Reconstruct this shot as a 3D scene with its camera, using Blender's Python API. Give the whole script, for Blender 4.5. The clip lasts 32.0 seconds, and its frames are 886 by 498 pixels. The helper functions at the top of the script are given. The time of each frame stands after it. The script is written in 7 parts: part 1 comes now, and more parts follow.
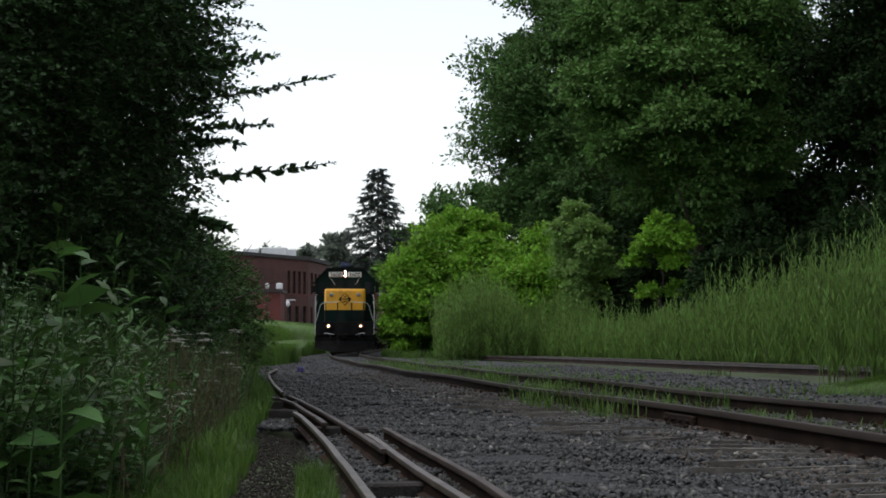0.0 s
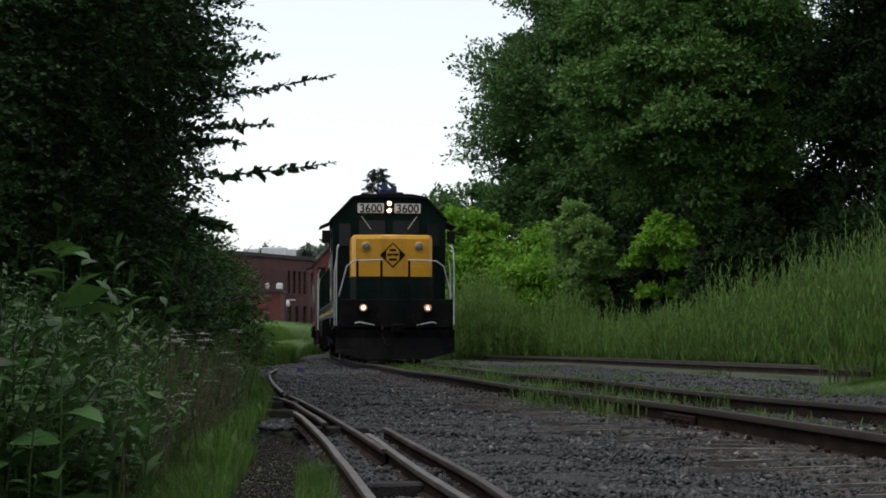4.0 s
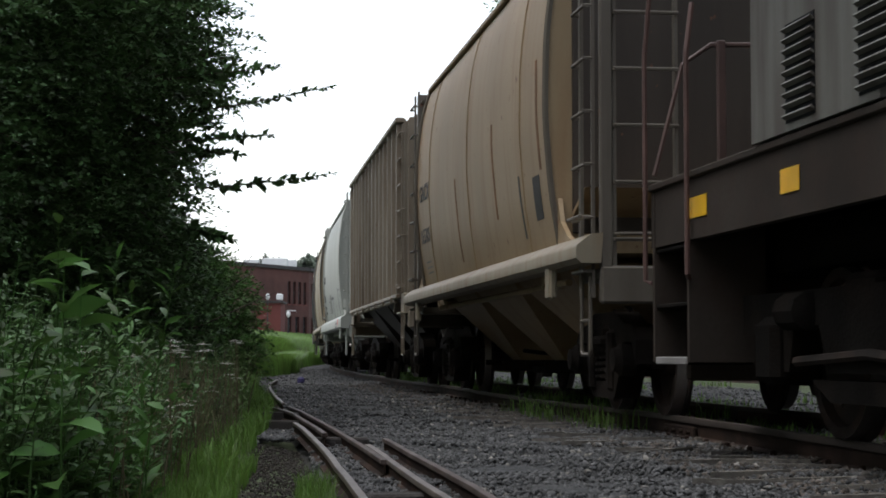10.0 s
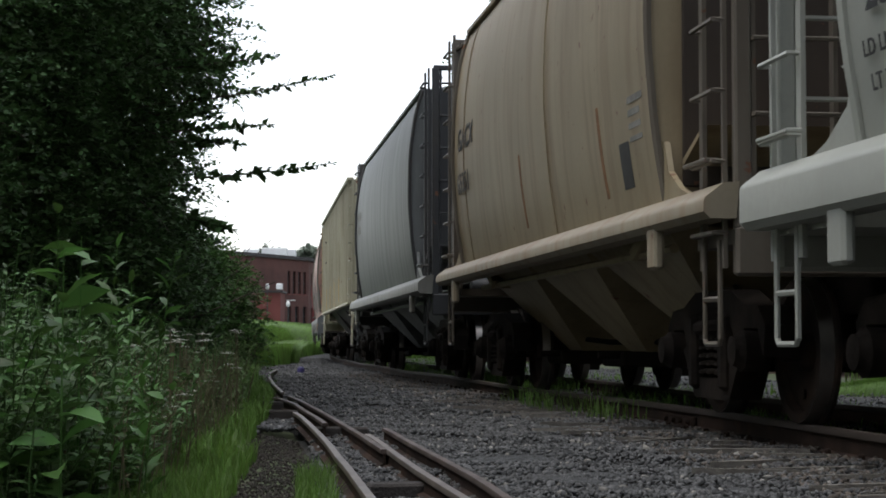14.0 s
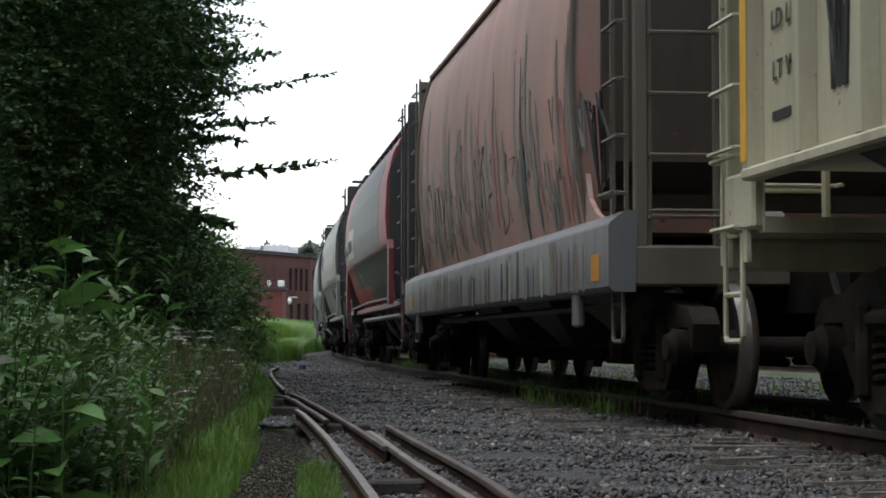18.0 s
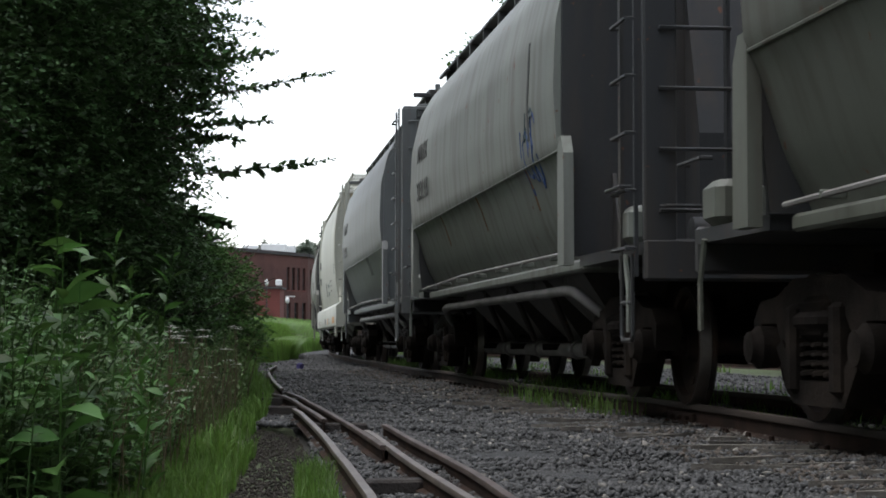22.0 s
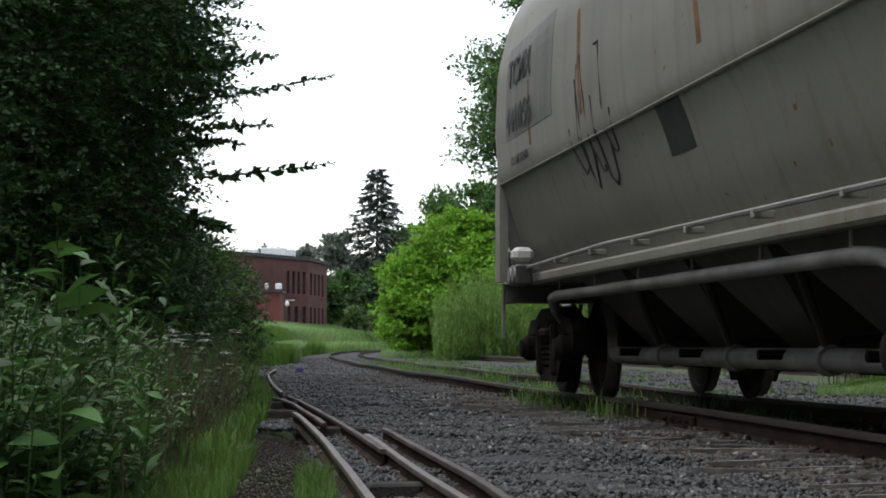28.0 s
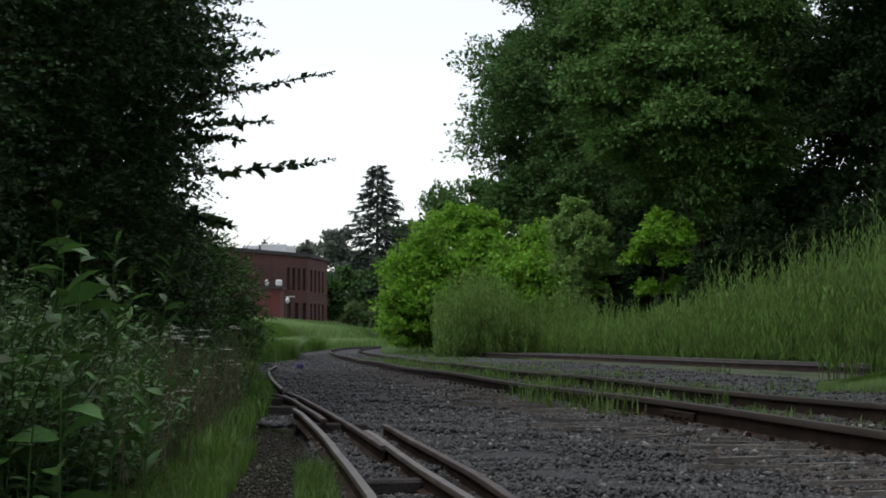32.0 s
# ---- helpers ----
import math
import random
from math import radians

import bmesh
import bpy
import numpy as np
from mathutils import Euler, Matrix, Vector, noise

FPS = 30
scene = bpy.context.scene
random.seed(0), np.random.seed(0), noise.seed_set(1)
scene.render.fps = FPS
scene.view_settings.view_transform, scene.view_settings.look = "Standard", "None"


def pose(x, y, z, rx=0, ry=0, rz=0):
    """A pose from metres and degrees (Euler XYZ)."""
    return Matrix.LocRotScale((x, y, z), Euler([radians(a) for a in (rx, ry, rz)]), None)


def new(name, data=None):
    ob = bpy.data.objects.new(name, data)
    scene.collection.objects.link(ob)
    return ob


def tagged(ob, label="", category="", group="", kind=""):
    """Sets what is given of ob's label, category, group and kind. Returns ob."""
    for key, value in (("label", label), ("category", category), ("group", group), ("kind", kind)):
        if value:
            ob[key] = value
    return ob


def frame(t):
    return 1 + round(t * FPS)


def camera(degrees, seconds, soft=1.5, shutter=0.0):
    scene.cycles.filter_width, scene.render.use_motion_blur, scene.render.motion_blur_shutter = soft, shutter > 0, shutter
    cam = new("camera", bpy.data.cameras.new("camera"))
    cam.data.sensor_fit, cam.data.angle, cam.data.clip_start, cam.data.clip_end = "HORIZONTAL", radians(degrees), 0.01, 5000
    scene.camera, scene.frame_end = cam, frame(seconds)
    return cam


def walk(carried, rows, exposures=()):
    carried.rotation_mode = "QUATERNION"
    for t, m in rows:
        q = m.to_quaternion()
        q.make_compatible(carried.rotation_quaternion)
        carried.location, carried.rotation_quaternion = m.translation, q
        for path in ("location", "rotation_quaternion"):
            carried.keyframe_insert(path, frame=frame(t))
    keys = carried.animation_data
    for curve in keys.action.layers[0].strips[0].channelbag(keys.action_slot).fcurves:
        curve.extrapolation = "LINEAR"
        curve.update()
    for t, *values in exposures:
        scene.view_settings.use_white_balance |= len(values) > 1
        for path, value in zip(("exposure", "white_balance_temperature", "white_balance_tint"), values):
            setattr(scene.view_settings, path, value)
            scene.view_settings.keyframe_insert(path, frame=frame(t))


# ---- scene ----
RAIL_TOP = 0.22
EYE = (0.0, 0.0, 0.719)
TILT = 2.981
FOCAL = 3223.0
cam = camera(27.34, 32.0, soft=1.75, shutter=0.05)

# the tripod's small nods and swings: seconds, swing and nod in thousandths of the picture
SWAY = ((0, 0, 0), (3.5, 0.2, 0), (6, 0.2, -0.1), (7, 0.2, 0.4), (7.5, -1.2, 0.3), (8, -1.0, 4.4), (8.5, -0.2, 13.9), (9, -0.2, 16.5),
        (9.5, 0.5, 18.2), (10, 0.7, 18.9), (10.5, -0.2, 15.3), (11, -0.8, 12.6), (11.5, -1.2, 7.6), (12, 0.3, 5.3), (12.5, 0.5, 3.0),
        (13, 0.3, 1.7), (13.5, 1.4, 1.0), (14, 0.3, 0.7), (14.5, -2.7, 4.3), (16.5, 2.1, -1.2), (17, 2.1, -4.6), (17.5, 1.9, -6.1),
        (18, 3.1, -4.6), (18.5, 3.8, -6.8), (19, 3.4, -7.8), (19.5, 2.2, -7.5), (20, 1.2, -7.5), (20.5, 0.2, -7.0), (21, -0.2, -5.5),
        (21.5, -0.5, -5.5), (22, -1.0, -6.1), (22.5, -1.8, -4.3), (23, -0.7, -4.3), (23.5, 1.2, -4.3), (24, 0.7, -3.3), (24.5, 1.0, -3.6),
        (25, 1.0, -3.9), (25.5, -1.8, -1.1), (27.5, -2.7, 2.7), (28, -1.2, 0.5), (28.5, -1.0, 1.9), (29, -1.0, 2.2), (29.5, 0, 1.2),
        (30, 0.3, -0.2), (30.5, 0.2, -1.6), (31, 0.3, -3.3), (31.5, 0.2, -4.8), (32, -0.8, -5.8))
walk(cam, [(t, pose(*EYE, 90 + TILT + math.degrees(dy / FOCAL), 0, math.degrees(dx / FOCAL))) for t, dx, dy in SWAY],
     exposures=((0, 0.58), (4.0, 0.52), (5.5, 0.42), (6.2, 0.42), (7.0, 0.75), (8.0, 1.08), (9, 1.05), (12, 1.08), (15, 1.15), (19, 1.25), (25, 1.25), (27, 1.25), (28, 1.2), (29.2, 0.75), (31, 0.6), (32, 0.58)))

# ---- daylight: a bright hazy overcast ----
SUN_HEIGHT, SUN_TURN = 70.0, 255.0
world = bpy.data.worlds.new("world")
scene.world = world
world.use_nodes = True
wn = world.node_tree
sky = wn.nodes.new("ShaderNodeTexSky")
sky.sky_type = "NISHITA"
sky.sun_disc = False
sky.sun_elevation, sky.sun_rotation = radians(SUN_HEIGHT), radians(SUN_TURN)
sky.air_density, sky.dust_density, sky.ozone_density = 1.0, 1.0, 1.0
pale = wn.nodes.new("ShaderNodeHueSaturation")
pale.inputs["Saturation"].default_value = 0.34
wn.links.new(sky.outputs["Color"], pale.inputs["Color"])
wn.links.new(pale.outputs["Color"], wn.nodes["Background"].inputs["Color"])
wn.nodes["Background"].inputs["Strength"].default_value = 0.145
sun_data = bpy.data.lights.new("sun", "SUN")
sun_data.energy, sun_data.angle, sun_data.color = 0.7, radians(45), (1.0, 0.96, 0.9)
sun = new("sun", sun_data)
sun.matrix_world = Matrix.Rotation(-radians(SUN_TURN), 4, "Z") @ Matrix.Rotation(radians(90 - SUN_HEIGHT), 4, "X").inverted()
# ---- tools ----
class Geo:
    """Collects simple solids and turns them into one mesh."""

    def __init__(self):
        self.v, self.f = [], []

    def add(self, verts, faces):
        n = len(self.v)
        self.v += [tuple(p) for p in verts]
        self.f += [tuple(i + n for i in f) for f in faces]
        return self

    def box(self, c, s, m=None, taper=1.0):
        x, y, z = s[0] / 2, s[1] / 2, s[2] / 2
        pts = [Vector((a * x * (taper if k > 0 else 1), b * y * (taper if k > 0 else 1), k * z)) for k in (-1, 1) for a, b in ((-1, -1), (1, -1), (1, 1), (-1, 1))]
        pts = [(m @ p if m else p) + Vector(c) for p in pts]
        return self.add(pts, [(3, 2, 1, 0), (4, 5, 6, 7), (0, 1, 5, 4), (1, 2, 6, 5), (2, 3, 7, 6), (3, 0, 4, 7)])

    def span(self, x0, x1, y0, y1, z0, z1):
        return self.box(((x0 + x1) / 2, (y0 + y1) / 2, (z0 + z1) / 2), (abs(x1 - x0), abs(y1 - y0), abs(z1 - z0)))

    def block(self, c, s, b=0.02):
        """A box with all its edges chamfered by b."""
        x, y, z = s[0] / 2, s[1] / 2, s[2] / 2
        b = min(b, x * 0.9, y * 0.9, z * 0.9)
        def loop(inset, k):
            a, d = x - inset, y - inset
            q = b
            return [(c[0] + px, c[1] + py, c[2] + k) for px, py in ((a, -d + q), (a, d - q), (a - q, d), (-a + q, d), (-a, d - q), (-a, -d + q), (-a + q, -d), (a - q, -d))]
        rings = [loop(b, -z), loop(0, -z + b), loop(0, z - b), loop(b, z)]
        return self.loft(rings)

    def loft(self, rings, closed=True, caps=True):
        n, verts, faces = len(rings[0]), [p for r in rings for p in r], []
        for i in range(len(rings) - 1):
            for j in range(n if closed else n - 1):
                k = (j + 1) % n
                faces.append((i * n + j, i * n + k, (i + 1) * n + k, (i + 1) * n + j))
        if caps and closed:
            faces += [tuple(range(n - 1, -1, -1)), tuple((len(rings) - 1) * n + j for j in range(n))]
        return self.add(verts, faces)

    def prism(self, profile, x0, x1, axis="x"):
        """A (y, z) outline drawn out along x, or an (x, z) outline along y."""
        if axis == "x":
            return self.loft([[(x0, a, b) for a, b in profile], [(x1, a, b) for a, b in profile]])
        if axis == "z":
            return self.loft([[(a, b, x0) for a, b in profile], [(a, b, x1) for a, b in profile]])
        return self.loft([[(a, x0, b) for a, b in profile], [(a, x1, b) for a, b in profile]])

    def tube(self, path, r, n=6):
        path = [Vector(p) for p in path]
        rings, up = [], None
        for i, p in enumerate(path):
            d = (path[min(i + 1, len(path) - 1)] - path[max(i - 1, 0)]).normalized()
            if up is None:
                up = d.orthogonal().normalized()
            up = (up - d * up.dot(d)).normalized()
            w = d.cross(up)
            rr = r[i] if isinstance(r, (list, tuple)) else r
            rings.append([p + (up * math.cos(a) + w * math.sin(a)) * rr for a in [2 * math.pi * k / n for k in range(n)]])
        return self.loft(rings)

    def lathe(self, profile, c=(0, 0, 0), axis="y", n=24):
        """(radius, along) pairs turned round an axis through c."""
        rings = []
        for r, a in profile:
            ring = []
            for k in range(n):
                u, w = r * math.cos(2 * math.pi * k / n), r * math.sin(2 * math.pi * k / n)
                q = {"y": (u, a, -w), "x": (a, u, w), "z": (u, w, a)}[axis]
                ring.append((c[0] + q[0], c[1] + q[1], c[2] + q[2]))
            rings.append(ring)
        return self.loft(rings)

    def mesh(self, name, material, smooth=False):
        me = bpy.data.meshes.new(name)
        me.from_pydata(self.v, [], self.f)
        me.materials.append(material)
        if smooth:
            me.shade_smooth()
            me.set_sharp_from_angle(angle=radians(smooth if smooth is not True else 35))
        me.update()
        return me


def mesh_of(name, verts, faces, material, smooth=False):
    """A mesh straight from two arrays; all faces have the same number of corners."""
    me = bpy.data.meshes.new(name)
    verts, faces = np.asarray(verts, np.float32), np.asarray(faces, np.int32)
    n, k = faces.shape
    me.vertices.add(len(verts))
    me.vertices.foreach_set("co", verts.ravel())
    me.loops.add(n * k)
    me.loops.foreach_set("vertex_index", faces.ravel())
    me.polygons.add(n)
    me.polygons.foreach_set("loop_start", np.arange(0, n * k, k, dtype=np.int32))
    me.polygons.foreach_set("loop_total", np.full(n, k, np.int32))
    me.materials.append(material)
    me.update(calc_edges=True)
    if smooth:
        me.shade_smooth()
    return me


def part(name, geo, material, parent, label="", smooth=False, at=None):
    ob = new(name, geo.mesh(name, material, smooth) if isinstance(geo, Geo) else geo)
    ob.parent = parent
    if at is not None:
        ob.matrix_basis = at
    if label:
        tagged(ob, label)
    return ob


def thing(name, label, category, group="", kind="", m=None, data=None):
    ob = new(name, data)
    if m is not None:
        ob.matrix_basis = m
    return tagged(ob, label, category, group, kind)


# ---- materials ----
def material(name, colour, rough=0.7, metal=0.0, vary=0.25, size=0.5, bump=0.0, grain=0.03, stretch=(1, 1, 1), stain=None, amount=0.0,
             stain_size=1.0, stain_stretch=(1, 1, 1), rand=0.0, island=0.0, spec=0.5, leaf=0.0, fleck=None, fleck_amount=0.0, fleck_size=0.1):
    """A weathered surface: two sizes of mottling, stains of a second colour, flecks of a third, fine relief."""
    mat = bpy.data.materials.new(name)
    mat.use_nodes = True
    t = mat.node_tree
    b = t.nodes["Principled BSDF"]
    link = t.links.new
    co = t.nodes.new("ShaderNodeTexCoord")

    def noise_at(width, stretched, detail=4.0, low=0.35, high=0.65):
        mp = t.nodes.new("ShaderNodeMapping")
        mp.inputs["Scale"].default_value = [1 / (width * k) for k in stretched]
        link(co.outputs["Object"], mp.inputs["Vector"])
        tx = t.nodes.new("ShaderNodeTexNoise")
        tx.inputs["Scale"].default_value, tx.inputs["Detail"].default_value = 1.0, detail
        link(mp.outputs["Vector"], tx.inputs["Vector"])
        mr = t.nodes.new("ShaderNodeMapRange")
        mr.inputs["From Min"].default_value, mr.inputs["From Max"].default_value = low, high
        link(tx.outputs["Fac"], mr.inputs["Value"])
        return mr.outputs["Result"], tx.outputs["Fac"]

    def mix(fac, a, c):
        mx = t.nodes.new("ShaderNodeMix")
        mx.data_type = "RGBA"
        if hasattr(fac, "links"):
            link(fac, mx.inputs["Factor"])
        else:
            mx.inputs["Factor"].default_value = fac
        for sock, val in ((mx.inputs[6], a), (mx.inputs[7], c)):
            if hasattr(val, "links"):
                link(val, sock)
            else:
                sock.default_value = (*val, 1)
        return mx.outputs[2]

    def times(sock, k):
        ma = t.nodes.new("ShaderNodeMath")
        ma.operation = "MULTIPLY"
        link(sock, ma.inputs[0])
        ma.inputs[1].default_value = k
        return ma.outputs[0]

    dark = [c * (1 - vary) for c in colour]
    light = [min(1, c * (1 + vary * 0.6)) for c in colour]
    big, _ = noise_at(size, stretch)
    small, fine = noise_at(grain, (1, 1, 1), 3.0)
    out = mix(big, dark, light)
    out = mix(times(small, 0.35), out, dark)
    if stain:
        s, _ = noise_at(stain_size, stain_stretch, 5.0, 0.58 - amount * 0.4, 0.90 - amount * 0.3)
        out = mix(times(s, 0.85), out, stain)
    if fleck:
        s, _ = noise_at(fleck_size, (1, 1, 1), 5.0, 0.74 - fleck_amount * 0.3, 0.78 - fleck_amount * 0.3)
        out = mix(s, out, fleck)
    if rand or island:
        src = t.nodes.new("ShaderNodeObjectInfo" if rand else "ShaderNodeNewGeometry")
        hs = t.nodes.new("ShaderNodeHueSaturation")
        mr = t.nodes.new("ShaderNodeMapRange")
        k = rand or island
        mr.inputs["To Min"].default_value, mr.inputs["To Max"].default_value = 1 - k, 1 + k
        link(src.outputs["Random" if rand else "Random Per Island"], mr.inputs["Value"])
        link(mr.outputs["Result"], hs.inputs["Value"])
        if leaf:
            mh = t.nodes.new("ShaderNodeMapRange")
            mh.inputs["To Min"].default_value, mh.inputs["To Max"].default_value = 0.485, 0.51
            link(src.outputs["Random" if rand else "Random Per Island"], mh.inputs["Value"])
            link(mh.outputs["Result"], hs.inputs["Hue"])
        link(out, hs.inputs["Color"])
        out = hs.outputs["Color"]
    link(out, b.inputs["Base Color"])
    b.inputs["Roughness"].default_value, b.inputs["Metallic"].default_value = rough, metal
    b.inputs["Specular IOR Level"].default_value = spec
    if bump:
        bp = t.nodes.new("ShaderNodeBump")
        bp.inputs["Strength"].default_value, bp.inputs["Distance"].default_value = bump, grain
        link(fine, bp.inputs["Height"])
        link(bp.outputs["Normal"], b.inputs["Normal"])
    if leaf:
        tr = t.nodes.new("ShaderNodeBsdfTranslucent")
        link(out, tr.inputs["Color"])
        ms = t.nodes.new("ShaderNodeMixShader")
        ms.inputs["Fac"].default_value = leaf
        link(b.outputs["BSDF"], ms.inputs[1])
        link(tr.outputs["BSDF"], ms.inputs[2])
        link(ms.outputs["Shader"], t.nodes["Material Output"].inputs["Surface"])
    return mat


def glow(name, colour, strength):
    mat = bpy.data.materials.new(name)
    mat.use_nodes = True
    b = mat.node_tree.nodes["Principled BSDF"]
    b.inputs["Base Color"].default_value = (*colour, 1)
    b.inputs["Emission Color"].default_value, b.inputs["Emission Strength"].default_value = (*colour, 1), strength
    return mat


def glass(name, tint=(0.03, 0.035, 0.04)):
    mat = bpy.data.materials.new(name)
    mat.use_nodes = True
    b = mat.node_tree.nodes["Principled BSDF"]
    b.inputs["Base Color"].default_value, b.inputs["Roughness"].default_value = (*tint, 1), 0.1
    b.inputs["Specular IOR Level"].default_value = 0.12
    return mat


RUST = (0.13, 0.055, 0.03)
SOIL = material("soil", (0.055, 0.065, 0.032), 0.95, vary=0.4, size=2.5, bump=0.6, grain=0.05, stain=(0.05, 0.075, 0.025), amount=0.6, stain_size=3.0)
BALLAST = material("ballast_bed", (0.040, 0.042, 0.043), 0.95, vary=0.5, size=0.12, bump=1.0, grain=0.035, stain=(0.07, 0.066, 0.06), amount=0.25, stain_size=2.0)
STONE = material("stone", (0.072, 0.073, 0.074), 0.9, vary=0.3, size=0.05, bump=0.2, grain=0.01, island=0.6)
PALE_STONE = material("pale_stone", (0.22, 0.21, 0.19), 0.9, vary=0.3, size=0.05, island=0.3)
RAIL = material("rusted_rail", (0.026, 0.017, 0.013), 0.85, spec=0.15, vary=0.3, size=0.6, grain=0.01, bump=0.2, stretch=(1, 1, 1), stain=(0.062, 0.034, 0.023), amount=0.3, stain_size=0.3)
FOUL_STONE = material("brown_fouled_stone", (0.088, 0.074, 0.062), 0.95, vary=0.3, size=0.05, bump=0.2, grain=0.01, island=0.5)
# Under-train shade is put into this colour, darker than the ballast stones.
SHADE_STONE = material("shade_darkened_stone", (0.055, 0.049, 0.044), 0.9, vary=0.3, size=0.05, bump=0.2, grain=0.01, island=0.6)
RAIL_HEAD = material("polished_rail", (0.050, 0.040, 0.034), 0.7, 0.0, spec=0.2, vary=0.25, size=0.8, grain=0.02)
OLD_HEAD = material("dull_rail_head", (0.065, 0.052, 0.045), 0.65, 0.2, vary=0.35, size=0.3, grain=0.02)
LOOSE_HEAD = material("rusty_rail_head", (0.055, 0.036, 0.028), 0.65, 0.2, vary=0.4, size=0.3, grain=0.02, stain=(0.12, 0.10, 0.09), amount=0.3, stain_size=0.35)
DIRT = material("dirt_crumb", (0.036, 0.030, 0.024), 0.95, vary=0.4, size=0.05, grain=0.01, island=0.5)
TIE = material("weathered_tie", (0.075, 0.06, 0.05), 0.95, vary=0.45, size=0.35, bump=0.7, grain=0.02, stain=(0.21, 0.18, 0.15), amount=0.35, stain_size=0.5, stain_stretch=(1, 1, 1), rand=0.3)
DARK_WOOD = material("dark_wood", (0.035, 0.03, 0.027), 0.95, vary=0.4, size=0.2, bump=0.6, grain=0.02)
# ---- the line of the track: distance along it from a point abreast of y = 10 m, growing away from the camera ----
LINE_S = np.arange(-340.0, 420.0, 1.0)
_u = np.clip(LINE_S, -60, 260) / 100.0
LINE_TURN = -0.1351 + np.where(_u > 0, 0.0731 * _u + 0.0162 * _u ** 2 + 0.0119 * _u ** 3, 0.0731 * _u)
_mid = (LINE_TURN[1:] + LINE_TURN[:-1]) / 2
LINE_X = np.concatenate([[0], np.cumsum(np.sin(_mid))])
LINE_Y = np.concatenate([[0], np.cumsum(np.cos(_mid))])
LINE_X += 3.263 - LINE_X[340]
LINE_Y += 10.0 - LINE_Y[340]


def on_line(s, side=0.0):
    """Place and heading at s along the track, side metres to the right of it (seen looking away from the camera)."""
    x, y, a = np.interp(s, LINE_S, LINE_X), np.interp(s, LINE_S, LINE_Y), np.interp(s, LINE_S, LINE_TURN)
    return x + side * np.cos(a), y - side * np.sin(a), a


def line_x(y):
    return np.interp(y, LINE_Y, LINE_X)


def smooth_step(a, b, v):
    k = np.clip((v - a) / (b - a), 0, 1)
    return k * k * (3 - 2 * k)


def wavy(x, y, size, seed=0.0):
    """Cheap smooth unevenness between -1 and 1."""
    x, y = np.asarray(x) / size + seed, np.asarray(y) / size - seed * 1.7
    return (np.sin(x * 1.3 + 1.7 * np.sin(y * 0.9)) + np.sin(y * 1.7 + 1.3 * np.sin(x * 1.1 + 2.0)) + np.sin((x + y) * 2.3)) / 3


def ground_z(x, y):
    x, y = np.asarray(x, float), np.asarray(y, float)
    off = x - line_x(y)
    z = 0.03 * wavy(x, y, 1.6) - 0.02
    z = z + 1.3 * smooth_step(3.7, 5.3, -off) * smooth_step(33, 50, y)      # bank below the mill
    z = z + 1.0 * smooth_step(5.0, 12.0, -off) * smooth_step(60, 120, y)
    z = z + 0.4 * smooth_step(3.5, 5.5, -off) * smooth_step(12, 30, y) * (1 - smooth_step(33, 50, y))
    z = z + 0.5 * smooth_step(9.0, 16.0, off) * smooth_step(15, 40, y)
    z = z - 0.12 * (1 - smooth_step(6.0, 7.6, off)) * (1 - smooth_step(3.5, 4.2, -off))
    far = np.hypot(x, y - 60)
    return z + 1.5 * smooth_step(150, 400, far) * wavy(x, y, 90)


# ground: one sheet to the horizon, finer near the camera
_g = np.sinh(np.linspace(-6.2, 6.2, 300))
_gx, _gy = np.meshgrid(_g / _g[-1] * 2500, _g / _g[-1] * 2500 + 25)
_gz = ground_z(_gx, _gy)
_i = np.arange(300 * 300).reshape(300, 300)
_q = np.stack([_i[:-1, :-1], _i[:-1, 1:], _i[1:, 1:], _i[1:, :-1]], -1).reshape(-1, 4)
thing("ground", "dark soil with patches of grass and weeds", "ground", kind="structure",
      data=mesh_of("ground", np.stack([_gx, _gy, _gz], -1).reshape(-1, 3), _q, SOIL, True))

# ballast bed: a strip along the line with a soft shoulder
_ss = np.concatenate([np.arange(-60, 60, 0.5), np.arange(60, 300, 2.0)])
_off = np.array([-4.6, -4.2, -3.6, -3.0, -2.4, -1.9, -1.4, -0.8, 0.0, 0.8, 1.4, 1.9, 2.6, 3.4, 4.2, 5.2, 6.4, 7.6])
_drop = np.array([-0.18, 0.0, 0.02, 0.03, 0.035, 0.04, 0.05, 0.055, 0.055, 0.055, 0.05, 0.03, 0.01, 0.0, 0.0, 0.0, 0.0, -0.2])


def ballast_z(x, y):
    off = np.asarray(x) - line_x(y)
    return np.interp(off, _off, _drop) + 0.022 * wavy(x, y, 0.55, 3.0) + 0.02 * wavy(x, y, 0.21, 5.0)


_bx, _by, _bz = [], [], []
for s in _ss:
    x, y, a = on_line(s, _off)
    z = ballast_z(x, y)
    near_edge = np.where(y < 17, -0.46 - 0.085 * (y - 6.5), -99.0)      # dirt path below the weeds
    z = np.where(x < near_edge - 0.1, -0.16, z)
    _bx.append(np.maximum(x, near_edge - 0.1)), _by.append(y), _bz.append(z)
_i = np.arange(len(_ss) * len(_off)).reshape(len(_ss), len(_off))
_q = np.stack([_i[:-1, :-1], _i[:-1, 1:], _i[1:, 1:], _i[1:, :-1]], -1).reshape(-1, 4)
thing("ballast_bed", "bed of crushed dark grey railway ballast", "track bed", kind="structure",
      data=mesh_of("ballast_bed", np.stack([_bx, _by, _bz], -1).reshape(-1, 3), _q, BALLAST, True))

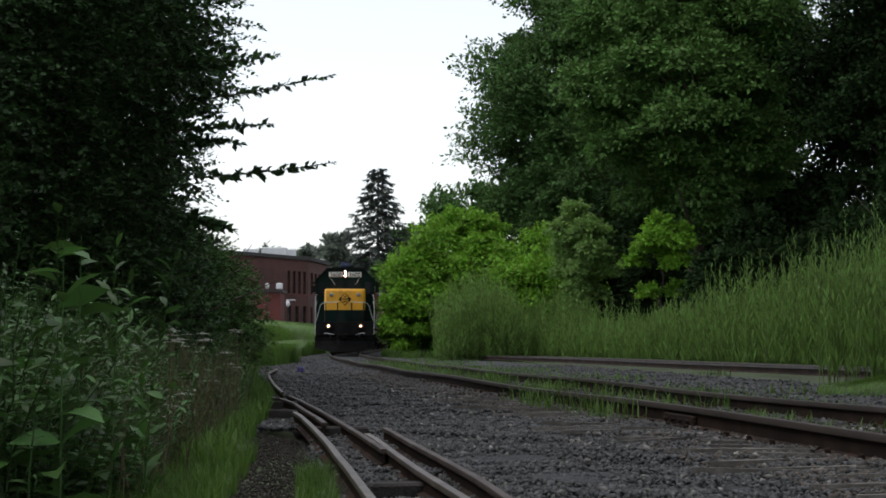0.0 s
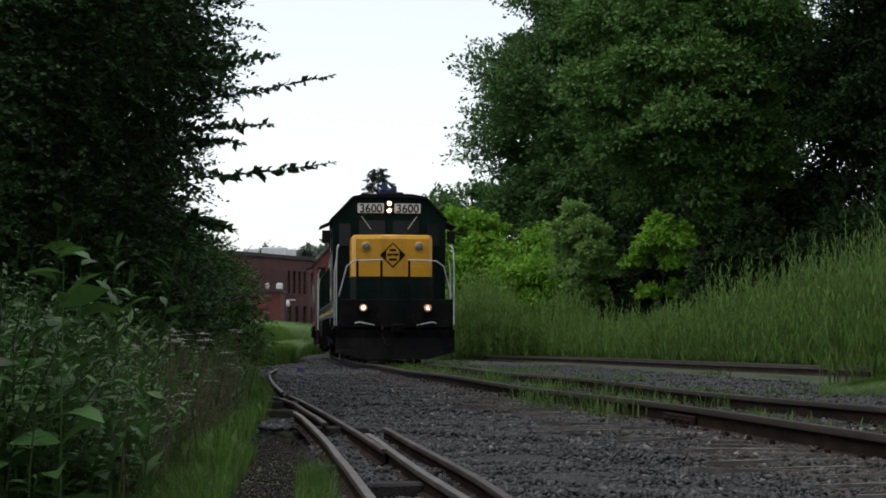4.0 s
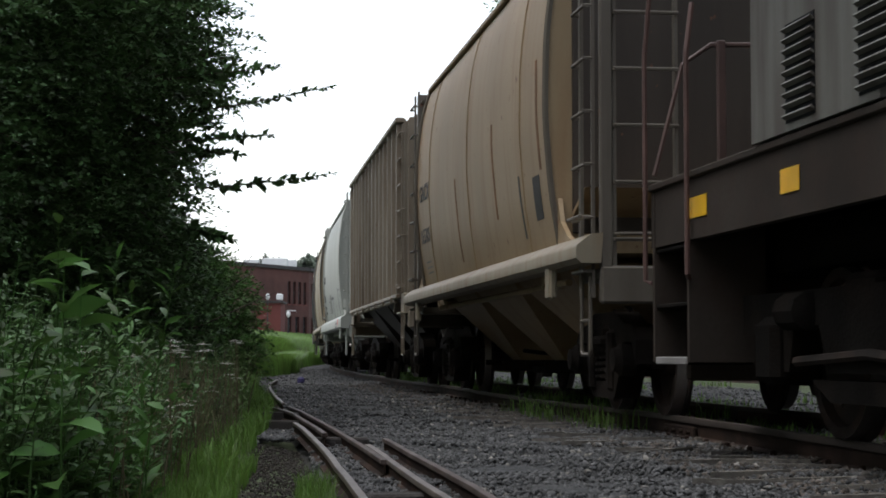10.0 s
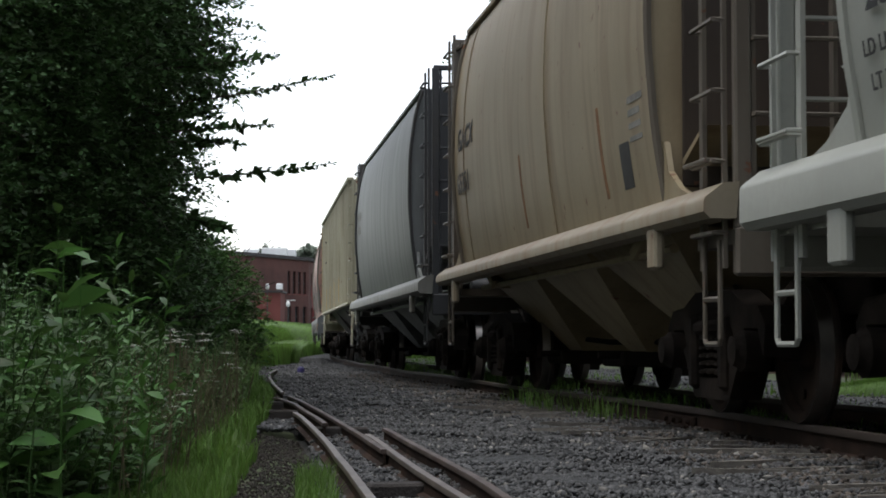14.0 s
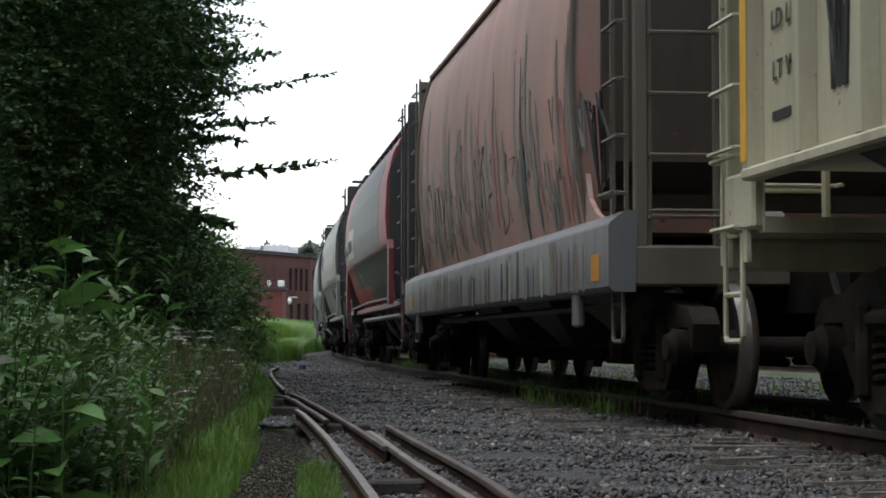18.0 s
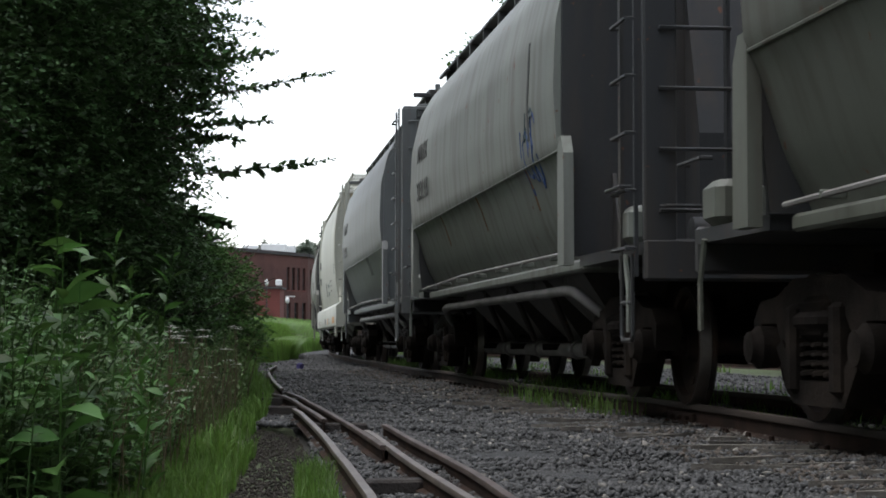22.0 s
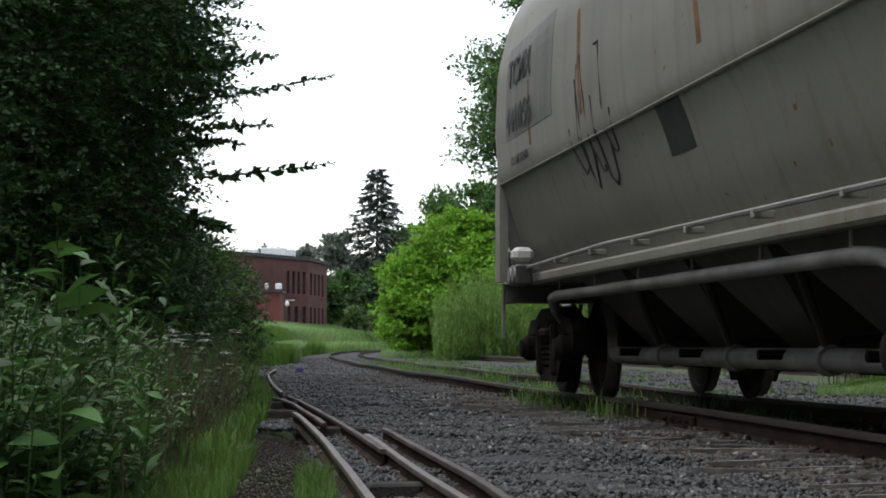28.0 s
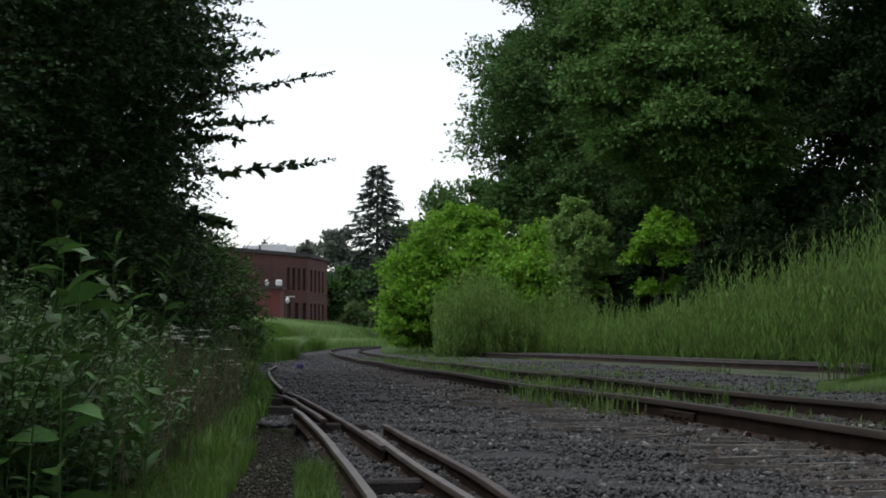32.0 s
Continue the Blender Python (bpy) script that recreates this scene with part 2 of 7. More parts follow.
RAIL_FOOT = [(-0.07, 0), (0.07, 0), (0.07, 0.012), (0.012, 0.03), (0.009, 0.115), (0.03, 0.125), (-0.03, 0.125), (-0.009, 0.115), (-0.012, 0.03), (-0.07, 0.012)]
RAIL_CAP = [(-0.034, 0), (0.034, 0), (0.036, 0.03), (0.03, 0.042), (-0.03, 0.042), (-0.036, 0.03)]


def sweep(path, outline, lift):
    """An outline (across, up) carried along a path of (x, y, z) points."""
    path = [Vector(p) for p in path]
    g, rings = Geo(), []
    for i, p in enumerate(path):
        d = path[min(i + 1, len(path) - 1)] - path[max(i - 1, 0)]
        d.z = 0
        d.normalize()
        w = Vector((d.y, -d.x, 0))
        rings.append([p + w * a + Vector((0, 0, b + lift)) for a, b in outline])
    return g.loft(rings)


def rail(name, label, path, head, group="", parent=None, size=1.0):
    """path: the foot's line. The web and foot are rusted, the head is worn."""
    foot, cap = ([(a * size, b * size) for a, b in o] for o in (RAIL_FOOT, RAIL_CAP))
    if parent is None:
        ob = thing(name, label, "rail", group, data=sweep(path, foot, 0).mesh(name, RAIL))
    else:
        ob = part(name, sweep(path, foot, 0), RAIL, parent)
    part("rail_head", sweep(path, cap, 0.1255 * size), head, ob, "worn steel running surface", smooth=40)
    return ob


_line = np.concatenate([np.arange(-60, 40, 1.0), np.arange(40, 300, 4.0)])
main_track = thing("track", "main railway track on weathered wooden ties", "track", kind="structure")
for side in (-0.755, 0.755):
    pts = []
    for s in _line:
        x, y, a = on_line(s, side)
        pts.append((x, y, RAIL_TOP - 0.168 + 0.012 * math.sin(s * 0.45 + side)))
    rail("rail", "", pts, RAIL_HEAD, parent=main_track)
_tie = [Geo().block((0, 0, 0), (0.23, 2.6, 0.17), 0.02).mesh("tie", TIE)]
for k in range(150):
    s = -8 + k * 0.53 + random.uniform(-0.05, 0.05)
    x, y, a = on_line(s, random.uniform(-0.06, 0.06))
    t = part("tie", _tie[0], TIE, main_track, at=pose(x, y, RAIL_TOP - 0.168 - 0.088 + (random.uniform(-0.012, 0.0) if random.random() < 0.35 else random.uniform(-0.045, -0.02)), random.uniform(-0.8, 0.8), 0, math.degrees(-a) + 90 + random.uniform(-2, 2)))
    if k < 75:
        for side in (-0.755, 0.755):
            g = Geo().block((0, 0, 0), (0.19, 0.3, 0.018), 0.005)
            px, py, _ = on_line(s, side)
            part("tie_plate", g, RAIL, main_track, at=pose(px, py, RAIL_TOP - 0.168 + 0.002, 0, 0, math.degrees(-a) + 90))
            for e in (-0.1, 0.1):
                qx, qy, _ = on_line(s + 0.05 * (1 if e > 0 else -1), side + e)
                part("spike", Geo().block((0, 0, 0), (0.035, 0.035, 0.05), 0.008), RAIL, main_track, at=pose(qx, qy, RAIL_TOP - 0.168 + 0.025, 0, 0, random.uniform(0, 40)))
# bolted joint in the near rail
jx, jy, ja = on_line(4.6, -0.755 - 0.03)
joint = part("joint_bar", Geo().block((0, 0, 0), (0.9, 0.03, 0.09), 0.01), RAIL, main_track, "rusted splice bar with bolts", at=pose(jx, jy, RAIL_TOP - 0.1, 0, 0, math.degrees(-ja) + 90))
for k in range(4):
    part("bolt", Geo().lathe([(0.02, 0), (0.02, 0.03), (0.012, 0.035)], axis="y", n=6), RAIL, joint, at=pose(-0.33 + k * 0.22, 0.012, 0))

# siding behind the main track, half hidden by weeds
siding = thing("siding_track", "disused siding with rusted rails among tall weeds", "track", kind="structure")
SIDE = [(8.75, 28.0), (8.45, 33.0), (7.95, 38.5), (6.99, 43.7), (5.47, 55.8), (4.35, 64.7), (1.83, 77.1), (0.6, 86.0), (-1.4, 104.0)]
for off in (0.0, 1.5):
    pts = []
    for k in range(60):
        y = 28 + k * 1.25
        pts.append((np.interp(y, [p[1] for p in SIDE], [p[0] for p in SIDE]) + off, y, RAIL_TOP - 0.168))
    rail("rail", "", pts, OLD_HEAD, parent=siding)
# ---- plants ----
RNG = np.random.default_rng(7)


def leaf_paint(name, colour, rough=0.55, leaf=0.3, island=0.35, spec=0.35):
    return material(name, colour, rough, vary=0.25, size=0.6, grain=0.08, island=island, leaf=leaf, spec=spec)


# Dark leaf whose colour also carries some of the shade on the left trees.
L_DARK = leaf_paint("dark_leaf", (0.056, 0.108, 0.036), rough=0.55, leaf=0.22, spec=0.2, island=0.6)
L_NEAR = leaf_paint("weed_leaf", (0.064, 0.145, 0.033), rough=0.45, spec=0.3, island=0.5)
L_PALE = leaf_paint("pale_weed_leaf", (0.092, 0.155, 0.048))
L_BRIGHT = leaf_paint("bright_leaf", (0.175, 0.36, 0.034), leaf=0.4, spec=0.2)
L_MID = leaf_paint("tree_leaf", (0.070, 0.145, 0.038), rough=0.65, spec=0.2)
L_LIME = leaf_paint("light_tree_leaf", (0.088, 0.18, 0.04), rough=0.6, spec=0.2, island=0.45)
L_REED = leaf_paint("reed_leaf", (0.145, 0.245, 0.058), leaf=0.4, spec=0.2, island=0.5)
L_YOUNG = leaf_paint("young_tree_leaf", (0.21, 0.35, 0.095), leaf=0.4, spec=0.25)
L_BANK = leaf_paint("bank_grass_blade", (0.125, 0.225, 0.05), leaf=0.4)
# Shade under the tall trees is put into this near-black leaf colour.
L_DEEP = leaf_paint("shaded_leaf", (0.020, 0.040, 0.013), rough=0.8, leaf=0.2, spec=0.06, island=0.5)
L_WEED = leaf_paint("dull_weed_leaf", (0.068, 0.135, 0.042), rough=0.5, spec=0.3, island=0.6)
# Distance haze is put into the needle colour, which is lightened for it.
L_SPRUCE = leaf_paint("hazed_spruce_needle", (0.056, 0.072, 0.058), leaf=0.1)
# Haze is put into this pale grey-green of the far trees and woods.
L_FAR = leaf_paint("hazed_distant_leaf", (0.15, 0.18, 0.14), leaf=0.2, island=0.2)
L_GRASS = leaf_paint("grass_blade", (0.10, 0.19, 0.035), leaf=0.4)
L_STRAW = leaf_paint("dry_stem", (0.11, 0.095, 0.05), leaf=0.1)
PETAL = leaf_paint("white_umbel", (0.62, 0.62, 0.55), leaf=0.2, island=0.15)
BARK = material("bark", (0.07, 0.055, 0.042), 0.95, vary=0.4, size=0.15, bump=0.8, grain=0.03, stretch=(1, 1, 4))


def unit(v):
    return v / np.maximum(np.linalg.norm(v, axis=-1, keepdims=True), 1e-6)


def leaves(name, pos, way, face, length, width, mat, fold=0.16):
    """A mesh of folded, arching leaves: place, way it points, way it faces, length and width of each."""
    n = len(pos)
    way = unit(way)
    side = unit(np.cross(face, way))
    up = np.cross(way, side)
    length, width = np.broadcast_to(length, (n,))[:, None], np.broadcast_to(width, (n,))[:, None]
    rows = []
    for u, w in ((0.0, 0.03), (0.18, 0.66), (0.42, 1.0), (0.70, 0.72), (1.0, 0.02)):
        mid = pos + way * length * u + up * length * (0.16 * u - 0.30 * u * u)
        rows += [mid + side * width * w / 2 + up * width * fold * w, mid, mid - side * width * w / 2 + up * width * fold * w]
    verts = np.stack(rows, 1).reshape(-1, 3)
    quad = np.array([[3 * k + a, 3 * k + a + 1, 3 * k + a + 4, 3 * k + a + 3] for k in range(4) for a in (0, 1)])
    return mesh_of(name, verts, ((np.arange(n) * 15)[:, None, None] + quad[None]).reshape(-1, 4), mat, True)


def small_leaves(name, pos, way, face, length, width, mat, fold=0.15):
    """The same with two triangles a leaf, for plants farther off."""
    n = len(pos)
    way = unit(way)
    side = unit(np.cross(face, way))
    up = np.cross(way, side)
    length, width = np.broadcast_to(length, (n,))[:, None], np.broadcast_to(width, (n,))[:, None]
    mid = pos + way * length * 0.45 + up * width * fold
    verts = np.stack([pos, mid + side * width / 2, pos + way * length, mid - side * width / 2], 1).reshape(-1, 3)
    tri = np.array([[0, 1, 2], [0, 2, 3]])
    return mesh_of(name, verts, ((np.arange(n) * 4)[:, None, None] + tri[None]).reshape(-1, 3), mat)


def sprays(p0, way, length, droop, count, size, rough=0.35):
    """Leaves in two rows along drooping twigs. Returns places, ways, faces, sizes and the twigs' own lines."""
    n = len(p0)
    u = (np.arange(count) + 0.5) / count
    u = 0.15 + 0.85 * u
    way = unit(way)
    across = unit(np.cross(way, [0, 0, 1.0]))
    line = p0[:, None] + way[:, None] * (length[:, None] * u)[..., None]
    line[..., 2] -= droop[:, None] * u ** 2
    s = np.where(np.arange(count) % 2 == 0, 1.0, -1.0)[None, :, None]
    w = way[:, None] * 0.55 + across[:, None] * s * 0.8 + RNG.normal(0, rough, (n, count, 3))
    f = np.array([0, 0, 1.0]) + RNG.normal(0, rough * 1.6, (n, count, 3))
    k = size * RNG.uniform(0.6, 1.25, (n, count)) * (1 - 0.45 * u ** 3)[None]
    return line.reshape(-1, 3), w.reshape(-1, 3), f.reshape(-1, 3), k.reshape(-1), line


def twig_geo(lines, r=0.006, n=3):
    g = Geo()
    for ln in lines:
        idx = np.linspace(0, len(ln) - 1, min(4, len(ln))).astype(int)
        g.tube([tuple(ln[i]) for i in idx], [r * (1.4 - 1.0 * k / 3) for k in range(len(idx))], n)
    return g


def trunk_geo(base, top, r, limbs=8, reach=2.0, seed=1, bend=0.3):
    rng = random.Random(seed)
    g = Geo()
    b, t = Vector(base), Vector(top)
    pts = [b + (t - b) * k / 6 + Vector((rng.uniform(-bend, bend), rng.uniform(-bend, bend), 0)) * (k > 0) for k in range(7)]
    g.tube(pts, [r * (1.25 if k == 0 else 1 - 0.13 * k) for k in range(7)], 9)
    for k in range(limbs):
        p = pts[2 + k % 4].lerp(pts[3 + k % 4], rng.random())
        a = rng.uniform(0, 6.28)
        e = p + Vector((math.cos(a) * reach * rng.uniform(0.6, 1), math.sin(a) * reach * rng.uniform(0.6, 1), reach * rng.uniform(0.25, 0.8)))
        m = p.lerp(e, 0.5) + Vector((0, 0, -0.08 * reach))
        g.tube([p, m, e], [r * 0.42, r * 0.28, r * 0.1], 6)
    return g


def spray_tree(name, label, base, trunk_top, trunk_r, heights, radii, n, count, size, mat, twig_len=(0.7, 1.6), arc=(0, 360), squeeze=1.0, extra=None, category="tree", group=""):
    """A tree or shrub whose crown is made of leafy twigs pointing outward; its reach changes with height."""
    ob = thing(name, label, category, group, m=pose(*base))
    bx, by, bz = base
    z = RNG.uniform(heights[0], heights[-1], n)
    reach = np.interp(z, heights, radii)
    a = np.radians(RNG.uniform(arc[0], arc[1], n))
    ln = RNG.uniform(*twig_len, n)
    rad = np.maximum(0.05, reach * (1 - 0.75 * RNG.uniform(0, 1, n) ** 1.6) - ln * 0.6)
    p0 = np.stack([np.cos(a) * rad, np.sin(a) * rad * squeeze, z - bz - RNG.uniform(0, 0.25, n)], 1)
    way = np.stack([np.cos(a) + RNG.normal(0, 0.55, n), np.sin(a) + RNG.normal(0, 0.55, n), RNG.uniform(-0.55, 0.75, n)], 1)
    pos, w, f, k, lines = sprays(p0, way, ln, ln * RNG.uniform(0.05, 0.35, n), count, size)
    if extra is not None:
        p2, w2, f2, k2, l2 = sprays(*extra)
        p2 = p2 - np.array(base)
        l2 = l2 - np.array(base)
        pos, w, f, k = np.concatenate([pos, p2]), np.concatenate([w, w2]), np.concatenate([f, f2]), np.concatenate([k, k2])
    me = small_leaves("crown", pos, w, f, k, k * 0.55, mat)
    part("trunk", trunk_geo((0, 0, -0.1), Vector(trunk_top) - Vector(base), trunk_r, seed=n), BARK, ob, smooth=60)
    part("crown", me, mat, ob)
    tw = twig_geo([ln_[: max(4, int(count * 0.7))] for ln_ in lines[:: max(1, n // 260)]], 0.008)
    if extra is not None:
        for ln_ in l2:
            tw.tube([tuple(ln_[i]) for i in np.linspace(0, len(ln_) - 1, 6).astype(int)], [0.012, 0.011, 0.009, 0.007, 0.005, 0.003], 4)
    tagged(part("twig_work", tw, BARK, ob), kind="stuff")
    return ob


def lobed_tree(name, label, base, height, spread, crown_from, lobes, per_lobe, size, mat, lobe_r=0.3, seed=1, category="tree", group="", trunk_r=0.3, depth=None, droop=0.0):
    """A big tree: leaf clumps on the skins of many rounded masses of branches, with gaps between them."""
    rng = np.random.default_rng(seed)
    ob = thing(name, label, category, group, m=pose(*base))
    depth = depth or spread
    c = rng.normal(0, 1, (lobes, 3))
    c = unit(c) * rng.uniform(0.25, 0.95, (lobes, 1)) ** 0.6
    zc = crown_from + (height - crown_from) * (0.5 + 0.5 * c[:, 2] * 0.92)
    shrink = np.sqrt(np.clip(1 - (c[:, 2] * 0.75) ** 2, 0.1, 1))
    cx, cy = c[:, 0] * spread * 0.82 * shrink, c[:, 1] * depth * 0.82 * shrink
    r = lobe_r * spread * rng.uniform(0.55, 1.15, lobes)
    n = lobes * per_lobe
    d = unit(rng.normal(0, 1, (lobes, per_lobe, 3)))
    d[..., 2] = np.where(d[..., 2] < -0.35, -d[..., 2], d[..., 2])
    rr = r[:, None] * rng.uniform(0.42, 1.16, (lobes, per_lobe))
    lump = 1 + 0.32 * np.sin(d[..., 0] * 7 + np.arange(lobes)[:, None]) * np.sin(d[..., 2] * 6)
    pos = np.stack([cx, cy, zc], 1)[:, None] + d * (rr * lump)[..., None] * np.array([1, 1, 0.78])
    way = d + rng.normal(0, 0.7, d.shape)
    way[..., 2] -= 0.25 + droop
    face = d + np.array([0, 0, 0.6]) + rng.normal(0, 0.4, d.shape)
    k = size * rng.uniform(0.55, 1.3, n)
    me = small_leaves("crown", pos.reshape(-1, 3), way.reshape(-1, 3), face.reshape(-1, 3), k, k * 0.6, mat)
    part("trunk", trunk_geo((0, 0, -0.3), (0, 0, crown_from + (height - crown_from) * 0.7), trunk_r, 10, spread * 0.7, seed, 0.25), BARK, ob, smooth=60)
    part("crown", me, mat, ob)
    return ob


def spruce(base, height, spread, seed=3):
    rng = np.random.default_rng(seed)
    ob = thing("spruce_tree", "tall dark spruce with drooping boughs", "tree", m=pose(*base))
    part("trunk", Geo().tube([(0, 0, 0), (0, 0, height * 0.5), (0, 0, height)], [0.35, 0.22, 0.03], 8), BARK, ob)
    P, W, F, K = [], [], [], []
    g = Geo()
    for k in range(150):
        h = height * (0.08 + 0.91 * (k / 150) ** 0.92)
        ln = spread * (1.02 - h / height) ** 0.85 * rng.uniform(0.65, 1.15) + 0.25
        a = k * 2.4 + rng.uniform(-0.3, 0.3)
        tip = np.array([math.cos(a) * ln, math.sin(a) * ln, -ln * 0.22 + ln * ln * 0.015])
        g.tube([(0, 0, h), tuple(tip * 0.5 + (0, 0, h - 0.02 * ln)), tuple(tip + (0, 0, h))], [0.05, 0.035, 0.01], 4)
        m = int(30 + ln * 17)
        u = rng.uniform(0.12, 1.02, m)
        pos = tip[None] * u[:, None] + np.array([0, 0, h]) + rng.normal(0, 0.06 + 0.05 * ln, (m, 3)) * np.array([1, 1, 0.45])
        w = np.stack([np.cos(a) + rng.normal(0, 0.6, m), np.sin(a) + rng.normal(0, 0.6, m), rng.uniform(-0.9, 0.1, m)], 1)
        P.append(pos), W.append(w), F.append(rng.normal(0, 0.5, (m, 3)) + [0, 0, 1]), K.append(rng.uniform(0.35, 0.8, m))
    P, W, F, K = (np.concatenate(v) for v in (P, W, F, K))
    tagged(part("bough_frame", g, BARK, ob), kind="stuff")
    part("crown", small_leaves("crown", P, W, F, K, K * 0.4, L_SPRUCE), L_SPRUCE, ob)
    return ob


def blades(name, x, y, z, height, width, mat, lean=0.35, seed=1):
    """Grass: each blade a bent strip of three triangles' width."""
    rng = np.random.default_rng(seed)
    n = len(x)
    a = rng.uniform(0, 6.28, n)
    h = height * rng.uniform(0.45, 1.15, n)
    l = h * rng.uniform(0.1, lean * 2, n)
    d = np.stack([np.cos(a), np.sin(a), 0 * a], 1)
    s = np.stack([-np.sin(a), np.cos(a), 0 * a], 1) * (width * rng.uniform(0.6, 1.3, n))[:, None]
    p = np.stack([x, y, z], 1)
    up = np.array([0, 0, 1.0])
    m = p + d * (l * 0.25)[:, None] + up * (h * 0.6)[:, None]
    t = p + d * l[:, None] + up * (h * RNG.uniform(0.85, 1.0, n))[:, None]
    v = np.stack([p - s, p + s, m + s * 0.8, m - s * 0.8, t], 1).reshape(-1, 3)
    tri = np.array([[0, 1, 2], [0, 2, 3], [3, 2, 4]])
    return mesh_of(name, v, ((np.arange(n) * 5)[:, None, None] + tri[None]).reshape(-1, 3), mat)


def weeds(name, label, x, y, z, height, per, size, mat, seed, slim=0.26, spread_=0.25, stem_r=0.006, top_bare=0.0, steep=0.5, far=True, category="weeds", stem_mat=None):
    """Upright stems with leaves all the way; one object of kind stuff."""
    rng = np.random.default_rng(seed)
    n = len(x)
    h = height * rng.uniform(0.6, 1.12, n)
    tilt = rng.normal(0, spread_, (n, 2)) * h[:, None]
    u = (np.arange(per) + rng.uniform(0, 1, (n, per))) / per
    u = 0.08 + 0.92 * u * (1 - top_bare)
    base = np.stack([x, y, z], 1)
    line = base[:, None] + np.stack([tilt[:, :1] * u ** 1.6, tilt[:, 1:] * u ** 1.6, h[:, None] * u], -1)
    a = np.arange(per)[None] * 2.4 + rng.uniform(0, 6.28, (n, 1))
    w = np.stack([np.cos(a), np.sin(a), np.full_like(a, steep)], -1) + rng.normal(0, 0.25, (n, per, 3))
    f = np.array([0, 0, 1.0]) + rng.normal(0, 0.3, (n, per, 3))
    k = size * rng.uniform(0.6, 1.25, (n, per)) * (1.1 - 0.5 * u)
    ob = thing(name, label, category, kind="stuff", data=(small_leaves if far else leaves)(name, line.reshape(-1, 3), w.reshape(-1, 3), f.reshape(-1, 3), k.reshape(-1), k.reshape(-1) * slim, mat))
    # stems: thin three-sided prisms
    r = stem_r
    ring = np.stack([[math.cos(q) * r, math.sin(q) * r, 0] for q in (0, 2.1, 4.2)])
    tip = base + np.stack([tilt[:, 0], tilt[:, 1], h], 1)
    mid = base + np.stack([tilt[:, 0] * 0.33, tilt[:, 1] * 0.33, h * 0.5], 1)
    v = np.concatenate([base[:, None] + ring, mid[:, None] + ring * 0.8, tip[:, None] + ring * 0.3], 1).reshape(-1, 3)
    q = np.array([[0, 1, 4, 3], [1, 2, 5, 4], [2, 0, 3, 5], [3, 4, 7, 6], [4, 5, 8, 7], [5, 3, 6, 8]])
    st = part("stems", mesh_of("stems", v, ((np.arange(n) * 9)[:, None, None] + q[None]).reshape(-1, 4), stem_mat or mat), None, ob)
    return ob, line, h
# ---- left: the dark tree overhanging the line ----
tw_p = np.array([[-3.1, 18.6, 3.52], [-2.95, 18.8, 3.20], [-2.95, 18.6, 2.88], [-2.85, 18.8, 2.42], [-2.75, 18.6, 2.02], [-3.0, 18.7, 2.80]])
tw_w = np.array([[1, 0.05, 0.12], [1, -0.02, 0.10], [1, 0.05, 0.12], [1, 0.05, 0.05], [1, 0.1, -0.08], [1, 0.1, 0.05]])
tw_l = np.array([1.42, 1.80, 1.2, 1.72, 0.62, 0.95])
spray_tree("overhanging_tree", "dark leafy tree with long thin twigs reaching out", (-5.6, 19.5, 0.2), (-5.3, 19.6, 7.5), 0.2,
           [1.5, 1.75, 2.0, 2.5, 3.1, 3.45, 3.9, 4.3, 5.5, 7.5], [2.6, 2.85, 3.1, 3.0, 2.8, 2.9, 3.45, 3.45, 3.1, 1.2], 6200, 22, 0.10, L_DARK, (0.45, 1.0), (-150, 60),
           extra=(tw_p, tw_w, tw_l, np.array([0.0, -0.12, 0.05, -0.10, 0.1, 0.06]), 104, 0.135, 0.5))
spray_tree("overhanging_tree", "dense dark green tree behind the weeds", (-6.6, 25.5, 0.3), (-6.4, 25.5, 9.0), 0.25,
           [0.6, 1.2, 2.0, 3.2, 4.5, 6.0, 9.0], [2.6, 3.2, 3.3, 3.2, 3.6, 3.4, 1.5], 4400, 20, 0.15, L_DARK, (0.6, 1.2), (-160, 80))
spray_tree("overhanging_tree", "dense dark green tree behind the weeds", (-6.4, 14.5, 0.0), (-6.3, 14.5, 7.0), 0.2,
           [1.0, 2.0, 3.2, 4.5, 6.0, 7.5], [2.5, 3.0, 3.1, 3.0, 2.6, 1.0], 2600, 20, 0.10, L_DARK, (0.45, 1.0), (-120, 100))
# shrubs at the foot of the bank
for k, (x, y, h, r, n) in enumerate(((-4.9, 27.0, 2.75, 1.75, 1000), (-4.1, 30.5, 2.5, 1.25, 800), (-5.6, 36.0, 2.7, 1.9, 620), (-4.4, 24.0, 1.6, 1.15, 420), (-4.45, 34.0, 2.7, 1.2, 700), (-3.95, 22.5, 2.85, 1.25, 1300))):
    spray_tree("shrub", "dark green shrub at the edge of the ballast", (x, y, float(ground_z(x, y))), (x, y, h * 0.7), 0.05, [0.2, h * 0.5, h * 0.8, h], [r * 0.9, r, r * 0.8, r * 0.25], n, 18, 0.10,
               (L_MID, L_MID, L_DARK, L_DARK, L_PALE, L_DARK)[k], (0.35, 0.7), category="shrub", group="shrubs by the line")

# ---- left foreground: rank weeds ----
def scatter(n, y0, y1, x_left, x_right, seed):
    rng = np.random.default_rng(seed)
    y = rng.uniform(y0, y1, n)
    u = rng.uniform(0, 1, n)
    xl, xr = x_left(y), x_right(y)
    return xl + (xr - xl) * u, y


